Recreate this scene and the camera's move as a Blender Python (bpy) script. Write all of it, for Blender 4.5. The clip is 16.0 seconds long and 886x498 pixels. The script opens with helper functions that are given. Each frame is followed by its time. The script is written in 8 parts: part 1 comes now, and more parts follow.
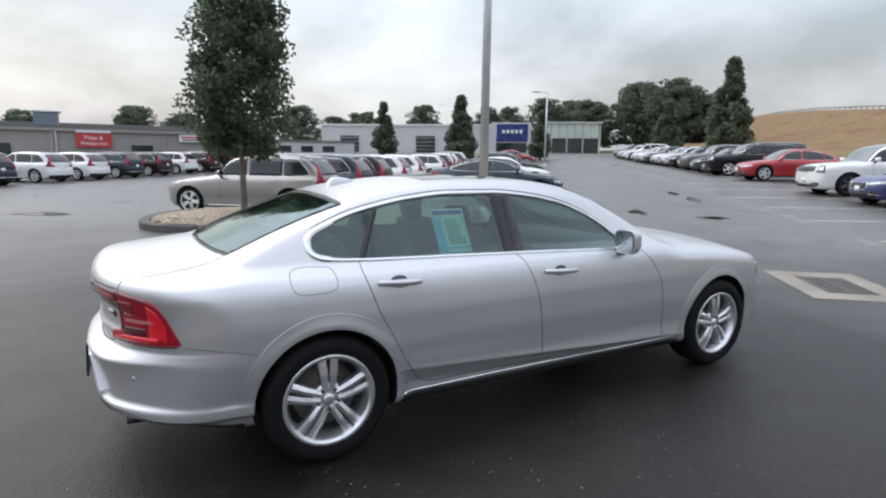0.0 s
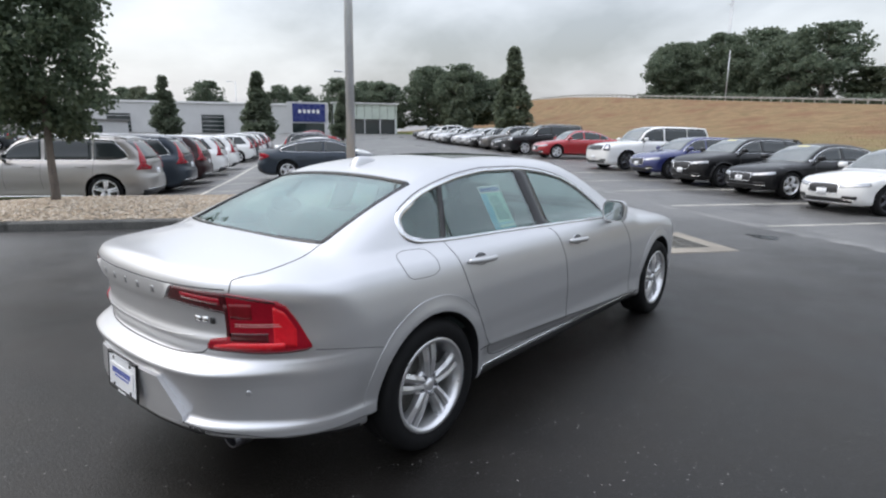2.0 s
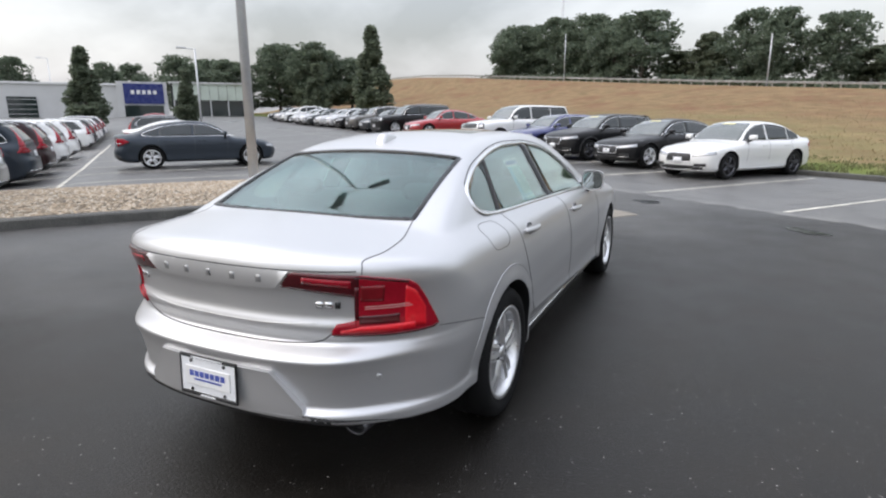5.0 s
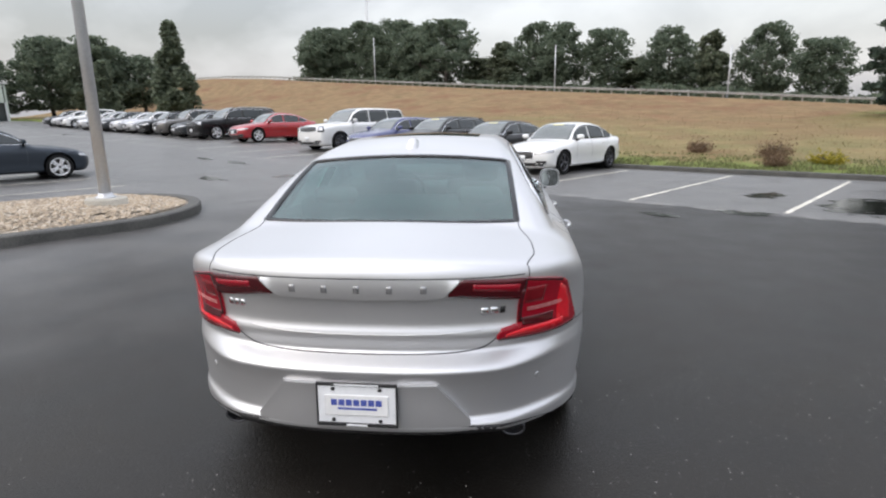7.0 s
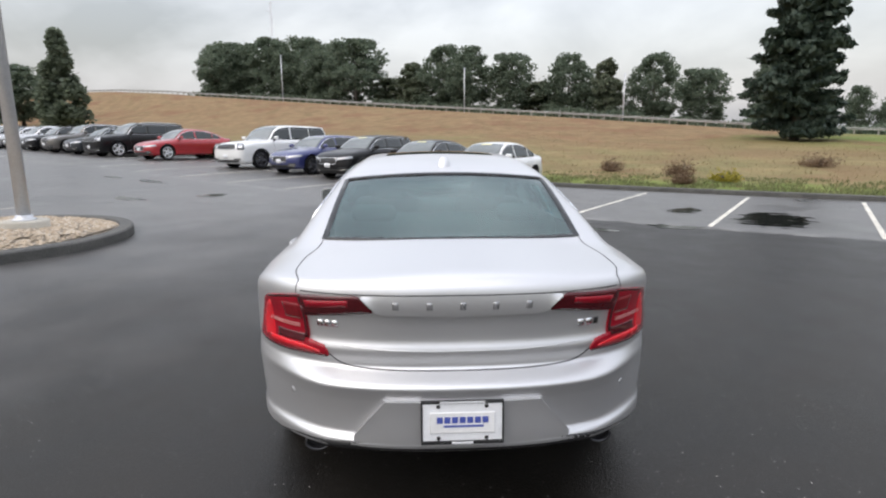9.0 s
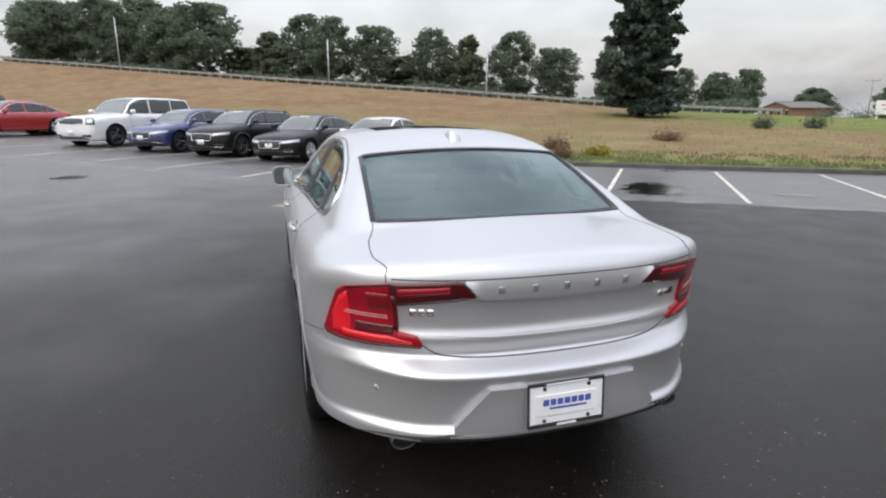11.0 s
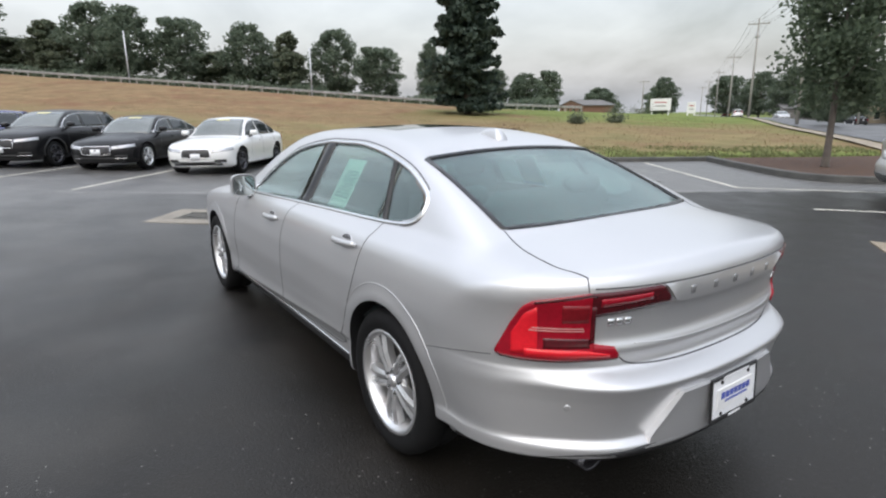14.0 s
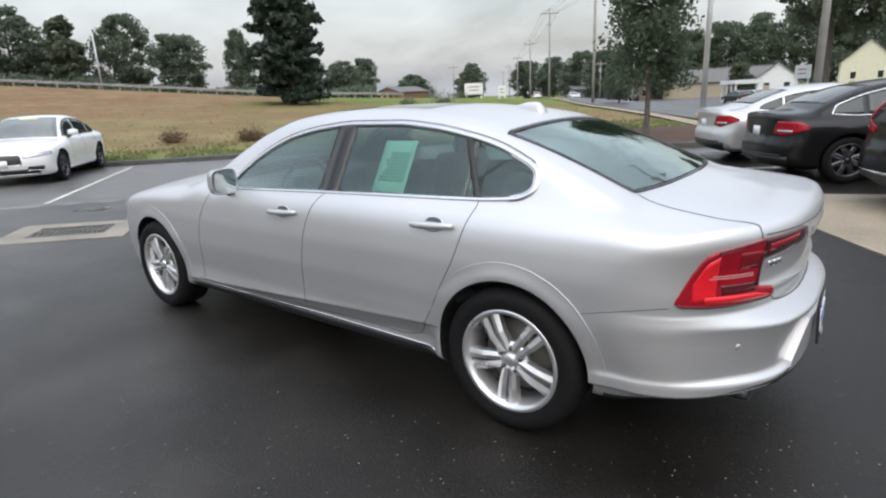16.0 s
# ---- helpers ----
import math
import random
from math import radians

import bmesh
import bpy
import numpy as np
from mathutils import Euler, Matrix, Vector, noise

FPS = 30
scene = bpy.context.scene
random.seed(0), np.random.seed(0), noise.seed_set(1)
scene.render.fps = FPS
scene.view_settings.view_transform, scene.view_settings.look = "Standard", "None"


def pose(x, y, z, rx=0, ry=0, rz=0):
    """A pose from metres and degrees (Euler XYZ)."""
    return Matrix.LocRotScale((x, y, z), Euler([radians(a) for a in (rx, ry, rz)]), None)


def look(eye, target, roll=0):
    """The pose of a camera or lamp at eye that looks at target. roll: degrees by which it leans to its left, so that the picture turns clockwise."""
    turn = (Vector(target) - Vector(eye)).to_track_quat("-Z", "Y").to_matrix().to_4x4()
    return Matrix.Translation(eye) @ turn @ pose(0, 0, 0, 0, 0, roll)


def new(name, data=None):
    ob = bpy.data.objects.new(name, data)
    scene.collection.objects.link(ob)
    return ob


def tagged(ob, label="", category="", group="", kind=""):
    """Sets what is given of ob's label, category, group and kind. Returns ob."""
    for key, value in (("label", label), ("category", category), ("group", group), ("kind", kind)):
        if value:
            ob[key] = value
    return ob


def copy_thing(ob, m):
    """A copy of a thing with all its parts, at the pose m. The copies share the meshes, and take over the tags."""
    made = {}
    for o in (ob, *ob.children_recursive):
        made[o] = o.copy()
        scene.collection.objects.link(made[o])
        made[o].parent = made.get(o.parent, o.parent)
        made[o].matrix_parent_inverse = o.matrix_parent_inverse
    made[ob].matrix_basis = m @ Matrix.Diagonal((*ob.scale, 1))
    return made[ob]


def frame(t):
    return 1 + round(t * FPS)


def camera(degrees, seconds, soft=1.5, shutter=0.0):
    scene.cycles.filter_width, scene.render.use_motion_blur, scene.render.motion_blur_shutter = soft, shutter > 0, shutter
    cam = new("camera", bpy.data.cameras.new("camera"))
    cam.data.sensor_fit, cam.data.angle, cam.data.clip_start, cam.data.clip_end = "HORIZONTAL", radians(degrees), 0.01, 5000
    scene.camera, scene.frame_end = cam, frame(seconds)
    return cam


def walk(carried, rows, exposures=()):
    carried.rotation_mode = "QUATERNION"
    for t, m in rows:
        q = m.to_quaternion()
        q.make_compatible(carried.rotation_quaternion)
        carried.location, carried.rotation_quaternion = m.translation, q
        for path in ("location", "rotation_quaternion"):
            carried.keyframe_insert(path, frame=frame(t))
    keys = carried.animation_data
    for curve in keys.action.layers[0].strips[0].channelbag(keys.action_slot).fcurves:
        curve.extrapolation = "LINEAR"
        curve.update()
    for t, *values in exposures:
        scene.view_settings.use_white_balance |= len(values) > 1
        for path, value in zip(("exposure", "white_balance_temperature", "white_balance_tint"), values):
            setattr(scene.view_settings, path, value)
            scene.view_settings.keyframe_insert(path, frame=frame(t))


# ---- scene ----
cam = camera(77.0, 16.0, soft=2.2)
PATH = [
    (0, (-0.799, -3.506, 1.568), (0.154, -1.778, 1.244), 0.8),
    (0.5, (-1.174, -3.371, 1.557), (-0.082, -1.733, 1.207), 0.7),
    (1, (-1.469, -3.146, 1.526), (-0.245, -1.615, 1.124), 0.6),
    (1.5, (-1.701, -2.863, 1.526), (-0.333, -1.453, 1.15), 0.9),
    (2, (-1.953, -2.59, 1.529), (-0.45, -1.326, 1.149), 0.7),
    (2.5, (-2.103, -2.297, 1.494), (-0.505, -1.157, 1.108), 0.6),
    (3, (-2.232, -2.09, 1.478), (-0.575, -1.035, 1.098), 0.7),
    (3.2, (-2.297, -2.035, 1.48), (-0.618, -1.023, 1.086), 0.7),
    (5.3, (-2.613, -1.606, 1.492), (-0.822, -0.837, 1.043), -0.3),
    (5.5, (-2.662, -1.469, 1.488), (-0.837, -0.778, 1.047), 0.1),
    (6, (-2.82, -1.151, 1.496), (-0.946, -0.613, 1.054), 0.3),
    (6.5, (-2.917, -0.856, 1.491), (-1.004, -0.485, 1.038), -0.5),
    (7, (-2.947, -0.544, 1.511), (-1.009, -0.321, 1.072), -0.8),
    (7.5, (-3.023, -0.266, 1.521), (-1.071, -0.169, 1.097), -0.6),
    (8, (-3.016, -0.073, 1.515), (-1.062, -0.047, 1.092), -0.8),
    (10.3, (-2.922, 0.591, 1.515), (-1.001, 0.232, 1.093), 0.0),
    (10.5, (-2.882, 0.697, 1.497), (-0.98, 0.283, 1.041), -0.2),
    (11, (-2.744, 0.978, 1.508), (-0.88, 0.42, 1.046), -0.0),
    (11.5, (-2.609, 1.274, 1.505), (-0.801, 0.553, 1.047), -0.6),
    (12, (-2.403, 1.526, 1.486), (-0.661, 0.678, 0.991), -1.6),
    (12.5, (-2.184, 1.711, 1.494), (-0.486, 0.77, 1.014), -1.3),
    (13, (-2.125, 1.858, 1.512), (-0.458, 0.865, 1.027), -0.8),
    (13.5, (-2.104, 1.899, 1.513), (-0.471, 0.849, 1.035), -0.7),
    (14, (-2.043, 1.987, 1.509), (-0.44, 0.887, 1.04), -0.6),
    (14.5, (-1.834, 2.127, 1.488), (-0.294, 0.95, 0.997), -1.3),
    (15, (-1.608, 2.313, 1.487), (-0.172, 1.009, 1.001), -0.8),
    (15.5, (-1.397, 2.594, 1.495), (-0.097, 1.157, 1.002), -1.4),
    (16, (-1.164, 2.834, 1.477), (0.014, 1.305, 0.954), -2.6),
]
walk(cam, [(t, look(eye, target, roll)) for t, eye, target, roll in PATH],
     exposures=[(0, 0.12, 6350, 11), (3, 0.17, 6460, 11), (6, 0.23, 6640, 12), (8, 0.21, 6660, 12), (11, 0.15, 6620, 12), (13, 0.17, 6560, 11), (16, 0.18, 6480, 10)])

# ---- world, sun and sky ----
SUN_EL, SUN_ROT = radians(52), radians(-35)
world = bpy.data.worlds.new("overcast_sky")
scene.world = world
world.use_nodes = True
wt = world.node_tree
wt.nodes.clear()


def wnode(kind, **values):
    n = wt.nodes.new(kind)
    for k, v in values.items():
        n.inputs[k].default_value = v
    return n


sky = wt.nodes.new("ShaderNodeTexSky")
sky.sky_type = "NISHITA"
sky.sun_disc = False
sky.sun_elevation, sky.sun_rotation = SUN_EL, SUN_ROT
sky.air_density, sky.dust_density = 2.0, 4.0
tc = wt.nodes.new("ShaderNodeTexCoord")
sep = wt.nodes.new("ShaderNodeSeparateXYZ")
wt.links.new(tc.outputs["Generated"], sep.inputs[0])
up = wt.nodes.new("ShaderNodeMath")
up.operation = "MAXIMUM"
up.inputs[1].default_value = 0.0
wt.links.new(sep.outputs["Z"], up.inputs[0])
lift = wt.nodes.new("ShaderNodeMath")
lift.operation = "ADD"
lift.inputs[1].default_value = 0.42
wt.links.new(up.outputs[0], lift.inputs[0])
flat = wt.nodes.new("ShaderNodeVectorMath")
flat.operation = "DIVIDE"
com = wt.nodes.new("ShaderNodeCombineXYZ")
for k in ("X", "Y", "Z"):
    wt.links.new(lift.outputs[0], com.inputs[k])
wt.links.new(tc.outputs["Generated"], flat.inputs[0])
wt.links.new(com.outputs[0], flat.inputs[1])
big = wnode("ShaderNodeTexNoise", Scale=1.9, Detail=6.0, Roughness=0.50, Distortion=0.25)
wt.links.new(flat.outputs[0], big.inputs["Vector"])
ramp = wt.nodes.new("ShaderNodeValToRGB")
ramp.color_ramp.elements[0].position, ramp.color_ramp.elements[0].color = 0.34, (0.345, 0.37, 0.42, 1)
ramp.color_ramp.elements[1].position, ramp.color_ramp.elements[1].color = 0.69, (0.735, 0.77, 0.835, 1)
mid = ramp.color_ramp.elements.new(0.52)
mid.color = (0.565, 0.595, 0.66, 1)
wt.links.new(big.outputs["Fac"], ramp.inputs[0])
bg_sky = wnode("ShaderNodeBackground", Strength=0.05)
wt.links.new(sky.outputs[0], bg_sky.inputs["Color"])
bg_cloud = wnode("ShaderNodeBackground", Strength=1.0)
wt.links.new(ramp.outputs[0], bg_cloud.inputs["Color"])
# an overcast sky is brighter overhead than at the horizon
zen = wt.nodes.new("ShaderNodeMapRange")
zen.inputs["From Min"].default_value, zen.inputs["From Max"].default_value = 0.15, 0.9
zen.inputs["To Min"].default_value, zen.inputs["To Max"].default_value = 0.87, 2.3
wt.links.new(up.outputs[0], zen.inputs["Value"])
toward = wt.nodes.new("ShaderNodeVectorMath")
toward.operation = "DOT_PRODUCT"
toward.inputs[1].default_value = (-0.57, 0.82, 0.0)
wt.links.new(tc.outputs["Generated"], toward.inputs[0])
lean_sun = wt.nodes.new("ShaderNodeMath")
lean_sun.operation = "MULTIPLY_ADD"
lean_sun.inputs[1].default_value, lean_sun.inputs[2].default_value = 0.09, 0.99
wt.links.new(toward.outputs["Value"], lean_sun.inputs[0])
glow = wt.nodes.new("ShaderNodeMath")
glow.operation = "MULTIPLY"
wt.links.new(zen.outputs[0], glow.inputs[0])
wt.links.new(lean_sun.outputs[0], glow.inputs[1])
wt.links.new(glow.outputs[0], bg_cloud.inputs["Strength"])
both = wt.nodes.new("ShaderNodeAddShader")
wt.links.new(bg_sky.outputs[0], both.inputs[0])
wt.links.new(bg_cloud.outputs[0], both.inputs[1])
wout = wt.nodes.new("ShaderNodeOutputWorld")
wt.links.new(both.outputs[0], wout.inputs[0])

sun = new("sun", bpy.data.lights.new("sun", "SUN"))
sun.data.energy, sun.data.angle, sun.data.color = 0.8, radians(60), (1.0, 0.98, 0.95)
sun.matrix_world = look((0, 0, 40), (0.45 * 40, -0.65 * 40, 0))


# ---- materials ----
def material(name, base, rough=0.5, metal=0.0, vary=0.15, size=4.0, bump=0.0, fine=60.0, coat=0.0, spec=0.5, rough_vary=0.1,
             second=None, flake=False):
    """A procedural surface: colour and roughness vary at two scales in metres, with a fine relief."""
    m = bpy.data.materials.new(name)
    m.use_nodes = True
    nt = m.node_tree
    b = nt.nodes["Principled BSDF"]
    b.inputs["Metallic"].default_value = metal
    b.inputs["Specular IOR Level"].default_value = spec
    b.inputs["Coat Weight"].default_value = coat
    b.inputs["Coat Roughness"].default_value = 0.03
    g = nt.nodes.new("ShaderNodeNewGeometry")
    co = nt.nodes.new("ShaderNodeTexCoord")
    n1 = nt.nodes.new("ShaderNodeTexNoise")
    n1.inputs["Scale"].default_value, n1.inputs["Detail"].default_value = size, 5
    nt.links.new(co.outputs["Object"], n1.inputs["Vector"])
    n2 = nt.nodes.new("ShaderNodeTexNoise")
    n2.inputs["Scale"].default_value, n2.inputs["Detail"].default_value = fine, 3
    nt.links.new(co.outputs["Object"], n2.inputs["Vector"])
    add = nt.nodes.new("ShaderNodeMath")
    add.operation = "MULTIPLY_ADD"
    nt.links.new(n2.outputs["Fac"], add.inputs[0])
    add.inputs[1].default_value = 0.5
    half = nt.nodes.new("ShaderNodeMath")
    half.operation = "MULTIPLY"
    half.inputs[1].default_value = 0.5
    nt.links.new(n1.outputs["Fac"], half.inputs[0])
    nt.links.new(half.outputs[0], add.inputs[2])
    r = nt.nodes.new("ShaderNodeValToRGB")
    lo = [c * (1 - vary) for c in base]
    hi = [min(1, c * (1 + vary)) for c in (second or base)]
    r.color_ramp.elements[0].position, r.color_ramp.elements[0].color = 0.33, (*lo, 1)
    r.color_ramp.elements[1].position, r.color_ramp.elements[1].color = 0.67, (*hi, 1)
    nt.links.new(add.outputs[0], r.inputs[0])
    nt.links.new(r.outputs[0], b.inputs["Base Color"])
    mr = nt.nodes.new("ShaderNodeMapRange")
    mr.inputs["From Min"].default_value, mr.inputs["From Max"].default_value = 0.3, 0.7
    mr.inputs["To Min"].default_value, mr.inputs["To Max"].default_value = max(0.02, rough - rough_vary), min(1, rough + rough_vary)
    nt.links.new(n1.outputs["Fac"], mr.inputs["Value"])
    nt.links.new(mr.outputs[0], b.inputs["Roughness"])
    if bump:
        bp = nt.nodes.new("ShaderNodeBump")
        bp.inputs["Strength"].default_value, bp.inputs["Distance"].default_value = bump, 1.0 / fine
        nt.links.new(n2.outputs["Fac"], bp.inputs["Height"])
        nt.links.new(bp.outputs[0], b.inputs["Normal"])
    return m


def glass(name, tint, strength=1.0, ior=1.5, power=3.5):
    """A tinted pane: clear within, mirroring by its angle."""
    m = bpy.data.materials.new(name)
    m.use_nodes = True
    nt = m.node_tree
    nt.nodes.clear()
    tr = nt.nodes.new("ShaderNodeBsdfTransparent")
    tr.inputs[0].default_value = (*tint, 1)
    gl = nt.nodes.new("ShaderNodeBsdfGlossy")
    gl.inputs["Roughness"].default_value = 0.02
    gl.inputs["Color"].default_value = (strength * 0.92, strength, strength * 0.985, 1)
    lw = nt.nodes.new("ShaderNodeLayerWeight")
    lw.inputs["Blend"].default_value = 0.5
    pw = nt.nodes.new("ShaderNodeMath")
    pw.operation = "POWER"
    nt.links.new(lw.outputs["Facing"], pw.inputs[0])
    pw.inputs[1].default_value = power
    fr = nt.nodes.new("ShaderNodeMapRange")
    f0 = ((ior - 1) / (ior + 1)) ** 2
    fr.inputs["To Min"].default_value, fr.inputs["To Max"].default_value = f0, 0.9
    nt.links.new(pw.outputs[0], fr.inputs["Value"])
    mx = nt.nodes.new("ShaderNodeMixShader")
    nt.links.new(fr.outputs[0], mx.inputs[0])
    nt.links.new(tr.outputs[0], mx.inputs[1])
    nt.links.new(gl.outputs[0], mx.inputs[2])
    o = nt.nodes.new("ShaderNodeOutputMaterial")
    nt.links.new(mx.outputs[0], o.inputs[0])
    return m


def car_paint(name, base, metal=0.0, rough=0.35):
    dark = max(base) < 0.1
    return material(name, base, rough=rough, metal=metal, vary=0.03, size=1.5, fine=900, coat=0.42 if dark else 1.0, spec=0.15 if dark else 0.5, rough_vary=0.03)


M_SILVER = material("silver_paint", (0.635, 0.635, 0.645), rough=0.39, metal=0.71, vary=0.03, size=1.5, fine=900, coat=0.4, rough_vary=0.03)
M_PAINT = {
    "white": car_paint("white_paint", (0.80, 0.80, 0.79)),
    "black": car_paint("black_paint", (0.008, 0.008, 0.009)),
    "grey": car_paint("dark_grey_paint", (0.045, 0.05, 0.055), 0.3),
    "blue": car_paint("blue_paint", (0.034, 0.042, 0.15), 0.2),
    "slate": car_paint("slate_blue_paint", (0.036, 0.046, 0.060), 0.3),
    "red": car_paint("red_paint", (0.38, 0.012, 0.02), 0.2),
    "beige": car_paint("pebble_grey_paint", (0.36, 0.34, 0.32), 0.5, 0.4),
    "silver": M_SILVER,
    "maroon": car_paint("dark_maroon_paint", (0.030, 0.013, 0.014), 0.3),
    "bronze": car_paint("bronze_grey_paint", (0.12, 0.11, 0.10), 0.4),
}
M_CHROME = material("bright_trim", (0.80, 0.80, 0.81), 0.16, 1.0, 0.03, 3, rough_vary=0.05)
M_ALLOY = material("silver_alloy", (0.80, 0.80, 0.81), 0.33, 0.88, 0.06, 8, rough_vary=0.08, fine=200)
M_DARK_ALLOY = material("dark_alloy", (0.10, 0.10, 0.11), 0.30, 0.8, 0.06, 8)
M_TYRE = material("tyre_rubber", (0.0085, 0.0085, 0.009), 0.78, 0, 0.2, 9, 0.25, 250, spec=0.2)
M_BLACK = material("black_plastic", (0.019, 0.019, 0.020), 0.45, 0, 0.2, 12, 0.15, 300)
M_GLOSS_BLACK = material("gloss_black_trim", (0.008, 0.008, 0.009), 0.12, 0, 0.1, 6)
M_GAP = material("panel_gap_shadow", (0.075, 0.075, 0.08), 0.7, 0, 0.1, 12)
M_CABIN = material("charcoal_cabin_lining", (0.085, 0.087, 0.09), 0.75, 0, 0.2, 9, 0.2, 350)
M_SEAT = material("charcoal_leather", (0.055, 0.055, 0.057), 0.5, 0, 0.15, 6, 0.25, 180)
M_WINDOW = glass("car_window_glass", (0.70, 0.79, 0.77), 1.0, 1.6, 3.0)
M_REAR_GLASS = glass("rear_window_glass", (0.58, 0.72, 0.70), 0.95, 1.6, 3.3)
M_TINT = material("dark_tinted_glass", (0.028, 0.034, 0.036), 0.04, 0, 0.1, 2, spec=0.75, rough_vary=0.02)
# opaque pane; its grey base stands in for the sky mirrored in it
M_SHIELD = material("windscreen_sky_grey", (0.12, 0.135, 0.13), 0.06, 0, 0.35, 1.2, spec=1.0, rough_vary=0.03, coat=0.5)
M_BADGE = material("satin_badge_metal", (0.36, 0.36, 0.37), 0.35, 0.7, 0.05, 9)
M_MIRROR = material("mirror_glass", (0.46, 0.50, 0.50), 0.03, 1.0, 0.02, 2, rough_vary=0.01)
M_RED_LENS = material("red_lamp_lens", (0.31, 0.004, 0.016), 0.16, 0, 0.15, 9, coat=0.4, spec=0.3)
M_DARK_LENS = material("dark_red_lamp_lens", (0.075, 0.004, 0.008), 0.14, 0, 0.3, 9, coat=0.6, spec=0.3)
M_BRIGHT_LENS = material("bright_red_light_guide", (0.72, 0.012, 0.024), 0.18, 0, 0.1, 9, coat=0.5, spec=0.3)
M_RED_CORE = material("deep_red_lamp_core", (0.20, 0.006, 0.012), 0.16, 0, 0.2, 9, coat=0.5, spec=0.3)
M_LAMP_LINE = material("pink_lamp_divider", (0.60, 0.28, 0.27), 0.3, 0, 0.1, 9)
M_HEADLAMP = material("clear_headlamp", (0.42, 0.43, 0.45), 0.08, 0.4, 0.35, 14, coat=1.0)
M_PLATE = material("white_plate", (0.78, 0.79, 0.81), 0.35, 0, 0.05, 12)
M_PLATE_BLUE = material("blue_print", (0.07, 0.10, 0.38), 0.4, 0, 0.1, 30)
M_GREEN_PAPER = material("pale_green_paper", (0.42, 0.74, 0.60), 0.6, 0, 0.05, 10)
M_TEAL_PAPER = material("teal_paper", (0.10, 0.48, 0.62), 0.6, 0, 0.06, 10)
M_PRINT = material("grey_green_print", (0.20, 0.42, 0.36), 0.7, 0, 0.1, 40)
M_WHITE_PAINT = material("worn_white_line_paint", (0.55, 0.53, 0.46), 0.6, 0, 0.35, 2.2, 0.3, 90, second=(0.66, 0.63, 0.56))
M_YELLOW_PAINT = material("windscreen_price_band", (0.62, 0.58, 0.30), 0.5, 0, 0.1, 9)
M_CONCRETE = material("weathered_concrete", (0.42, 0.39, 0.33), 0.75, 0, 0.25, 1.3, 0.35, 70, second=(0.50, 0.47, 0.41))
M_COLLAR = material("stained_drain_concrete", (0.20, 0.18, 0.15), 0.8, 0, 0.3, 1.6, 0.35, 70, second=(0.29, 0.262, 0.22))
M_KERB = material("dark_asphalt_kerb", (0.06, 0.06, 0.058), 0.7, 0, 0.35, 3, 0.5, 60, second=(0.10, 0.098, 0.09))
M_GALV = material("galvanised_steel", (0.60, 0.61, 0.63), 0.42, 0.6, 0.12, 1.5, 0.1, 40)
M_RAIL = material("weathered_guard_rail", (0.34, 0.335, 0.32), 0.55, 0.4, 0.25, 0.8, 0.15, 30)
M_IRON = material("rusty_iron_grate", (0.15, 0.145, 0.13), 0.6, 0.4, 0.4, 8, 0.4, 120)
M_WOODPOLE = material("weathered_pole_wood", (0.33, 0.315, 0.29), 0.85, 0, 0.25, 2, 0.4, 60)
M_BARK = material("grey_brown_bark", (0.13, 0.11, 0.095), 0.9, 0, 0.35, 5, 0.7, 45)


def stone_material():
    """Tan and grey river stones, each with a shade of its own."""
    m = material("tan_river_stones", (0.40, 0.33, 0.25), 0.6, 0, 0.2, 25, 0.2, 120)
    nt = m.node_tree
    b = nt.nodes["Principled BSDF"]
    g = nt.nodes.new("ShaderNodeNewGeometry")
    r = nt.nodes.new("ShaderNodeValToRGB")
    e = r.color_ramp.elements
    e[0].position, e[0].color = 0.0, (0.19, 0.155, 0.12, 1)
    e[1].position, e[1].color = 1.0, (0.56, 0.49, 0.40, 1)
    e.new(0.35).color = (0.38, 0.29, 0.195, 1)
    e.new(0.7).color = (0.45, 0.36, 0.26, 1)
    nt.links.new(g.outputs["Random Per Island"], r.inputs[0])
    nt.links.new(r.outputs[0], b.inputs["Base Color"])
    return m


M_STONES = stone_material()


def leaf_material(name, dark, light, trans=0.35):
    """Leaves with a shade of their own, a soft gloss and some light passing through."""
    m = bpy.data.materials.new(name)
    m.use_nodes = True
    nt = m.node_tree
    b = nt.nodes["Principled BSDF"]
    g = nt.nodes.new("ShaderNodeNewGeometry")
    r = nt.nodes.new("ShaderNodeValToRGB")
    r.color_ramp.elements[0].color, r.color_ramp.elements[1].color = (*dark, 1), (*light, 1)
    nt.links.new(g.outputs["Random Per Island"], r.inputs[0])
    nt.links.new(r.outputs[0], b.inputs["Base Color"])
    b.inputs["Roughness"].default_value = 0.55
    b.inputs["Specular IOR Level"].default_value = 0.3
    t = nt.nodes.new("ShaderNodeBsdfTranslucent")
    nt.links.new(r.outputs[0], t.inputs[0])
    mx = nt.nodes.new("ShaderNodeMixShader")
    mx.inputs[0].default_value = trans
    nt.links.new(b.outputs[0], mx.inputs[1])
    nt.links.new(t.outputs[0], mx.inputs[2])
    nt.links.new(mx.outputs[0], nt.nodes["Material Output"].inputs[0])
    return m


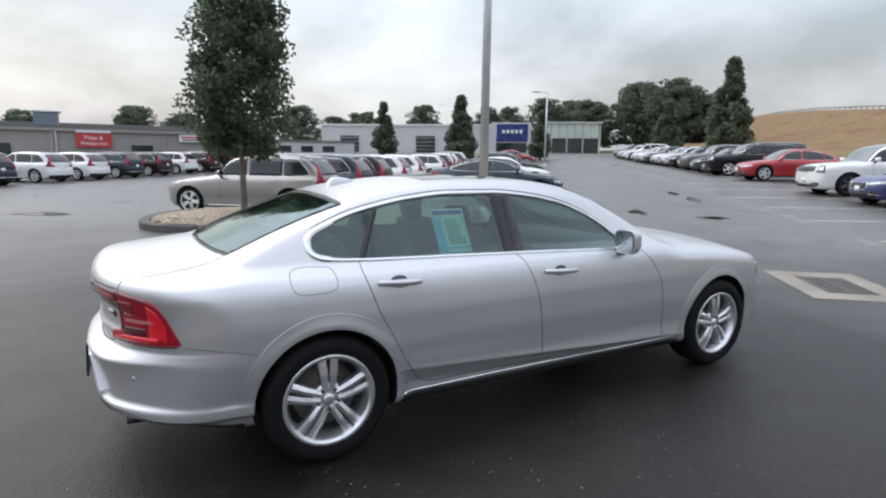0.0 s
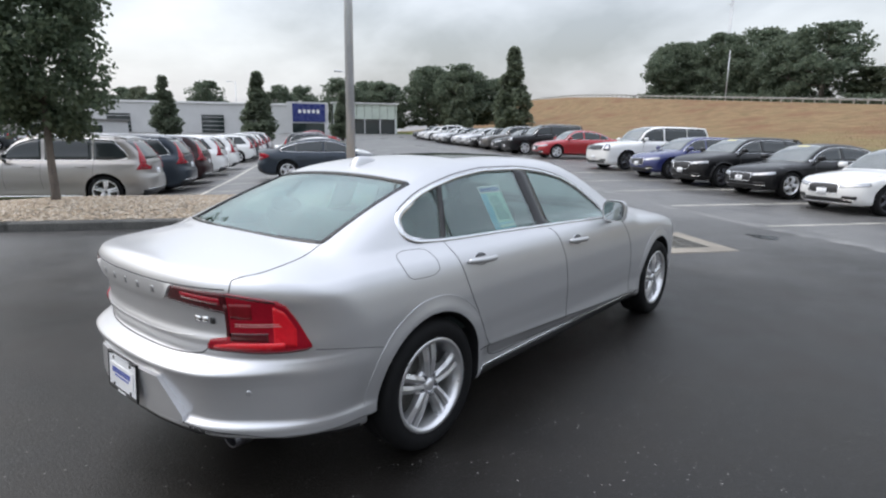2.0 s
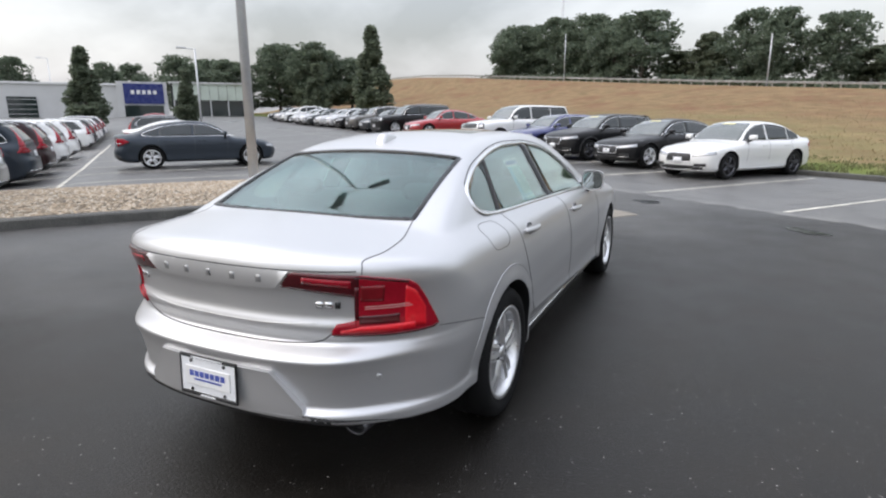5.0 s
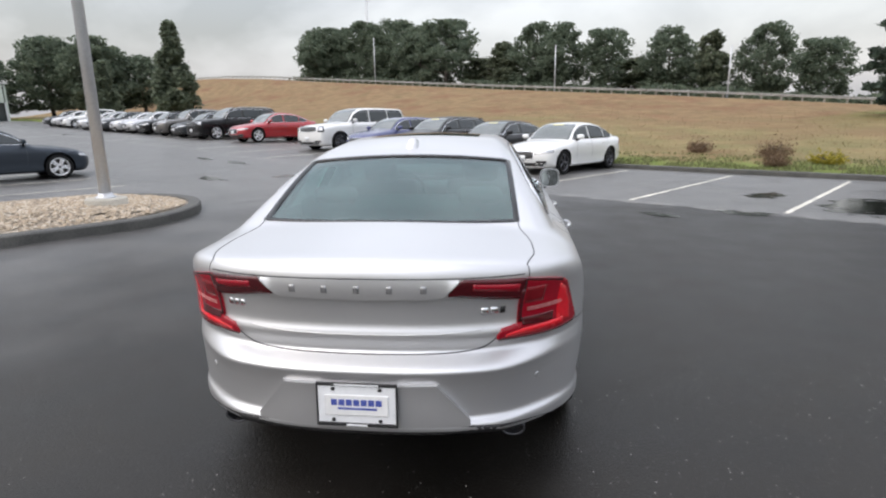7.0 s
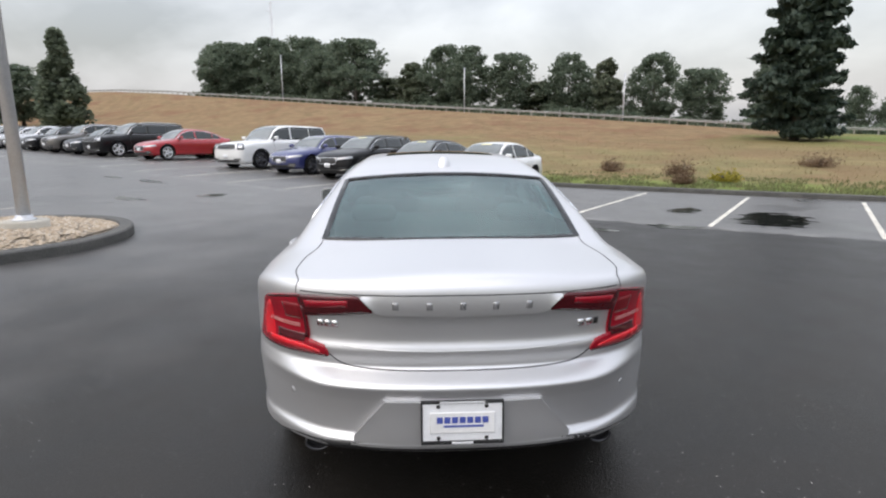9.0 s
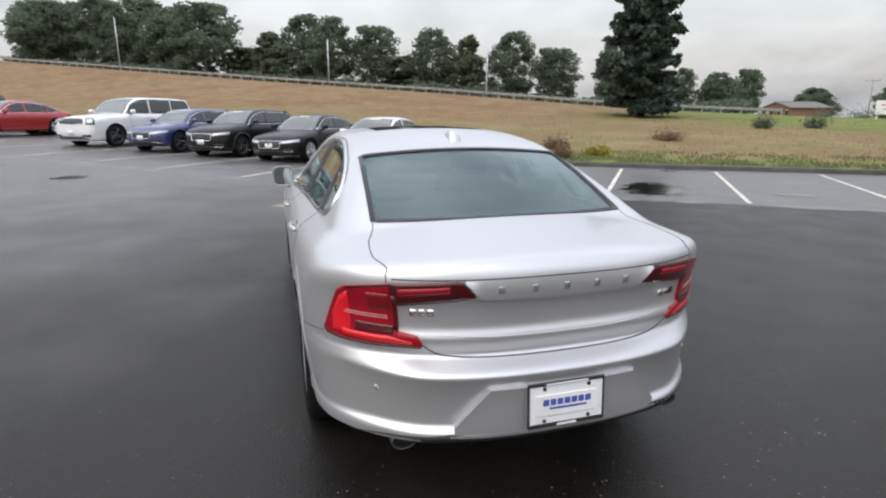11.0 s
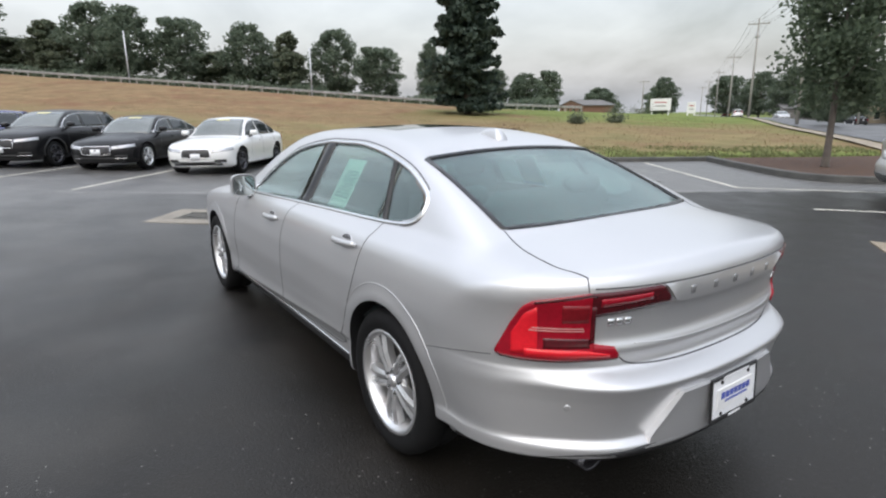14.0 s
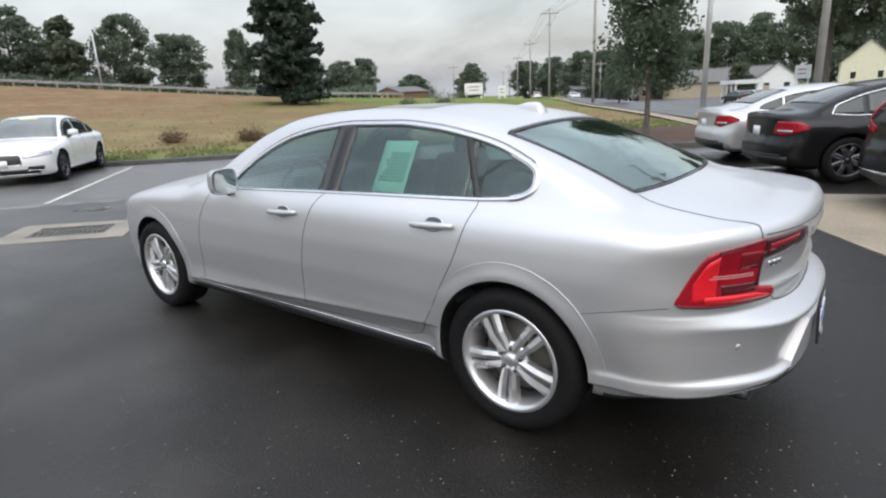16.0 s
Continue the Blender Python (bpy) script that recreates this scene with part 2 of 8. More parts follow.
M_LEAF = leaf_material("mid_green_leaves", (0.075, 0.105, 0.068), (0.150, 0.190, 0.120), 0.55)
# far leaves: haze is put into the colour, lifting the dark green
M_LEAF_FAR = leaf_material("hazy_green_foliage", (0.105, 0.140, 0.100), (0.19, 0.228, 0.160), 0.55)
M_LEAF_PALE = leaf_material("grey_green_foliage", (0.10, 0.125, 0.085), (0.18, 0.20, 0.13))
# leaf colour lightened here too, in place of haze
M_LEAF_COL = leaf_material("hazy_columnar_foliage", (0.12, 0.150, 0.105), (0.20, 0.235, 0.165), 0.55)
M_NEEDLE = leaf_material("spruce_needles", (0.034, 0.056, 0.045), (0.080, 0.108, 0.080), 0.25)
M_GRASS = leaf_material("dry_grass_blades", (0.215, 0.165, 0.090), (0.33, 0.265, 0.145))
M_GRASS_FLOWER = leaf_material("yellow_flowering_weeds", (0.20, 0.19, 0.03), (0.42, 0.34, 0.04))
M_GRASS_RUST = leaf_material("rust_brown_weeds", (0.15, 0.10, 0.065), (0.27, 0.185, 0.115))
M_GRASS_GREEN = leaf_material("green_grass_blades", (0.125, 0.140, 0.060), (0.215, 0.225, 0.105))


def asphalt_material():
    """Damp asphalt: dark fresh paving, an older greyer strip along the stalls, wet sheen in patches, fine stones."""
    m = bpy.data.materials.new("damp_asphalt")
    m.use_nodes = True
    nt = m.node_tree
    b = nt.nodes["Principled BSDF"]
    g = nt.nodes.new("ShaderNodeNewGeometry")
    pos = g.outputs["Position"]

    def noise_at(scale, detail=5, rough=0.55):
        n = nt.nodes.new("ShaderNodeTexNoise")
        n.inputs["Scale"].default_value, n.inputs["Detail"].default_value, n.inputs["Roughness"].default_value = scale, detail, rough
        nt.links.new(pos, n.inputs["Vector"])
        return n.outputs["Fac"]

    def math_node(op, a, c):
        n = nt.nodes.new("ShaderNodeMath")
        n.operation = op
        for i, v in enumerate((a, c)):
            if isinstance(v, (int, float)):
                n.inputs[i].default_value = v
            else:
                nt.links.new(v, n.inputs[i])
        return n.outputs[0]

    def span(v, a, c, lo=0.0, hi=1.0):
        n = nt.nodes.new("ShaderNodeMapRange")
        n.inputs["From Min"].default_value, n.inputs["From Max"].default_value = a, c
        n.inputs["To Min"].default_value, n.inputs["To Max"].default_value = lo, hi
        nt.links.new(v, n.inputs["Value"])
        return n.outputs[0]

    def blend(f, c1, c2):
        n = nt.nodes.new("ShaderNodeMix")
        n.data_type = "RGBA"
        nt.links.new(f, n.inputs["Factor"])
        for i, v in ((6, c1), (7, c2)):
            if isinstance(v, tuple):
                n.inputs[i].default_value = v
            else:
                nt.links.new(v, n.inputs[i])
        return n.outputs[2]

    dot = nt.nodes.new("ShaderNodeVectorMath")
    dot.operation = "DOT_PRODUCT"
    nt.links.new(pos, dot.inputs[0])
    dot.inputs[1].default_value = (0.8, -0.6, 0)
    q = dot.outputs["Value"]
    patch, stain, grain, stone = noise_at(0.35), noise_at(1.6), noise_at(170, 2), noise_at(70, 1)
    edge = math_node("ADD", q, span(noise_at(0.9), 0.3, 0.7, -0.10, 0.10))
    old = span(edge, 8.08, 8.26)
    seam = math_node("MULTIPLY", span(edge, 8.02, 8.12), span(edge, 8.42, 8.20))
    dot_p = nt.nodes.new("ShaderNodeVectorMath")
    dot_p.operation = "DOT_PRODUCT"
    nt.links.new(pos, dot_p.inputs[0])
    dot_p.inputs[1].default_value = (0.6, 0.8, 0)
    # the far end of the lot takes the same sheen-lightened grey
    far_lot = span(math_node("ADD", dot_p.outputs["Value"], span(noise_at(0.5), 0.3, 0.7, -1.5, 1.5)), 2.0, 8.5)
    old = math_node("MAXIMUM", old, math_node("MULTIPLY", far_lot, 1.0))
    new_c = blend(span(stain, 0.35, 0.7), (0.0068, 0.0059, 0.0050, 1), (0.0172, 0.0150, 0.0126, 1))
    # older paving's grey, raised in colour to carry its wet sheen
    old_sheen_c = blend(span(stain, 0.3, 0.7), (0.092, 0.091, 0.090, 1), (0.165, 0.162, 0.157, 1))
    col = blend(old, new_c, old_sheen_c)
    speck = span(stone, 0.70, 0.74)
    col = blend(math_node("MULTIPLY", speck, span(patch, 0.35, 0.62, 0.15, 0.8)), col, (0.16, 0.155, 0.15, 1))
    vor = nt.nodes.new("ShaderNodeTexVoronoi")
    vor.inputs["Scale"].default_value = 40
    nt.links.new(pos, vor.inputs["Vector"])
    pick = nt.nodes.new("ShaderNodeSeparateColor")
    nt.links.new(vor.outputs["Color"], pick.inputs[0])
    chip = math_node("MULTIPLY", span(vor.outputs["Distance"], 0.19, 0.12), span(pick.outputs[0], 0.84, 0.94))
    col = blend(math_node("MULTIPLY", chip, span(patch, 0.35, 0.6, 0.3, 1.0)), col, (0.40, 0.385, 0.36, 1))
    wet = span(math_node("ADD", math_node("MULTIPLY", patch, 0.7), math_node("MULTIPLY", stain, 0.3)), 0.52, 0.66)
    wet_old = math_node("MULTIPLY", wet, old)
    col = blend(math_node("MULTIPLY", wet_old, 0.4), col, (0.022, 0.022, 0.023, 1))
    col = blend(math_node("MULTIPLY", seam, span(noise_at(2.2), 0.42, 0.62)), col, (0.21, 0.205, 0.195, 1))
    nt.links.new(col, b.inputs["Base Color"])
    rough = math_node("SUBTRACT", span(stain, 0.3, 0.7, 0.33, 0.47), math_node("MULTIPLY", wet_old, 0.17))
    b.inputs["Specular Tint"].default_value = (1.0, 0.965, 0.92, 1)
    nt.links.new(rough, b.inputs["Roughness"])
    nt.links.new(span(old, 0, 1, 0.41, 0.52), b.inputs["Specular IOR Level"])
    bp = nt.nodes.new("ShaderNodeBump")
    bp.inputs["Distance"].default_value = 0.004
    nt.links.new(span(wet_old, 0, 1, 0.62, 0.15), bp.inputs["Strength"])
    nt.links.new(math_node("ADD", grain, stone), bp.inputs["Height"])
    nt.links.new(bp.outputs[0], b.inputs["Normal"])
    return m


def soil_material():
    """Field and bank: dry tan grass on the bank, yellow-green sward on the flat, red-brown weeds and bare soil."""
    m = bpy.data.materials.new("dry_grass_field")
    m.use_nodes = True
    nt = m.node_tree
    b = nt.nodes["Principled BSDF"]
    b.inputs["Roughness"].default_value = 0.95
    b.inputs["Specular IOR Level"].default_value = 0.1
    g = nt.nodes.new("ShaderNodeNewGeometry")
    pos = g.outputs["Position"]

    def noise_at(scale, detail=6):
        n = nt.nodes.new("ShaderNodeTexNoise")
        n.inputs["Scale"].default_value, n.inputs["Detail"].default_value, n.inputs["Roughness"].default_value = scale, detail, 0.62
        nt.links.new(pos, n.inputs["Vector"])
        return n.outputs["Fac"]

    def span(v, a, c, lo=0.0, hi=1.0):
        n = nt.nodes.new("ShaderNodeMapRange")
        n.inputs["From Min"].default_value, n.inputs["From Max"].default_value = a, c
        n.inputs["To Min"].default_value, n.inputs["To Max"].default_value = lo, hi
        nt.links.new(v, n.inputs["Value"])
        return n.outputs[0]

    def blend(f, c1, c2):
        n = nt.nodes.new("ShaderNodeMix")
        n.data_type = "RGBA"
        nt.links.new(f, n.inputs["Factor"])
        for i, v in ((6, c1), (7, c2)):
            if isinstance(v, tuple):
                n.inputs[i].default_value = v
            else:
                nt.links.new(v, n.inputs[i])
        return n.outputs[2]

    def along(x, y):
        d = nt.nodes.new("ShaderNodeVectorMath")
        d.operation = "DOT_PRODUCT"
        nt.links.new(pos, d.inputs[0])
        d.inputs[1].default_value = (x, y, 0)
        return d.outputs["Value"]

    def plus(a, c):
        n = nt.nodes.new("ShaderNodeMath")
        n.operation = "ADD"
        nt.links.new(a, n.inputs[0])
        nt.links.new(c, n.inputs[1])
        return n.outputs[0]

    q, p = along(0.8, -0.6), along(0.6, 0.8)
    wob = span(noise_at(0.12), 0.3, 0.7, -9.0, 9.0)
    tan = blend(span(noise_at(0.8), 0.35, 0.68), (0.195, 0.132, 0.075, 1), (0.295, 0.207, 0.115, 1))
    tan = blend(span(noise_at(0.16), 0.50, 0.66, 0.0, 0.85), tan, (0.205, 0.105, 0.066, 1))
    tan = blend(span(noise_at(0.45), 0.54, 0.70, 0.0, 0.6), tan, (0.15, 0.125, 0.06, 1))
    sward = blend(span(noise_at(0.5), 0.35, 0.65), (0.19, 0.168, 0.080, 1), (0.285, 0.225, 0.118, 1))
    green = blend(span(noise_at(0.6), 0.35, 0.65), (0.11, 0.155, 0.04, 1), (0.21, 0.24, 0.08, 1))
    sward = blend(span(noise_at(0.22), 0.46, 0.60, 0.0, 0.75), sward, (0.215, 0.145, 0.082, 1))
    sward = blend(span(noise_at(1.3), 0.55, 0.72, 0.0, 0.6), sward, (0.20, 0.118, 0.070, 1))
    low = blend(span(plus(p, wob), -16.0, -30.0), sward, green)
    verge = blend(span(plus(q, span(noise_at(0.7), 0.3, 0.7, -1.2, 1.2)), 18.2, 16.8), low, green)
    col = blend(span(plus(q, wob), 30.0, 40.0), verge, tan)
    lawn = nt.nodes.new("ShaderNodeMath")
    lawn.operation = "MULTIPLY"
    nt.links.new(span(plus(p, wob), 4.0, -6.0), lawn.inputs[0])
    nt.links.new(span(plus(q, wob), 32.0, 42.0), lawn.inputs[1])
    col = blend(lawn.outputs[0], col, green)
    nt.links.new(blend(span(noise_at(7.0, 3), 0.45, 0.75, 0.0, 0.20), col, (0.12, 0.09, 0.05, 1)), b.inputs["Base Color"])
    bp = nt.nodes.new("ShaderNodeBump")
    bp.inputs["Strength"].default_value, bp.inputs["Distance"].default_value = 0.9, 0.08
    nt.links.new(noise_at(5.0), bp.inputs["Height"])
    nt.links.new(bp.outputs[0], b.inputs["Normal"])
    return m


M_ASPHALT, M_SOIL = asphalt_material(), soil_material()
M_WATER = material("rain_water", (0.012, 0.012, 0.012), 0.10, 0, 0.3, 3.0, spec=0.35, rough_vary=0.04)
M_ROAD = material("grey_road_asphalt", (0.085, 0.085, 0.087), 0.5, 0, 0.25, 0.8, 0.2, 30)
M_MULCH = material("red_brown_mulch", (0.055, 0.03, 0.02), 0.9, 0, 0.5, 7, 0.9, 45, second=(0.10, 0.055, 0.035))
M_GRAVEL_BED = material("gravel_bed", (0.26, 0.20, 0.145), 0.8, 0, 0.4, 12, 0.8, 40, second=(0.46, 0.40, 0.32))
M_TANPAVE = material("tan_concrete_pavement", (0.26, 0.215, 0.155), 0.75, 0, 0.25, 1.1, 0.25, 60, second=(0.34, 0.285, 0.215))
M_WALL_GREY = material("grey_block_wall", (0.33, 0.31, 0.29), 0.85, 0, 0.12, 0.8, 0.15, 12)
M_WALL_WHITE = material("pale_block_wall", (0.56, 0.56, 0.56), 0.8, 0, 0.1, 0.6, 0.12, 10)
M_SIGN_BLUE = material("deep_blue_sign_face", (0.018, 0.03, 0.16), 0.3, 0, 0.05, 2)
M_SIGN_WHITE = material("white_sign_face", (0.78, 0.78, 0.78), 0.4, 0, 0.06, 2)
M_SIGN_RED = material("red_sign_face", (0.50, 0.045, 0.05), 0.45, 0, 0.1, 2)
M_STORE_GLASS = material("shopfront_glass", (0.02, 0.03, 0.03), 0.06, 0, 0.3, 0.5, spec=0.7)
M_PANEL_GREEN = material("pale_green_translucent_panel", (0.50, 0.56, 0.50), 0.35, 0, 0.12, 0.7)
M_BLUE_GREY = material("blue_grey_unit_paint", (0.17, 0.21, 0.25), 0.6, 0.1, 0.15, 1.5)
M_ROOF = material("grey_roofing", (0.16, 0.155, 0.15), 0.85, 0, 0.2, 2, 0.3, 20)
M_CREAM = material("cream_clapboard", (0.70, 0.66, 0.53), 0.7, 0, 0.08, 2, 0.1, 20)
M_BRICK_WALL = material("red_brown_brick_wall", (0.22, 0.12, 0.085), 0.85, 0, 0.15, 2, 0.2, 12)
M_TAN_WALL = material("tan_stucco", (0.42, 0.36, 0.27), 0.8, 0, 0.1, 1.5, 0.15, 20)
M_WIRE = material("black_cable", (0.02, 0.02, 0.02), 0.6, 0, 0.1, 4)


# ---- building tools ----
def mesh_object(name, verts, faces, mats, parent=None, label="", smooth=True, slots=None):
    me = bpy.data.meshes.new(name)
    me.from_pydata([tuple(map(float, v)) for v in verts], [], [tuple(map(int, f)) for f in faces])
    for m in mats if isinstance(mats, (list, tuple)) else [mats]:
        me.materials.append(m)
    if slots is not None:
        me.polygons.foreach_set("material_index", slots)
    if smooth:
        me.polygons.foreach_set("use_smooth", [True] * len(me.polygons))
    me.validate()
    ob = new(name, me)
    if parent is not None:
        ob.parent = parent
    if label:
        tagged(ob, label)
    return ob


def part(name, bm, mat, parent, label="", smooth=False):
    """Links a bmesh as ONE mesh object under a thing or a part."""
    me = bpy.data.meshes.new(name)
    bm.to_mesh(me)
    bm.free()
    me.materials.append(mat)
    if smooth:
        me.polygons.foreach_set("use_smooth", [True] * len(me.polygons))
    ob = new(name, me)
    ob.parent = parent
    if label:
        tagged(ob, label)
    return ob


def thing(name, m, label, category, group="", kind=""):
    ob = new(name)
    ob.matrix_basis = m
    return tagged(ob, label, category, group, kind)


def box(bm, c, s, bevel=0.0, turn=None):
    """Adds a box of size s round c, with bevelled edges."""
    t = Matrix.Translation(c) @ (turn or Matrix()) @ Matrix.Diagonal((*s, 1))
    got = bmesh.ops.create_cube(bm, size=1.0, matrix=t)
    if bevel:
        edges = list({e for v in got["verts"] for e in v.link_edges})
        bmesh.ops.bevel(bm, geom=edges, offset=bevel, segments=2, profile=0.5, affect="EDGES")
    return bm


def boxed(c, s, bevel=0.0, turn=None):
    return box(bmesh.new(), c, s, bevel, turn)


def lathe(profile, n=32, axis="y"):
    """Verts and faces of (radius, height) pairs spun round an axis."""
    verts, faces = [], []
    for r, h in profile:
        for i in range(n):
            a = 2 * math.pi * i / n
            c, s = r * math.cos(a), r * math.sin(a)
            verts.append((c, h, s) if axis == "y" else (c, s, h) if axis == "z" else (h, c, s))
    for k in range(len(profile) - 1):
        for i in range(n):
            j = (i + 1) % n
            f = (k * n + i, k * n + j, (k + 1) * n + j, (k + 1) * n + i)
            faces.append(f if axis != "z" else f)
    return verts, faces


def tube(points, radius, n=8, ends=True):
    """Verts and faces of a round bar along points; radius may be a list."""
    pts = [Vector(p) for p in points]
    rad = radius if isinstance(radius, (list, tuple)) else [radius] * len(pts)
    verts, faces = [], []
    for i, p in enumerate(pts):
        t = (pts[min(i + 1, len(pts) - 1)] - pts[max(i - 1, 0)]).normalized()
        a = t.cross(Vector((0, 0, 1)) if abs(t.z) < 0.9 else Vector((1, 0, 0))).normalized()
        b = t.cross(a)
        for k in range(n):
            w = 2 * math.pi * k / n
            verts.append(p + (a * math.cos(w) + b * math.sin(w)) * rad[i])
    for i in range(len(pts) - 1):
        for k in range(n):
            j = (k + 1) % n
            faces.append((i * n + k, i * n + j, (i + 1) * n + j, (i + 1) * n + k))
    if ends:
        faces.append(tuple(range(n))[::-1])
        faces.append(tuple(range((len(pts) - 1) * n, len(pts) * n)))
    return verts, faces


def joined(*pieces):
    verts, faces = [], []
    for v, f in pieces:
        o = len(verts)
        verts += list(v)
        faces += [tuple(i + o for i in q) for q in f]
    return verts, faces


def prism(outline, a, b, axis):
    """A closed solid: a 2D outline pushed from a to b along an axis."""
    n = len(outline)

    def at(u, v, h):
        return {"x": (h, u, v), "y": (u, h, v), "z": (u, v, h)}[axis]

    verts = [at(u, v, a) for u, v in outline] + [at(u, v, b) for u, v in outline]
    faces = [tuple(range(n)), tuple(range(2 * n - 1, n - 1, -1))]
    faces += [(i, i + n, (i + 1) % n + n, (i + 1) % n) for i in range(n)]
    return verts, faces


def dense(points, n, closed=False):
    """A smooth line through points (Catmull-Rom), n steps a span."""
    pts = [np.array(p, float) for p in points]
    out, m = [], len(pts)
    for i in range(m if closed else m - 1):
        p0 = pts[(i - 1) % m] if closed or i else pts[0]
        p1, p2 = pts[i], pts[(i + 1) % m]
        p3 = pts[(i + 2) % m] if closed or i + 2 < m else pts[-1]
        for k in range(n):
            t = k / n
            out.append(0.5 * (2 * p1 + (p2 - p0) * t + (2 * p0 - 5 * p1 + 4 * p2 - p3) * t * t + (3 * p1 - p0 - 3 * p2 + p3) * t ** 3))
    if not closed:
        out.append(pts[-1])
    return np.array(out)


def table(pairs, n=600, soft=1.0):
    """A smooth curve through (at, value) pairs, sampled: returns a function."""
    xs, ys = np.array(pairs, float).T
    fx = np.linspace(xs[0], xs[-1], n)
    d = np.diff(ys) / np.diff(xs)
    m = np.concatenate([[d[0]], np.where(d[:-1] * d[1:] > 0, 2 * d[:-1] * d[1:] / (d[:-1] + d[1:] + 1e-12), 0), [d[-1]]])
    i = np.clip(np.searchsorted(xs, fx, "right") - 1, 0, len(xs) - 2)
    h = xs[i + 1] - xs[i]
    t = (fx - xs[i]) / h
    fy = ((1 + 2 * t) * (1 - t) ** 2 * ys[i] + t * (1 - t) ** 2 * h * m[i] + t * t * (3 - 2 * t) * ys[i + 1] + t * t * (t - 1) * h * m[i + 1])
    return lambda v: np.interp(v, fx, fy)


def smax(a, b, k):
    h = np.maximum(k - np.abs(a - b), 0) / k
    return np.maximum(a, b) + h * h * k / 4


# ---- plan: p runs along the rows of stalls, q across them; metres ----
def xy(p, q):
    return 0.6 * p + 0.8 * q, 0.8 * p - 0.6 * q


def pq(x, y):
    return 0.6 * x + 0.8 * y, 0.8 * x - 0.6 * y


RISE = table([(-400, 0), (0, 0), (7, 0.02), (10, 0.16), (14, 0.30), (17, 0.44), (24, 0.72), (30, 0.85), (38, 1.08), (50, 1.36), (60, 1.7), (90, 2.6), (160, 3.6), (500, 5)], 3000)


def smooth01(v):
    v = np.clip(v, 0, 1)
    return v * v * (3 - 2 * v)


def lot_z(p, q):
    """The lot climbs gently along the stalls, more on the bank's side."""
    side = 0.30 + 0.70 * smooth01((np.asarray(q, float) + 1) / 12)
    side = side + (1 - side) * smooth01((np.asarray(p, float) - 30) / 50)
    step = 0.15 * smooth01((np.asarray(p, float) - 3.0) / 5.0) * (1 - smooth01((np.asarray(q, float) - 4.0) / 6.0))
    fall = 0.30 * smooth01((-1.5 - np.asarray(q, float)) / 5.0) * smooth01((np.asarray(p, float) - 8.9) / 2.0)
    return np.maximum(RISE(p) * side, step) - fall


def crest_z(p):
    return np.interp(p, [-60, -30, 0, 26, 51, 79, 106, 118, 140, 161, 175, 192, 229, 262], [0.2, 0.9, 2.3, 4.5, 6.4, 8.7, 10.9, 12.0, 13.5, 14.3, 14.2, 13.0, 8.5, 4.0])


def land_z(p, q):
    """Lot, field, bank and the highway on top of it."""
    p, q = np.asarray(p, float), np.asarray(q, float)
    z = lot_z(p, np.minimum(q, 15.3))
    field = z + 0.10 + 0.035 * np.clip(q - 15.3, 0, 20) * smooth01((p + 25) / 30) + 0.016 * np.clip(q - 15.3, 0, 90) * smooth01((p + 60) / 60)
    top = np.maximum(crest_z(p), field + 0.0)
    bank = field + (top - field) * smooth01((q - 33) / 35)
    dip = 1.0 * smooth01((-16.0 - 0.37 * (q - 16.4) - p) / 16.0) * smooth01((q - 4) / 10)
    return np.where(q > 15.4, bank, z - 0.07) - dip


def ground_at(x, y):
    p, q = pq(x, y)
    return float(land_z(p, q)) + (0.07 if q < 15.4 else 0.0)


# ---- ground, lot, islands, lines ----
def sheet(name, ps, qs, zf, mat, label, kind="structure", lift=0.0):
    """A grid over p and q that follows zf."""
    P, Q = np.meshgrid(np.array(ps, float), np.array(qs, float), indexing="ij")
    X, Y = xy(P, Q)
    Z = zf(P, Q) + lift
    n, m = P.shape
    verts = np.stack([X, Y, Z], -1).reshape(-1, 3)
    i, j = np.meshgrid(np.arange(n - 1), np.arange(m - 1), indexing="ij")
    a = (i * m + j).ravel()
    faces = np.stack([a, a + m, a + m + 1, a + 1], -1)
    ob = mesh_object(name, verts, faces, mat)
    return tagged(ob, label, name.replace("_", " "), kind=kind)


def steps(*spans):
    out = []
    for a, b, n in spans:
        out += list(np.linspace(a, b, n, endpoint=False))
    return out + [spans[-1][1]]


sheet("ground", steps((-2500, -400, 8), (-400, -120, 14), (-120, 270, 150), (270, 500, 12), (500, 2500, 6)),
      steps((-2500, -300, 8), (-300, -80, 8), (-80, 15, 20), (15, 15.3, 2), (15.3, 15.5, 2), (15.5, 120, 90), (120, 400, 10), (400, 2500, 6)),
      land_z, M_SOIL, "dry tan and green grass field rising to a bank")
sheet("parking_lot", steps((-12, 40, 80), (40, 150, 40)), steps((-60, -10, 20), (-10, 15.15, 40)), lot_z, M_ASPHALT,
      "dark damp asphalt lot with worn stall lines")


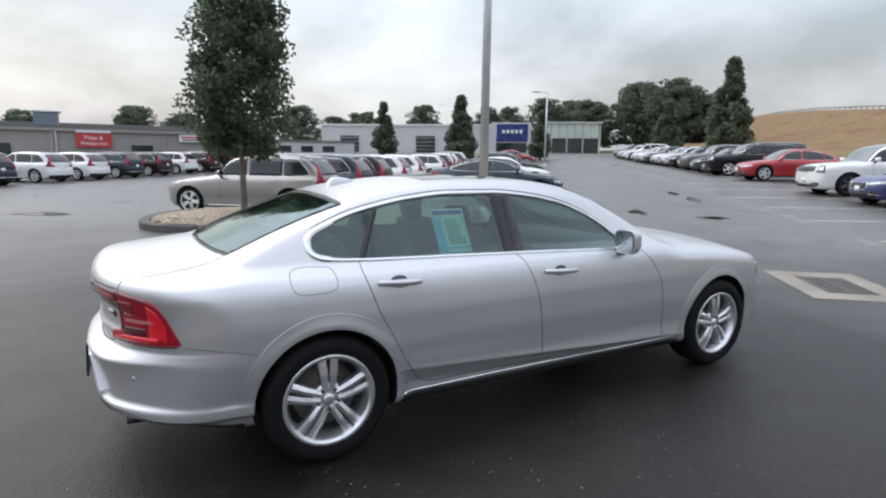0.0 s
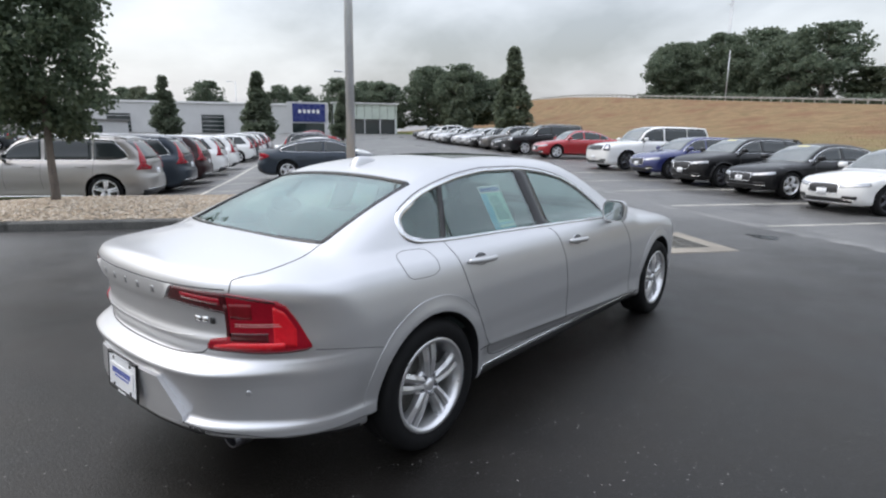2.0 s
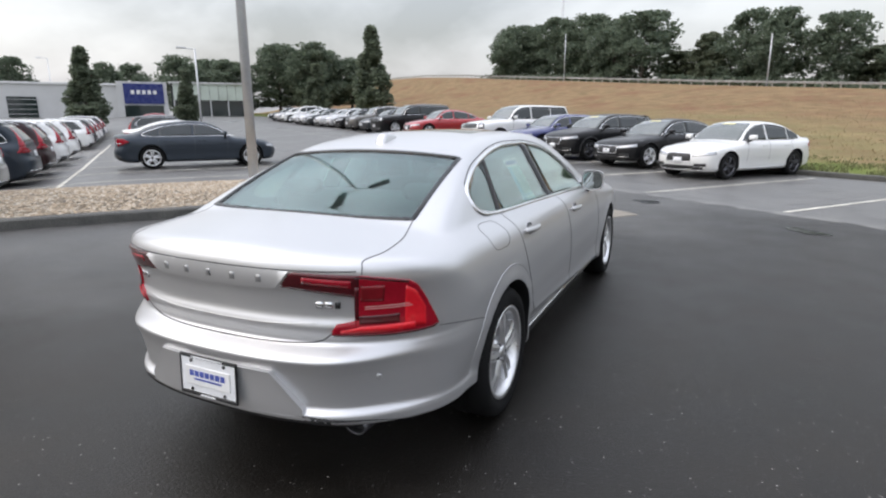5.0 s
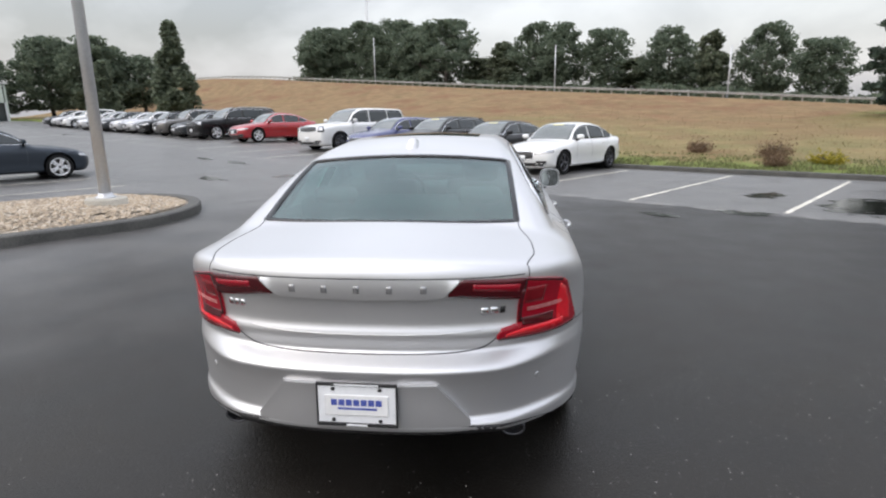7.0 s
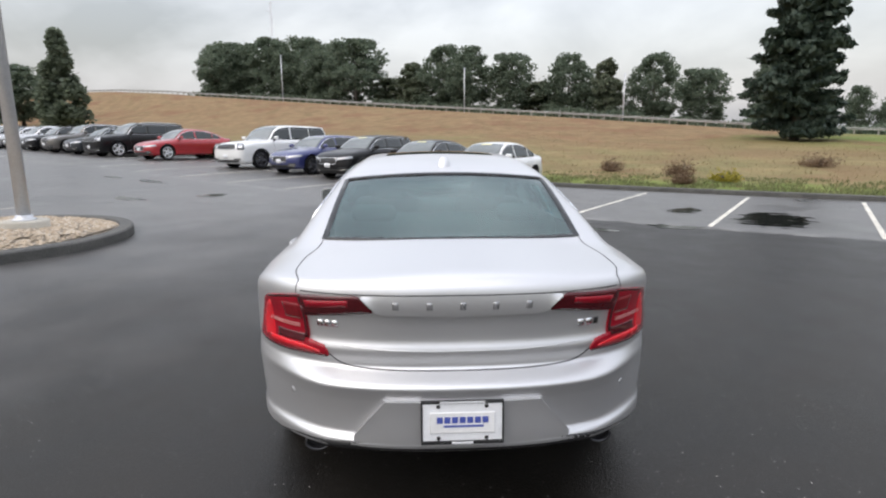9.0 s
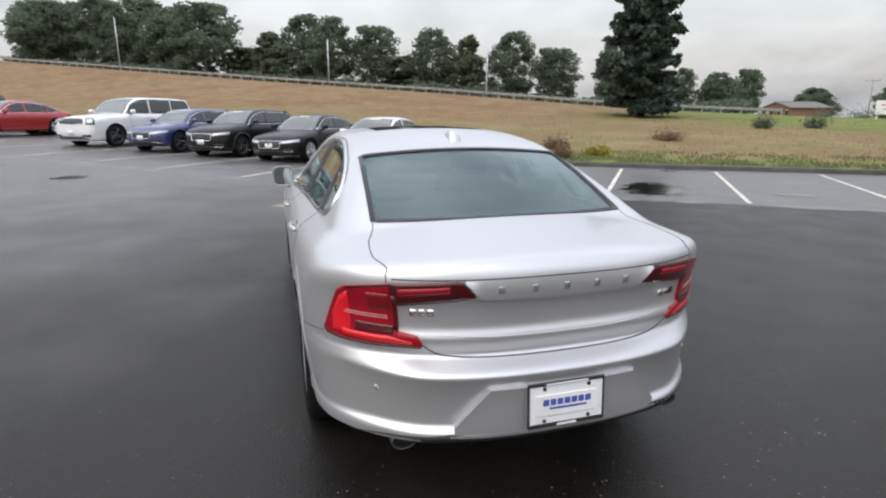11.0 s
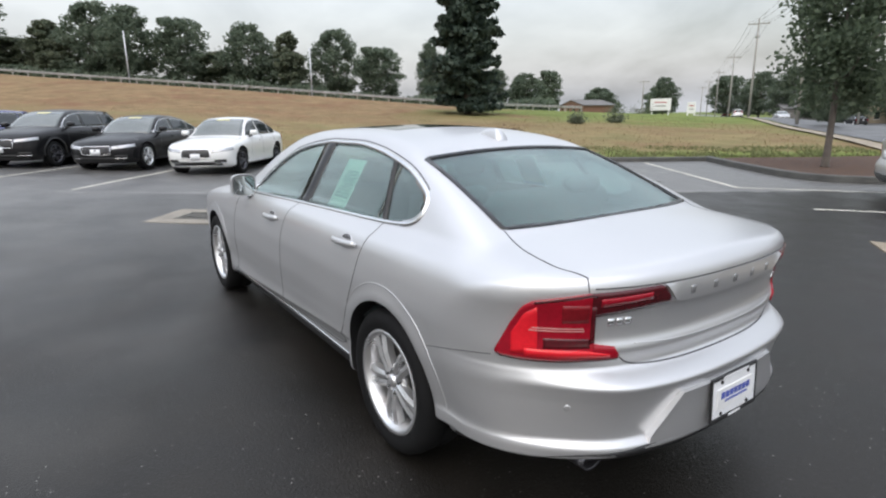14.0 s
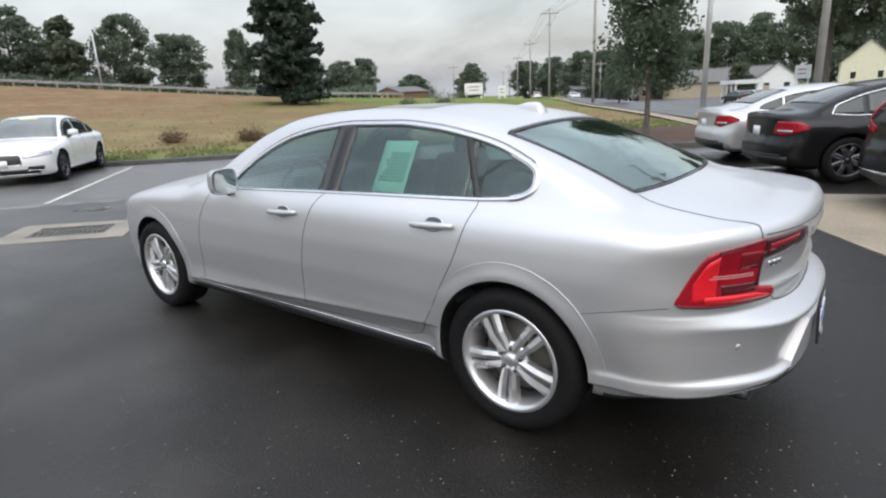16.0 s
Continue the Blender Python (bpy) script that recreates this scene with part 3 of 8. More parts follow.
def ribbon(name, line, width, z0, z1, mat, label, category, lift=lot_z, round_over=0.02, kind="structure"):
    """A raised strip with a rounded top along a line of (p, q)."""
    pts = np.array(line, float)
    prof = [(-0.5, z0), (-0.5, z1 - round_over), (-0.5 + round_over / width, z1), (0.5 - round_over / width, z1), (0.5, z1 - round_over), (0.5, z0)]
    verts, faces, k = [], [], len(prof)
    for i in range(len(pts)):
        t = pts[min(i + 1, len(pts) - 1)] - pts[max(i - 1, 0)]
        t /= np.linalg.norm(t)
        nrm = np.array([-t[1], t[0]])
        for u, z in prof:
            p, q = pts[i] + nrm * u * width
            x, y = xy(p, q)
            verts.append((x, y, z + float(lift(p, min(q, 15.3)))))
    for i in range(len(pts) - 1):
        for j in range(k - 1):
            faces.append((i * k + j, (i + 1) * k + j, (i + 1) * k + j + 1, i * k + j + 1))
    faces += [tuple(range(k)), tuple(range((len(pts) - 1) * k, len(pts) * k))[::-1]]
    ob = mesh_object(name, verts, faces, mat, smooth=False)
    return tagged(ob, label, category, kind=kind)


ribbon("kerb_bank", [(p, 15.3) for p in np.arange(-7.4, 70, 1.5)], 0.22, -0.08, 0.13, M_KERB, "low dark asphalt kerb beside the grass", "kerb")


def rounded_island(p0, p1, q0, q1, r0, r1, n=10):
    """Outline of an island between p0 and p1 that is round at q0 and at q1."""
    pm, hp = (p0 + p1) / 2, (p1 - p0) / 2
    pts = [(p0, q) for q in np.linspace(q0 + r0, q1 - r1, 9)]
    pts += [(pm - hp * math.cos(a), q1 - r1 + r1 * math.sin(a)) for a in np.linspace(0.12, math.pi - 0.12, n * 2)]
    pts += [(p1, q) for q in np.linspace(q1 - r1, q0 + r0, 9)]
    pts += [(pm + hp * math.cos(a), q0 + r0 - r0 * math.sin(a)) for a in np.linspace(0.12, math.pi - 0.12, n * 2)]
    return pts


def filled(name, outline, lift, mat, label, category, crown=0.0):
    """A bed: the outline drawn in to its middle by rings, crowned a little."""
    o = np.array(outline, float)
    mid = o.mean(0)
    verts, faces, n = [], [], len(o)
    ks = [1.0, 0.93, 0.8, 0.6, 0.4, 0.2]
    for k in ks:
        for p, q in mid + (o - mid) * k:
            x, y = xy(p, q)
            verts.append((x, y, float(lot_z(p, min(q, 15.3))) + lift + crown * (1 - k ** 2) + 0.012 * noise.noise((x * 1.7, y * 1.7, 0))))
    for r in range(len(ks) - 1):
        for i in range(n):
            j = (i + 1) % n
            faces.append((r * n + i, r * n + j, (r + 1) * n + j, (r + 1) * n + i))
    faces.append(tuple(range((len(ks) - 1) * n, len(ks) * n)))
    return tagged(mesh_object(name, verts, faces, mat), label, category, kind="structure")


ISLAND = rounded_island(6.45, 9.8, -6.25, 2.0, 1.1, 1.7)
filled("island_bed", ISLAND, 0.10, M_GRAVEL_BED, "planting island bed of tan river gravel", "island", 0.16)
OUTER = rounded_island(6.35, 9.9, -6.35, 2.1, 1.15, 1.75)
ribbon("kerb_island", OUTER + OUTER[:2], 0.2, -0.05, 0.14, M_KERB, "dark asphalt kerb round the gravel island", "kerb")


def stones(count, seed):
    """Loose river stones heaped on the island, many small lumps in one mesh."""
    rng = np.random.default_rng(seed)
    base = np.array([(1, 0, 0), (0.3, 0.9, 0), (-0.8, 0.6, 0), (-0.8, -0.6, 0), (0.3, -0.9, 0), (0.1, 0, 0.7), (0, 0, -0.5)])
    tri = [(0, 1, 5), (1, 2, 5), (2, 3, 5), (3, 4, 5), (4, 0, 5)]
    verts, faces = [], []
    for i in range(count):
        q = rng.uniform(-6.2, 1.95)
        p = rng.uniform(6.5, 9.75)
        if q > 0.3 and ((q - 0.3) / 1.65) ** 2 + ((p - 8.12) / 1.63) ** 2 > 1:
            continue
        if q < -5.15 and ((q + 5.15) / 1.05) ** 2 + ((p - 8.12) / 1.63) ** 2 > 1:
            continue
        x, y = xy(p, q)
        s = rng.uniform(0.018, 0.05)
        a = rng.uniform(0, 6.28)
        c, sn = math.cos(a), math.sin(a)
        v = base * (s, s * rng.uniform(0.6, 0.95), s * rng.uniform(0.5, 0.8))
        v = np.stack([v[:, 0] * c - v[:, 1] * sn + x, v[:, 0] * sn + v[:, 1] * c + y, v[:, 2] + float(lot_z(p, q)) + 0.108 + 0.16 * max(0.0, 1 - max(abs(p - 8.12) / 1.68, abs(q + 2.25) / 4.25) ** 2)], -1)
        o = len(verts)
        verts += v.tolist()
        faces += [tuple(k + o for k in f) for f in tri]
    return tagged(mesh_object("river_stones", verts, faces, M_STONES, smooth=False), "loose tan and grey river stones on the island", "stones", kind="stuff")


stones(16000, 3)


def stripe(a, b, width=0.1, name="stall_line"):
    """A painted line on the asphalt, a thin slab with ragged edges."""
    a, b = np.array(a, float), np.array(b, float)
    L = np.linalg.norm(b - a)
    t = (b - a) / L
    n = np.array([-t[1], t[0]])
    verts, faces = [], []
    rng = np.random.default_rng(int(abs(a[0] * 37 + a[1] * 11) * 10) % 9999)
    k = max(2, int(L / 0.12))
    for i in range(k + 1):
        c = a + t * L * i / k
        for s in (-0.5, 0.5):
            p, q = c + n * s * (width + rng.uniform(-0.012, 0.006))
            x, y = xy(p, q)
            verts.append((x, y, float(lot_z(p, q)) + 0.006))
    for i in range(k):
        faces.append((2 * i, 2 * i + 2, 2 * i + 3, 2 * i + 1))
    return tagged(mesh_object(name, verts, faces, M_WHITE_PAINT), "worn white painted stall line on asphalt", "road marking", "stall lines", "structure")


for p in (-2.6, -0.1, 2.57, 5.57, 8.5, 11.2, 13.9, 16.5, 19.3, 22.0, 24.7, 27.5, 30.2, 33, 35.7, 38.5):
    stripe((p, 8.35), (p, 14.6), 0.09)
stripe((-5.15, 8.7), (-5.15, 14.7))
stripe((-5.15, 8.7), (-9.4, 7.2))
stripe((-5.1, 6.05), (-9.3, 4.6))
for p in (12.65, 15.4, 18.15, 20.9, 23.65, 26.4, 29.15, 31.9):
    stripe((p, -2.85), (p, 2.5))
    stripe((p, -8.4), (p, -2.85))
stripe((9.9, -2.85), (36.0, -2.85))


def puddle(p, q, rp, rq, seed, cell=0.03):
    """A shallow film of water with a ragged, broken outline drawn out along the row."""
    n, m = int(2.6 * rp / cell), int(2.6 * rq / cell)
    keep, verts, faces = {}, [], []

    def corner(i, j):
        if (i, j) not in keep:
            a, b = p + (i - n / 2) * cell, q + (j - m / 2) * cell
            a += 0.012 * noise.noise((i * 0.9, j * 0.9, seed))
            x, y = xy(a, b)
            keep[(i, j)] = len(verts)
            verts.append((x, y, float(lot_z(a, b)) + 0.006))
        return keep[(i, j)]

    for i in range(n):
        for j in range(m):
            u, v = (i + 0.5 - n / 2) * cell, (j + 0.5 - m / 2) * cell
            wide = (u / rp) ** 2 + (v / rq) ** 2
            f = 0.62 * noise.noise((u * 1.9 + seed * 3.7, v * 5.0, seed)) + 0.34 * noise.noise((u * 6.0, v * 15.0, seed + 5.0))
            if f + 0.62 - wide > 0.12:
                faces.append((corner(i, j), corner(i + 1, j), corner(i + 1, j + 1), corner(i, j + 1)))
    ob = mesh_object("puddle", verts, faces, M_WATER, smooth=True)
    return tagged(ob, "shallow dark rain puddle on asphalt", "puddle", "puddles", "structure")


for i, (p, q, rp, rq) in enumerate(((-1.0, 10.0, 0.85, 1.5), (0.75, 10.6, 0.40, 0.8), (0.4, 8.0, 0.55, 0.35), (1.4, 6.9, 0.5, 0.25), (-3.6, 9.9, 0.5, 0.3), (4.5, 7.3, 0.35, 0.25), (12.6, 4.6, 0.9, 0.3),
                                    (8.2, -9.6, 0.5, 0.9), (10.8, -13.0, 0.6, 1.2), (15.8, 7.0, 1.0, 0.25), (18.0, 6.9, 0.8, 0.22), (11.5, 6.2, 0.4, 0.5))):
    puddle(p, q, rp, rq, i)


# storm drain in a concrete collar
def storm_drain(pc, qc, w, d, z=0.0):
    x, y = xy(pc, qc)
    up_p, up_q = (float(lot_z(pc + 0.7, qc) - lot_z(pc - 0.7, qc)) / 1.4, float(lot_z(pc, qc + 0.6) - lot_z(pc, qc - 0.6)) / 1.2)
    ob = thing("storm_drain", pose(x, y, float(lot_z(pc, qc)) + 0.004, 0, 0, 53.13) @ pose(0, 0, 0, -math.degrees(up_q), -math.degrees(up_p), 0), "rusty iron grate set in a tan concrete collar", "drain", kind="")
    bm = bmesh.new()
    gw, gd = 0.86, 0.58
    for cx, cy, sx, sy in ((0, (d + gd) / 4, w, (d - gd) / 2), (0, -(d + gd) / 4, w, (d - gd) / 2), ((w + gw) / 4, 0, (w - gw) / 2, gd), (-(w + gw) / 4, 0, (w - gw) / 2, gd)):
        box(bm, (cx, cy, -0.045), (sx, sy, 0.11), 0.006)
    part("collar", bm, M_COLLAR, ob, "worn tan concrete collar")
    part("sump", boxed((0, 0, -0.035), (gw, gd, 0.01)), M_BLACK, ob)
    for i in range(14):
        part("grate_bar", boxed((-gw / 2 + (i + 0.5) * gw / 14, 0, -0.005), (0.028, gd - 0.02, 0.03), 0.004), M_IRON, ob)
    for s in (-1, 0, 1):
        part("cross_bar", boxed((0, s * (gd / 2 - 0.015), 0.0), (gw, 0.028, 0.034), 0.004), M_IRON, ob)
    return ob


storm_drain(4.28, 5.45, 1.45, 1.15)

# mulch island and tan pavement near the parked tails
MULCH = [(-7.4, 15.0), (-7.25, 12.5), (-7.3, 10.6), (-7.7, 9.7), (-8.6, 9.4), (-10.2, 9.35), (-13.0, 9.3), (-14.0, 12.0), (-13.5, 15.2), (-10.5, 15.3)]
filled("mulch_bed", dense(MULCH, 5, True), 0.10, M_MULCH, "planting bed of dark red-brown mulch", "island", 0.10)
ribbon("kerb_mulch", [tuple(v) for v in dense([(-7.3, 15.3), (-7.15, 12.5), (-7.2, 10.5), (-7.65, 9.6), (-8.6, 9.25), (-10.2, 9.2), (-13.0, 9.15)], 6)], 0.2, -0.05, 0.15, M_KERB,
       "dark asphalt kerb round the mulch bed", "kerb")


# ---- car bodies ----
class Skin:
    """A car's outer surface as a smooth solid: side, top, tail and nose surfaces, blended where they meet.
    x ahead from the rear axle, y to the left, z up."""

    def __init__(self, s):
        self.s = s
        self.side, self.top = table(s["side"]), table(s["top"], 1200)
        self.tail, self.nose, self.plan = table(s["tail"]), table(s["nose"]), table(s["plan"])
        if "cove" in s:
            self.cove, self.door, self.under, self.fade = table(s["cove"]), table(s["door"]), table(s["under"]), table(s["fade"])

    def f(self, P):
        s = self.s
        x, y, z = P[..., 0], np.abs(P[..., 1]), P[..., 2]
        w = self.side(z) * self.plan(x)
        for cx in (0.0, s["wb"]):
            r = np.hypot(x - cx, z - s["rw"])
            w = w + s["flare"] * np.exp(-((r - s["arch"] - 0.02) / 0.03) ** 2) * (z > 0.25)
        gy = y - w
        gz = z - (self.top(x) - s["crown"] * y * y)
        t = np.clip(y / s["tail_w"], 0, 0.992)
        gr = self.tail(z) + s["tail_a"] * (1 - (1 - t ** s["tail_m"]) ** (1 / s["tail_m"])) - x
        if "cove" in s:
            gr = gr + self.fade(z) * smooth01((y - 0.50) / 0.34)
        t = np.clip(y / s["nose_w"], 0, 0.992)
        gf = x - (self.nose(z) - s["nose_a"] * (1 - (1 - t ** s["nose_m"]) ** (1 / s["nose_m"])))
        f = smax(gy, gz, s["k_top"])
        f = smax(f, gr, s["k_end"])
        f = smax(f, gf, s["k_end"])
        if "cove" in s:
            f = f + self.cove(z) * (0.6 * smooth01((-0.37 - x) / 0.06) + 1.7 * smooth01((-0.62 - x) / 0.25)) + self.under(z) * smooth01((-0.64 - x) / 0.20)
            f = f + self.door(z - 0.450 + 0.0537 * x) * smooth01((x - 0.38) / 0.10) * smooth01((2.70 - x) / 0.14) * smooth01((z - 0.215) / 0.04)
            f = f + 0.07 * smooth01((0.345 - z) / 0.05) * smooth01((-0.30 - x) / 0.04)
        return smax(f, s["zb"] - z, 0.06)

    def hit(self, O, D, far=4.0):
        O, D = np.asarray(O, float), np.asarray(D, float)
        O, D = np.broadcast_arrays(O, D)
        lo, hi = np.zeros(O.shape[:-1]), np.full(O.shape[:-1], far)
        for _ in range(34):
            m = (lo + hi) / 2
            out = self.f(O + D * m[..., None]) > 0
            hi, lo = np.where(out, m, hi), np.where(out, lo, m)
        return O + D * lo[..., None]

    def normal(self, P):
        e, g = 0.004, []
        for i in range(3):
            d = np.zeros(3)
            d[i] = e
            g.append(self.f(P + d) - self.f(P - d))
        n = np.stack(g, -1)
        return n / (np.linalg.norm(n, axis=-1, keepdims=True) + 1e-9)

    # ways onto the surface: (u, v) to a ray
    def from_side(self, u, v):
        O = np.stack([u, 0 * u, v], -1)
        return O, np.array([0, 1.0, 0])

    def from_above(self, u, v):
        return np.stack([u, v, 0 * u + self.s["zc"]], -1), np.array([0, 0, 1.0])

    def from_tail(self, u, v):
        a = np.radians(u)
        return np.stack([0 * a + self.s["ax_tail"], 0 * a, v], -1), np.stack([-np.cos(a), np.sin(a), 0 * a], -1)

    def from_nose(self, u, v):
        a = np.radians(u)
        return np.stack([0 * a + self.s["ax_nose"], 0 * a, v], -1), np.stack([np.cos(a), np.sin(a), 0 * a], -1)

    def from_back(self, u, v):
        return np.stack([0 * u + self.s["ax_tail"], u, v], -1), np.array([-1.0, 0, 0])

    def body(self, around, cap, along, inset=0.0, zc=None):
        """The closed shell, as rays from a line within the car."""
        s = self.s
        zc = zc or s["zc"]
        a, b = s["ax_tail"], s["ax_nose"]
        O, D = [], []
        al = np.linspace(0, 2 * math.pi, around, endpoint=False)
        ring = np.stack([0 * al, np.cos(al), np.sin(al)], -1)
        for ph in np.linspace(math.pi / 2, 0, cap, endpoint=False)[1:]:
            O.append(np.tile((a, 0, zc), (around, 1)))
            D.append(ring * math.cos(ph) + np.array((-math.sin(ph), 0, 0)))
        for x in np.linspace(a, b, along):
            O.append(np.tile((x, 0, zc), (around, 1)))
            D.append(ring)
        for ph in np.linspace(0, math.pi / 2, cap)[1:-1]:
            O.append(np.tile((b, 0, zc), (around, 1)))
            D.append(ring * math.cos(ph) + np.array((math.sin(ph), 0, 0)))
        V = self.hit(np.array(O), np.array(D))
        n = len(V)
        ends = self.hit(np.array([(a, 0, zc), (b, 0, zc)]), np.array([(-1.0, 0, 0), (1.0, 0, 0)]))
        verts = np.concatenate([V.reshape(-1, 3), ends])
        if inset:
            verts = verts - self.normal(verts) * inset
        faces = []
        for i in range(n - 1):
            for j in range(around):
                k = (j + 1) % around
                faces.append((i * around + j, i * around + k, (i + 1) * around + k, (i + 1) * around + j))
        r, e = len(verts) - 2, len(verts) - 1
        for j in range(around):
            k = (j + 1) % around
            faces.append((r, k, j))
            faces.append((e, (n - 1) * around + j, (n - 1) * around + k))
        return verts, faces

    def body_rows(self, rear, sides, front, levels, dome, z0):
        """The closed shell in level rows: walls by height up to z0, then a dome over the deck and roof."""
        a, b = self.s["ax_tail"], self.s["ax_nose"]
        th = np.linspace(math.pi / 2, 3 * math.pi / 2, rear)
        cols = [((a, 0), (math.cos(t), math.sin(t))) for t in th]
        cols += [((x, 0), (0, -1)) for x in np.linspace(a, b, sides)[1:-1]]
        cols += [((b, 0), (math.cos(t), math.sin(t))) for t in np.linspace(-math.pi / 2, math.pi / 2, front)]
        cols += [((x, 0), (0, 1)) for x in np.linspace(b, a, sides)[1:-1]]
        o, d = np.array([c[0] for c in cols], float), np.array([c[1] for c in cols], float)
        n = len(cols)
        V = []
        for z in levels:
            V.append(self.hit(np.column_stack([o, np.full(n, z)]), np.column_stack([d, np.zeros(n)])))
        for e in dome:
            V.append(self.hit(np.column_stack([o, np.full(n, z0)]), np.column_stack([d * math.cos(e), np.full(n, math.sin(e))])))
        V.append(self.hit(np.column_stack([o, np.full(n, z0)]), np.column_stack([0 * d, np.ones(n)])))
        m = len(V)
        verts = np.concatenate(V)
        faces = []
        for i in range(m - 1):
            for j in range(n):
                k = (j + 1) % n
                faces.append((i * n + j, i * n + k, (i + 1) * n + k, (i + 1) * n + j))
        return verts, faces, n, m

    def panel(self, way, us, lo, hi, nv, off, thick, side=1, wrap=None):
        """A curved plate on the surface between v = lo(u) and hi(u), with its thickness."""
        us = np.array(us, float)
        L = np.array([lo(u) for u in us]) if callable(lo) else np.full(len(us), float(lo))
        H = np.array([hi(u) for u in us]) if callable(hi) else np.full(len(us), float(hi))
        t = np.linspace(0, 1, nv)
        U, V = np.repeat(us[:, None], nv, 1), L[:, None] * (1 - t) + H[:, None] * t
        O, D = way(U, V)
        P = self.hit(O, D)
        N = self.normal(P)
        if isinstance(off, tuple):
            off = (off[0] * (1 - t) + off[1] * t)[:, None]
        A, B = (P + N * off).reshape(-1, 3), (P + N * (off - thick)).reshape(-1, 3)
        n, m = len(us), nv
        verts = np.concatenate([A, B]) * (1, side, 1)
        k = n * m
        faces = []
        for i in range(n - 1):
            for j in range(m - 1):
                q = i * m + j
                faces.append((q, q + m, q + m + 1, q + 1))
                faces.append((k + q, k + q + 1, k + q + m + 1, k + q + m))
        rim = [i * m for i in range(n)] + [(n - 1) * m + j for j in range(1, m)] + [i * m + m - 1 for i in range(n - 2, -1, -1)] + [j for j in range(m - 2, 0, -1)]
        for i in range(len(rim)):
            a, b = rim[i], rim[(i + 1) % len(rim)]
            faces.append((a, k + a, k + b, b))
        if side < 0:
            faces = [f[::-1] for f in faces]
        return verts, faces

    def strip(self, way, line, width, off, depth, side=1, closed=False):
        """A raised band along a line of (u, v) on the surface."""
        line = np.array(line, float)
        O, D = way(line[:, 0], line[:, 1])
        P = self.hit(O, D)
        N = self.normal(P)
        if closed:
            T = np.roll(P, -1, 0) - np.roll(P, 1, 0)
        else:
            T = np.gradient(P, axis=0)
        T /= np.linalg.norm(T, axis=1, keepdims=True) + 1e-9
        B = np.cross(T, N)
        n = len(P)
        ring = [P + B * width / 2 + N * (off - depth), P + B * width / 2 * 0.8 + N * off, P - B * width / 2 * 0.8 + N * off, P - B * width / 2 + N * (off - depth)]
        verts = np.stack(ring, 1).reshape(-1, 3) * (1, side, 1)
        faces = []
        for i in range(n if closed else n - 1):
            j = (i + 1) % n
            for k in range(4):
                l = (k + 1) % 4
                faces.append((i * 4 + k, i * 4 + l, j * 4 + l, j * 4 + k))
        if not closed:
            faces += [(0, 1, 2, 3)[::-1], tuple((n - 1) * 4 + k for k in range(4))]
        if side < 0:
            faces = [f[::-1] for f in faces]
        return verts, faces


def shell_from_rows(name, verts, faces, n, mat):
    """Welds the rows into one closed solid: ridge merged, underside closed."""
    ob = mesh_object(name, verts, faces + [tuple(range(n))], mat)
    bm = bmesh.new()
    bm.from_mesh(ob.data)
    bmesh.ops.remove_doubles(bm, verts=bm.verts, dist=0.0004)
    bmesh.ops.recalc_face_normals(bm, faces=bm.faces)
    for f in bm.faces:
        f.smooth = True
    bm.to_mesh(ob.data)
    bm.free()
    return ob


def solid(name, v, f, mat):
    ob = mesh_object(name, v, f, mat, smooth=True)
    bm = bmesh.new()
    bm.from_mesh(ob.data)
    bmesh.ops.recalc_face_normals(bm, faces=bm.faces)
    bm.to_mesh(ob.data)
    bm.free()
    return ob


def carve(ob, cutters):
    """Cuts solids out of ob for good; the cut faces keep the cutters' materials."""
    for c in cutters:
        for m in c.data.materials:
            if m.name not in [k.name for k in ob.data.materials]:
                ob.data.materials.append(m)
        mod = ob.modifiers.new("cut", "BOOLEAN")
        mod.operation, mod.solver, mod.object = "DIFFERENCE", "EXACT", c
        mod.material_mode = "TRANSFER"
    bpy.context.view_layer.update()
    me = bpy.data.meshes.new_from_object(ob.evaluated_get(bpy.context.evaluated_depsgraph_get()))
    ob.modifiers.clear()
    ob.data = me
    for c in cutters:
        bpy.data.objects.remove(c)
    return ob


def sharpen(ob, degrees=32):
    """Smooth shading with crisp cut edges."""
    me = ob.data
    bm = bmesh.new()
    bm.from_mesh(me)
    for f in bm.faces:
        f.smooth = True
    for e in bm.edges:
        e.smooth = not (len(e.link_faces) == 2 and e.calc_face_angle(0) > radians(degrees))
    bm.to_mesh(me)
    bm.free()


def arch_cutter(x, z, r, side, y0, mat):
    v, f = prism([(x + r * math.cos(a), z + r * math.sin(a)) for a in np.linspace(0, 2 * math.pi, 56, endpoint=False)], side * y0, side * 1.4, "y")
    return solid("arch_cutter", v, f, mat)


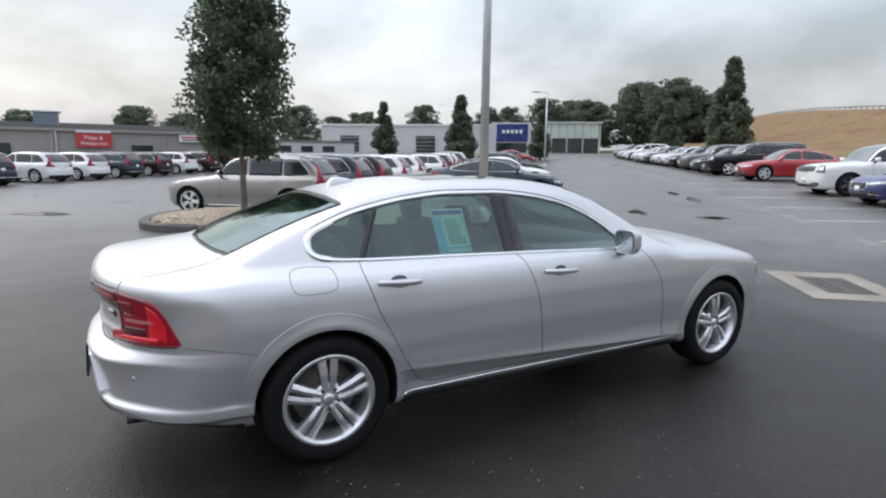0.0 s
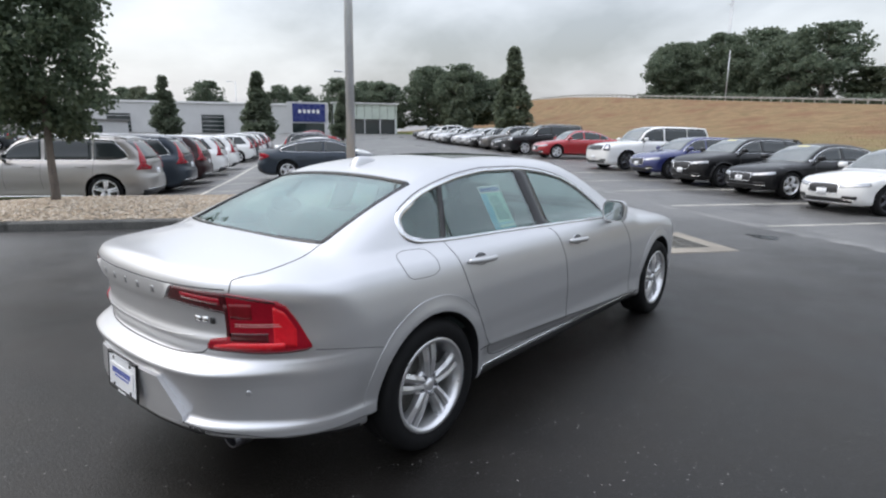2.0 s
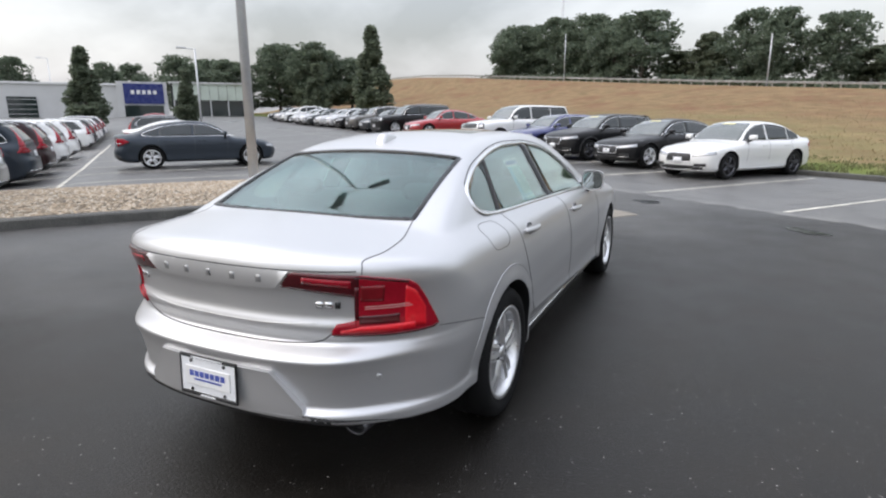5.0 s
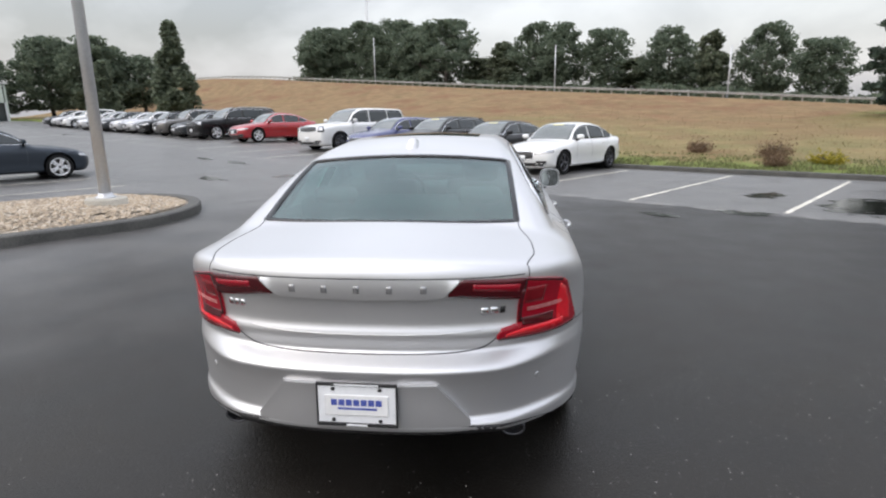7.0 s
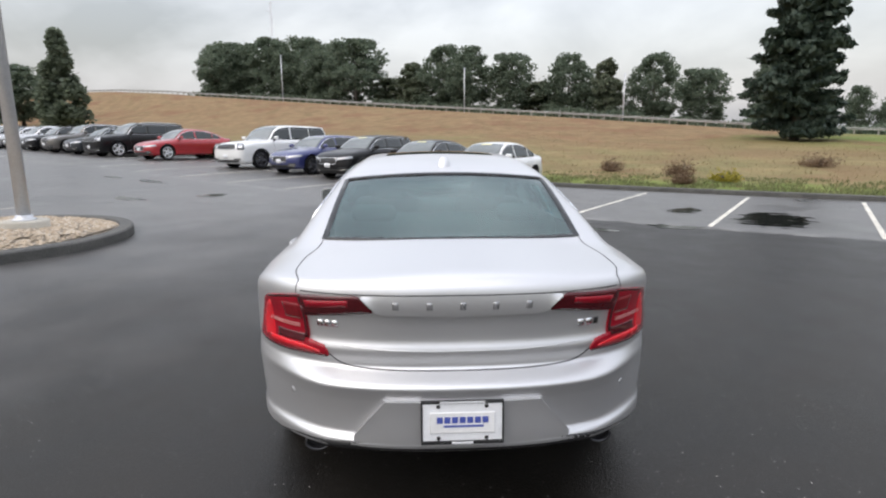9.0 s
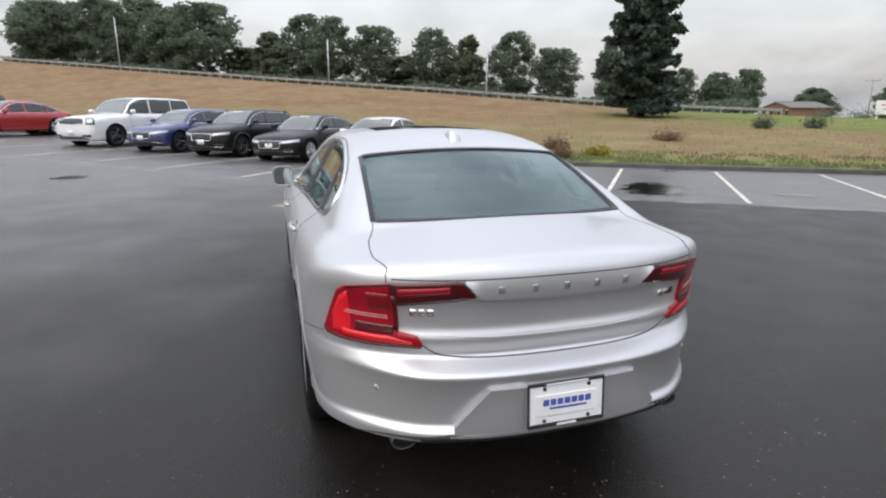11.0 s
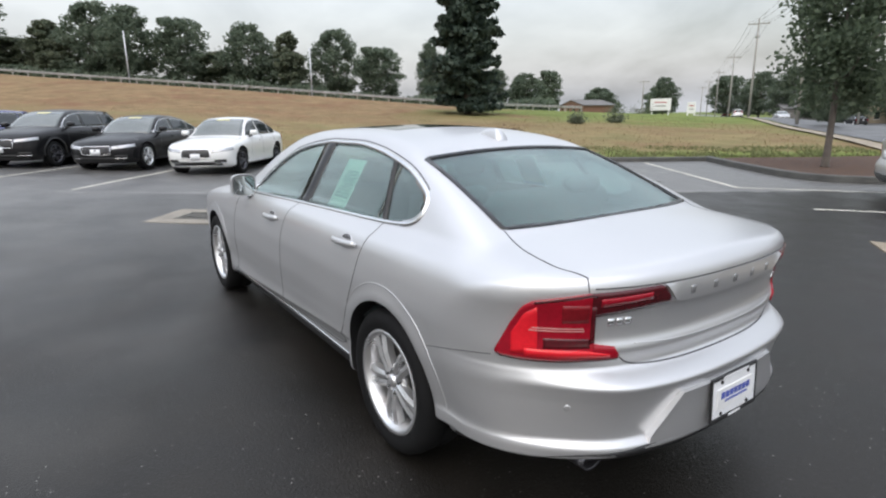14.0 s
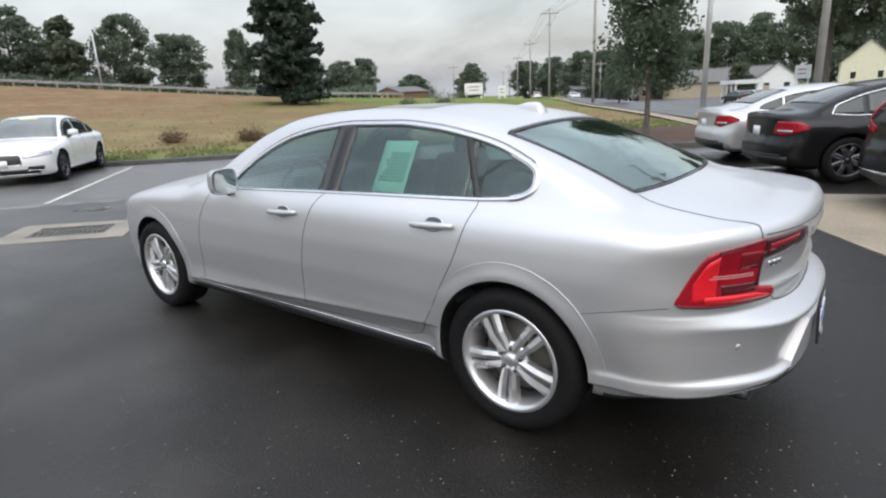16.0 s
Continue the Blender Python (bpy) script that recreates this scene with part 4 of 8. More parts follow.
def spokes_twin(n, r0, r1, y, depth, gap0, gap1, w0, w1, turn=0.0):
    """Pairs of blades from the hub to the rim."""
    out = []
    for i in range(n):
        a = 2 * math.pi * i / n + turn
        for s in (-1, 1):
            verts = []
            for r, g, w, dy in ((r0, gap0, w0, 0.0), ((r0 + r1) / 2, (gap0 + gap1) / 2, (w0 + w1) / 2, 0.006), (r1, gap1, w1, -0.006)):
                for c, h in ((g, y + dy - 0.006), (g + w * 0.5, y + dy), (g + w, y + dy - 0.010), (g + w, y + dy - depth), (g, y + dy - depth)):
                    t = s * c
                    verts.append((r * math.cos(a) - t * math.sin(a), h, r * math.sin(a) + t * math.cos(a)))
            faces = []
            for k in range(2):
                for j in range(5):
                    l = (j + 1) % 5
                    faces.append((k * 5 + j, k * 5 + l, (k + 1) * 5 + l, (k + 1) * 5 + j))
            faces += [(0, 1, 2, 3, 4), (10, 14, 13, 12, 11)]
            if s < 0:
                faces = [q[::-1] for q in faces]
            out.append((verts, faces))
    return out


def wheel(parent, x, y, side, R, rim_r, width, mat_rim, count=5, twin=True, detail=True, turn=math.pi / 2):
    """A wheel whose face looks outward: tyre, rim, spokes, hub cap, disc, bolts."""
    w = new("wheel")
    w.parent = parent
    w.matrix_basis = pose(x, y, R, 0, 0, 0 if side > 0 else 180)
    n = 56 if detail else 28
    h = width / 2
    prof = [(rim_r - 0.012, -h * 0.8), (rim_r + 0.02, -h), (R - 0.03, -h), (R - 0.008, -h * 0.82), (R, -h * 0.5), (R - 0.002, -0.01), (R - 0.01, 0), (R - 0.002, 0.01), (R, h * 0.5), (R - 0.008, h * 0.82),
            (R - 0.025, h * 0.98), (R - 0.05, h * 1.03), (rim_r + 0.03, h * 1.02), (rim_r + 0.006, h * 0.94), (rim_r - 0.012, h * 0.88)]
    v, f = lathe(prof, n)
    mesh_object("tyre", v, f, M_TYRE, w)
    v, f = lathe([(rim_r - 0.004, -h * 0.8), (rim_r - 0.03, -h * 0.6), (rim_r - 0.035, h * 0.5), (rim_r - 0.022, h * 0.74), (rim_r - 0.016, h * 0.93), (rim_r + 0.002, h * 0.96), (rim_r + 0.006, h * 0.9)], n)
    rim = mesh_object("rim", v, f, mat_rim, w)
    yo = h * 0.80
    pieces = spokes_twin(count, 0.045, rim_r - 0.02, yo, 0.045, 0.003, 0.010 if twin else 0.003, 0.031, 0.045 if twin else 0.032, turn)
    v, f = joined(*pieces)
    mesh_object("spokes", v, f, mat_rim, w, smooth=False)
    v, f = lathe([(0.0, yo - 0.05), (0.085, yo - 0.05), (0.085, yo - 0.03), (0.075, yo - 0.02), (0.05, yo - 0.016), (0.0, yo - 0.014)], 30)
    mesh_object("hub", v, f, mat_rim, w)
    v, f = lathe([(0.0, yo + 0.004), (0.02, yo + 0.003), (0.031, yo - 0.003), (0.033, yo - 0.02)], 24)
    mesh_object("hub_cap", v, f, mat_rim if detail else M_DARK_ALLOY, w)
    v, f = lathe([(0.0, yo - 0.085), (0.165, yo - 0.085), (0.165, yo - 0.11), (0.0, yo - 0.11)], 40)
    mesh_object("brake_disc", v, f, M_IRON, w)
    v, f = lathe([(0.0, yo - 0.125), (rim_r - 0.03, yo - 0.125)], 32)
    mesh_object("backing_plate", v, f, M_BLACK, w)
    if detail:
        for i in range(5):
            a = 2 * math.pi * (i + 0.5) / 5 + turn
            v, f = lathe([(0.0, yo - 0.002), (0.009, yo - 0.003), (0.0115, yo - 0.009), (0.0115, yo - 0.03)], 8)
            v = [(p[0] + 0.055 * math.cos(a), p[1], p[2] + 0.055 * math.sin(a)) for p in v]
            mesh_object("wheel_bolt", v, f, M_DARK_ALLOY, w)
    return w


def mirror_unit(parent, x, y, z, side, paint, wide=1.10, high=0.70):
    """A door mirror: shell, glass towards the rear, foot."""
    hold = new("mirror")
    hold.parent = parent
    hold.matrix_basis = pose(x, y, z) @ Matrix.Diagonal((1, side, 1, 1))

    def squared(vs, wide, high, lean=0.10):
        """Turns a round section into a rounded rectangle."""
        out = []
        for a, b, c in vs:
            r = math.hypot(b, c)
            k = 1.0 if r < 1e-6 else ((abs(b) / r) ** 4 + (abs(c) / r) ** 4) ** -0.25
            k = 1 + (k - 1) * min(1.0, r / 0.08)
            out.append((a + lean * abs(b) * (1 if b > 0 else 0.4), b * k * wide, c * k * high))
        return out

    v, f = lathe([(0.0, 0.075), (0.04, 0.072), (0.075, 0.05), (0.094, 0.02), (0.1, -0.02), (0.098, -0.035)], 30, "x")
    v = squared(v, wide, high)
    mesh_object("mirror_shell", v, f, paint, hold)
    v, f = lathe([(0.0, -0.03), (0.090, -0.03), (0.096, -0.036), (0.098, -0.03)], 30, "x")
    v = squared(v, wide, high)
    mesh_object("mirror_rim", v, f, paint, hold)
    v, f = lathe([(0.0, -0.0345), (0.083, -0.0345)], 30, "x")
    v = [(a - 0.08 * c - 0.006, b, c) for a, b, c in squared(v, wide, high)]
    mesh_object("mirror_glass", v, [q[::-1] for q in f], M_MIRROR, hold, "clear mirror glass")
    v, f = tube([(0.02, -0.02, -0.05), (0.02, -0.08, -0.085), (0.03, -0.13, -0.10)], [0.03, 0.032, 0.036], 10)
    mesh_object("mirror_foot", v, f, M_BLACK, hold)
    return hold


# ---- the silver saloon ----
HERO = dict(
    wb=3.061, rw=0.338, arch=0.372, flare=0.007, zb=0.20, zc=0.78, ax_tail=-0.25, ax_nose=3.15, crown=0.11, k_top=0.085, k_end=0.07,
    tail_w=0.925, tail_a=0.78, tail_m=2.6, nose_w=0.935, nose_a=0.80, nose_m=2.8,
    side=[(0.0, 0.72), (0.19, 0.80), (0.25, 0.880), (0.285, 0.893), (0.33, 0.893), (0.40, 0.895), (0.50, 0.908), (0.62, 0.918), (0.74, 0.918), (0.84, 0.908), (0.91, 0.893), (0.96, 0.868),
          (1.0, 0.815), (1.03, 0.772), (1.06, 0.752), (1.15, 0.70), (1.25, 0.640), (1.33, 0.592), (1.42, 0.53), (1.6, 0.42)],
    plan=[(-1.6, 0.90), (-0.9, 0.955), (-0.4, 0.985), (0.3, 1.0), (1.5, 1.0), (2.4, 0.995), (3.06, 0.985), (3.6, 0.95), (4.2, 0.90)],
    top=[(-1.5, 0.99), (-1.1, 1.005), (-1.03, 1.012), (-0.98, 1.030), (-0.85, 1.046), (-0.65, 1.070), (-0.50, 1.088), (-0.42, 1.118), (-0.25, 1.190), (-0.05, 1.268), (0.15, 1.336), (0.32, 1.384), (0.50, 1.412),
         (0.8, 1.438), (1.15, 1.447), (1.5, 1.438), (1.75, 1.410), (1.95, 1.35), (2.15, 1.255), (2.35, 1.14), (2.52, 1.055), (2.65, 1.022), (2.9, 1.003), (3.3, 0.955), (3.6, 0.885), (3.8, 0.81), (4.0, 0.70), (4.3, 0.5)],
    tail=[(0.0, -0.60), (0.19, -0.70), (0.25, -0.80), (0.29, -0.93), (0.325, -1.02), (0.345, -1.045), (0.375, -1.058), (0.40, -1.061), (0.44, -1.063), (0.50, -1.066), (0.555, -1.073), (0.585, -1.080), (0.600, -1.083), (0.612, -1.080), (0.622, -1.068), (0.645, -1.024), (0.656, -1.002), (0.668, -0.992),
          (0.69, -0.997), (0.715, -1.006), (0.738, -1.010), (0.748, -1.004), (0.77, -0.996), (0.83, -1.002), (0.88, -1.014), (0.90, -1.022), (0.93, -1.030), (0.97, -1.036), (1.0, -1.038), (1.05, -1.03), (1.5, -0.9)],
    cove=[(0.0, 0.0), (0.370, 0.0), (0.385, 0.002), (0.397, 0.010), (0.410, 0.0135), (0.44, 0.0125), (0.49, 0.009), (0.54, 0.0045), (0.59, 0.0008), (0.62, 0.0), (2.0, 0.0)],
    fade=[(0.0, 0.0), (0.29, 0.0), (0.325, 0.020), (0.36, 0.044), (0.40, 0.054), (0.50, 0.058), (0.585, 0.069), (0.60, 0.071), (0.612, 0.069), (0.622, 0.059), (0.645, 0.023), (0.656, 0.004), (0.668, 0.0), (0.69, 0.004), (0.715, 0.011),
          (0.738, 0.014), (0.748, 0.008), (0.77, 0.0), (2.0, 0.0)],
    under=[(0.0, 0.0), (0.44, 0.0), (0.50, 0.003), (0.56, 0.008), (0.588, 0.009), (0.600, 0.007), (0.618, 0.001), (0.63, 0.0), (2.0, 0.0)],
    door=[(-0.6, 0.046), (-0.09, 0.042), (-0.05, 0.023), (-0.012, 0.003), (-0.003, -0.009), (0.005, -0.0135), (0.03, -0.010), (0.07, -0.0055), (0.13, -0.0012), (0.2, 0.0), (2.0, 0.0)],
    nose=[(0.0, 3.60), (0.2, 3.78), (0.3, 3.88), (0.45, 3.94), (0.6, 3.94), (0.75, 3.90), (0.85, 3.82), (1.0, 3.6), (1.5, 3.0)],
)
SK = Skin(HERO)
hero = thing("silver_saloon", Matrix(), "silver four-door saloon with wet metallic paint on dark asphalt", "car")
LEVELS = np.concatenate([[0.203], np.linspace(0.22, 0.29, 7), np.linspace(0.297, 0.455, 36), np.linspace(0.462, 0.535, 9), np.linspace(0.55, 0.69, 24), np.linspace(0.705, 0.93, 20)])
DOME = radians(90) * np.concatenate([np.linspace(0.008, 0.16, 22), np.linspace(0.175, 0.60, 44), np.linspace(0.62, 0.97, 22)])
v, f, n, m = SK.body_rows(96, 130, 48, LEVELS, DOME, 0.932)
body = shell_from_rows("body", v, f, n, M_SILVER)

WIN_LO = table([(-0.06, 1.115), (-0.03, 1.072), (0.03, 1.050), (0.22, 1.036), (0.8, 1.022), (1.3, 1.010), (2.12, 0.985)])
WIN_HI = table([(-0.06, 1.118), (-0.03, 1.160), (0.05, 1.200), (0.20, 1.255), (0.36, 1.293), (0.60, 1.332), (0.86, 1.352), (1.15, 1.352), (1.40, 1.332), (1.66, 1.282), (1.85, 1.205), (1.98, 1.125), (2.08, 1.045), (2.12, 0.990)])


def window_cutter(side):
    xs = np.concatenate([np.linspace(-0.058, 0.1, 14), np.linspace(0.14, 1.8, 40), np.linspace(1.84, 2.118, 14)])
    o = [(x, float(WIN_LO(x))) for x in xs] + [(x, float(WIN_HI(x))) for x in xs[::-1]]
    v, f = prism(o, side * 0.30, side * 1.3, "y")
    return solid("window_cutter", v, f, M_BLACK)


# the rear window and windscreen, seen from above: x by y
def back_lo(y):
    return -0.510 + 0.085 * (y / 0.6) ** 2


def back_hi(y):
    return 0.165 + 0.01 * (y / 0.5) ** 2


def shield_lo(y):
    return 1.86 - 0.05 * (y / 0.5) ** 2


def shield_hi(y):
    return 2.56 - 0.20 * (y / 0.62) ** 2


def glass_outline(lo, hi, w0, w1, n=14):
    """An outline in x and y with sides that lean from half width w0 at lo to w1 at hi."""
    a = [(lo(y), y) for y in np.linspace(-w0, w0, n)]
    b = [(hi(y), y) for y in np.linspace(w1, -w1, n)]
    return a + b


cut = [window_cutter(1), window_cutter(-1)]
v, f = prism(glass_outline(back_lo, back_hi, 0.602, 0.564), 0.93, 1.8, "z")
cut.append(solid("rear_cutter", v, f, M_BLACK))
v, f = prism(glass_outline(shield_lo, shield_hi, 0.50, 0.62), 0.95, 1.8, "z")
cut.append(solid("screen_cutter", v, f, M_BLACK))


class Cabin(Skin):
    """The hollow within: the outer surface drawn in, with a floor, a parcel shelf and a dashboard."""

    def f(self, P):
        base = Skin.f(self, P) + 0.045
        x, z = P[..., 0], P[..., 2]
        shelf = smax(0.52 - z, smax((1.01 - z) - 3.0 * np.maximum(0, x - 0.12), (0.93 - z) - 3.0 * np.maximum(0, 2.12 - x), 0.05), 0.05)
        return smax(smax(base, shelf, 0.05), smax(-0.55 - x, x - 2.62, 0.05), 0.05)


CB = Cabin(HERO)
CB.s = dict(HERO, ax_tail=0.45, ax_nose=1.9)
v, f = CB.body(72, 22, 50, zc=1.08)
cut.insert(0, solid("cabin_cutter", v, f, M_CABIN))
for side in (1, -1):
    for x in (0.0, HERO["wb"]):
        cut.append(arch_cutter(x, HERO["rw"] + 0.008, HERO["arch"], side, 0.56, M_BLACK))
carve(body, cut)
sharpen(body, 38)
body.parent = hero


def side_window(name, xs, lo, hi, side, mat):
    v, f = SK.panel(SK.from_side, xs, lo, hi, 12, -0.006, 0.004, side)
    ob = mesh_object(name, v, f, mat, hero, "lightly tinted side window")
    return ob


for side in (1, -1):
    lo, hi = (lambda x: float(WIN_LO(x)) - 0.008), (lambda x: float(WIN_HI(x)) + 0.008)
    side_window("front_window", np.linspace(1.20, 2.12, 34), lo, hi, side, M_WINDOW)
    side_window("rear_window", np.linspace(0.29, 1.18, 28), lo, hi, side, M_WINDOW)
    side_window("quarter_window", np.linspace(-0.058, 0.285, 20), lo, hi, side, M_WINDOW)
    # pillars between the panes
    for name, x0, x1, w, lean in (("b_pillar", 1.205, 1.210, 0.168, 0), ("quarter_pillar", 0.218, 0.362, 0.036, 0)):
        line = [(x0 + (x1 - x0) * t, float(WIN_LO(x0)) - 0.01 + (float(WIN_HI(x1)) + 0.015 - float(WIN_LO(x0))) * t) for t in np.linspace(0, 1, 14)]
        v, f = SK.strip(SK.from_side, line, w, 0.002, 0.02, side)
        mesh_object(name, v, f, M_GLOSS_BLACK if w > 0.1 else M_BLACK, hero)
    # bright surround of the glass
    top = [(x, float(WIN_HI(x)) + 0.006) for x in np.concatenate([np.linspace(-0.055, 0.1, 12), np.linspace(0.14, 1.8, 46), np.linspace(1.84, 2.115, 16)])]
    low = [(x, float(WIN_LO(x)) - 0.006) for x in np.concatenate([np.linspace(2.115, 0.1, 46), np.linspace(0.08, -0.055, 14)])]
    v, f = SK.strip(SK.from_side, top + low[1:-1], 0.024, 0.006, 0.022, side, True)
    mesh_object("window_surround", v, f, M_CHROME, hero, "bright chrome window surround")
    edge = [(x, float(WIN_HI(x)) + 0.0225) for x in np.concatenate([np.linspace(-0.02, 0.14, 12), np.linspace(0.18, 1.8, 46), np.linspace(1.84, 2.09, 12)])]
    v, f = SK.strip(SK.from_side, edge, 0.007, 0.0015, 0.008, side)
    mesh_object("roof_seam", v, f, M_GAP, hero)
    # thicker bright corner behind the quarter window
    v, f = SK.strip(SK.from_side, [(x, float(WIN_HI(x)) + 0.004) for x in np.linspace(0.10, -0.05, 14)] + [(x, float(WIN_LO(x)) - 0.004) for x in np.linspace(-0.05, 0.06, 10)], 0.040, 0.0055, 0.02, side)
    mesh_object("surround_corner", v, f, M_CHROME, hero)

# rear window, its dark border, the windscreen
def top_pane(name, lo, hi, w0, w1, mat, off, nv=24, nu=22):
    """A pane over the top: rows from lo to hi, half width from w0 to w1."""
    verts, faces = [], []
    T, S = np.meshgrid(np.linspace(0, 1, nu), np.linspace(-1, 1, nv), indexing="ij")
    Y = S * (w0 + (w1 - w0) * T)
    X = lo(Y) * (1 - T) + hi(Y) * T
    O, D = SK.from_above(X, Y)
    P = SK.hit(O, D)
    N = SK.normal(P)
    A, B = (P + N * off).reshape(-1, 3), (P + N * (off - 0.004)).reshape(-1, 3)
    verts = np.concatenate([A, B])
    k = nu * nv
    for i in range(nu - 1):
        for j in range(nv - 1):
            q = i * nv + j
            faces.append((q, q + nv, q + nv + 1, q + 1)[::-1])
            faces.append((k + q, k + q + 1, k + q + nv + 1, k + q + nv)[::-1])
    return mesh_object(name, verts, faces, mat, hero)


tagged(top_pane("rear_screen", back_lo, back_hi, 0.602, 0.564, M_REAR_GLASS, -0.004), "green-grey tinted rear screen with rain spots")
tagged(top_pane("windscreen", shield_lo, shield_hi, 0.50, 0.62, M_WINDOW, -0.004), "clear windscreen")


def border(lo, hi, w0, w1, width, name):
    """The black printed band round a pane."""
    o = glass_outline(lo, hi, w0, w1, 20)
    n = len(o)
    line = []
    for i in range(n):
        a, b = np.array(o[i]), np.array(o[(i + 1) % n])
        for t in np.linspace(0, 1, 4, endpoint=False):
            line.append(tuple(a + (b - a) * t))
    v, f = SK.strip(SK.from_above, line, width, 0.0025, 0.012, 1, True)
    return mesh_object(name, v, f, M_GLOSS_BLACK, hero)


border(back_lo, back_hi, 0.594, 0.552, 0.030, "rear_screen_border")
border(shield_lo, shield_hi, 0.505, 0.625, 0.045, "windscreen_border")

# shut lines
GAPS = [
    ("front_door_gap", SK.from_side, [(1.195, 1.000), (1.235, 0.93), (1.285, 0.80), (1.325, 0.62), (1.345, 0.46), (1.350, 0.36)]),
    ("rear_door_gap", SK.from_side, [(0.205, 1.030), (0.200, 0.98), (0.222, 0.90), (0.270, 0.77), (0.335, 0.65), (0.415, 0.50), (0.485, 0.385), (0.545, 0.335), (0.64, 0.318)]),
    ("sill_gap", SK.from_side, [(0.64, 0.318), (1.0, 0.322), (1.6, 0.328), (2.3, 0.333), (2.52, 0.335)]),
    ("fender_gap", SK.from_side, [(2.18, 0.985), (2.28, 0.90), (2.37, 0.75), (2.41, 0.58), (2.43, 0.42), (2.44, 0.34)]),
    ("bumper_gap", SK.from_side, [(-0.655, 0.700), (-0.58, 0.690), (-0.48, 0.672), (-0.40, 0.655), (-0.345, 0.640)]),
    ("lower_sill_gap", SK.from_side, [(0.38, 0.418), (0.43, 0.425), (0.47, 0.43)]),
]
for side in (1, -1):
    for name, way, line in GAPS:
        v, f = SK.strip(way, dense(line, 10), 0.005 if name != "bumper_gap" else 0.0035, 0.0012, 0.006, side)
        mesh_object(name, v, f, M_GAP, hero)
    v, f = SK.strip(SK.from_side, dense([(0.42, 0.282), (1.0, 0.288), (1.8, 0.292), (2.62, 0.30)], 12), 0.014, 0.004, 0.02, side)
    mesh_object("sill_trim", v, f, M_CHROME, hero, "bright sill trim")
    v, f = SK.panel(SK.from_side, np.linspace(0.41, 2.64, 24), 0.206, 0.274, 4, 0.003, 0.012, side)
    mesh_object("lower_sill", v, f, M_BLACK, hero, "black lower sill")
    # wheel lips
    for cx in (0.0, HERO["wb"]):
        a = np.linspace(math.radians(-2), math.radians(182), 48)
        r = HERO["arch"] + 0.066
        line = [(cx + r * math.cos(t), HERO["rw"] + 0.012 + r * math.sin(t) * 1.02) for t in a]
        v, f = SK.strip(SK.from_side, line, 0.005, 0.0016, 0.006, side)
        mesh_object("wheel_lip", v, f, M_SILVER, hero)
    # trunk lid and tail joints
    CORNER = tuple(SK.hit(*SK.from_tail(np.array([44.6]), np.array([0.990])))[0][:2])
    line = dense([(-0.425, 0.598), (-0.48, 0.606), (-0.60, 0.642), (-0.70, 0.654), (-0.79, 0.654), CORNER], 8)
    v, f = SK.strip(SK.from_above, line, 0.0055, 0.0012, 0.006, side)
    mesh_object("trunk_gap", v, f, M_GAP, hero)
    v, f = SK.strip(SK.from_tail, dense([(44.2, 0.946), (44.4, 0.968), (44.6, 0.990)], 6), 0.005, 0.0012, 0.006, side)
    mesh_object("trunk_gap", v, f, M_GAP, hero)
    line = dense([(36.8, 0.710), (35.6, 0.690), (33.8, 0.673), (30, 0.663), (20, 0.657), (0, 0.655)], 8)
    v, f = SK.strip(SK.from_tail, line, 0.007, 0.0015, 0.008, side)
    mesh_object("trunk_lower_gap", v, f, M_GAP, hero)
v, f = SK.strip(SK.from_side, dense([(-0.175, 0.955), (-0.165, 1.000), (-0.12, 1.016), (-0.03, 1.016), (0.035, 1.008), (0.055, 0.97), (0.05, 0.925), (0.01, 0.903), (-0.08, 0.900), (-0.15, 0.910)], 6, True), 0.0032, 0.0010, 0.006, -1, True)
mesh_object("fuel_door_gap", v, f, M_GAP, hero, "rounded fuel door outline")


# door handles with a cup behind
def door_handle(x0, x1, z0, z1, side):
    h = new("door_handle")
    h.parent = hero
    xm, zm = (x0 + x1) / 2, (z0 + z1) / 2
    cup = SK.panel(SK.from_side, np.linspace(xm - 0.060, xm + 0.062, 14), lambda x: zm - 0.032 * math.sqrt(max(0.02, 1 - ((x - xm) / 0.064) ** 2)), lambda x: zm + 0.034 * math.sqrt(max(0.02, 1 - ((x - xm) / 0.064) ** 2)), 7, 0.0015, 0.004, side)
    mesh_object("handle_cup", *cup, M_SILVER, h)
    cup = SK.panel(SK.from_side, np.linspace(xm - 0.045, xm + 0.045, 12), lambda x: zm + 0.012, lambda x: zm + 0.012 + 0.019 * math.sqrt(max(0.02, 1 - ((x - xm) / 0.047) ** 2)), 5, 0.0030, 0.002, side)
    mesh_object("cup_shade", *cup, M_GAP, h)
    us = np.linspace(x0, x1, 16)
    pts, rad = [], []
    for i, x in enumerate(us):
        z = z0 + (z1 - z0) * i / 15
        P = SK.hit(*SK.from_side(np.array([x]), np.array([z])))[0]
        out = 0.030 * math.sin(math.pi * min(1, max(0.0, (i + 0.8) / 16.6))) ** 0.45
        pts.append((x, side * (P[1] + out), z))
        rad.append(0.0125 if 0 < i < 15 else 0.009)
    v, f = tube(pts, rad, 10)
    v = [(a[0], a[1], zz + (a[2] - zz) * 1.15) for a, zz in ((p, z0 + (z1 - z0) * ((p[0] - x0) / (x1 - x0))) for p in v)]
    mesh_object("handle_bar", v, f, M_SILVER, h)


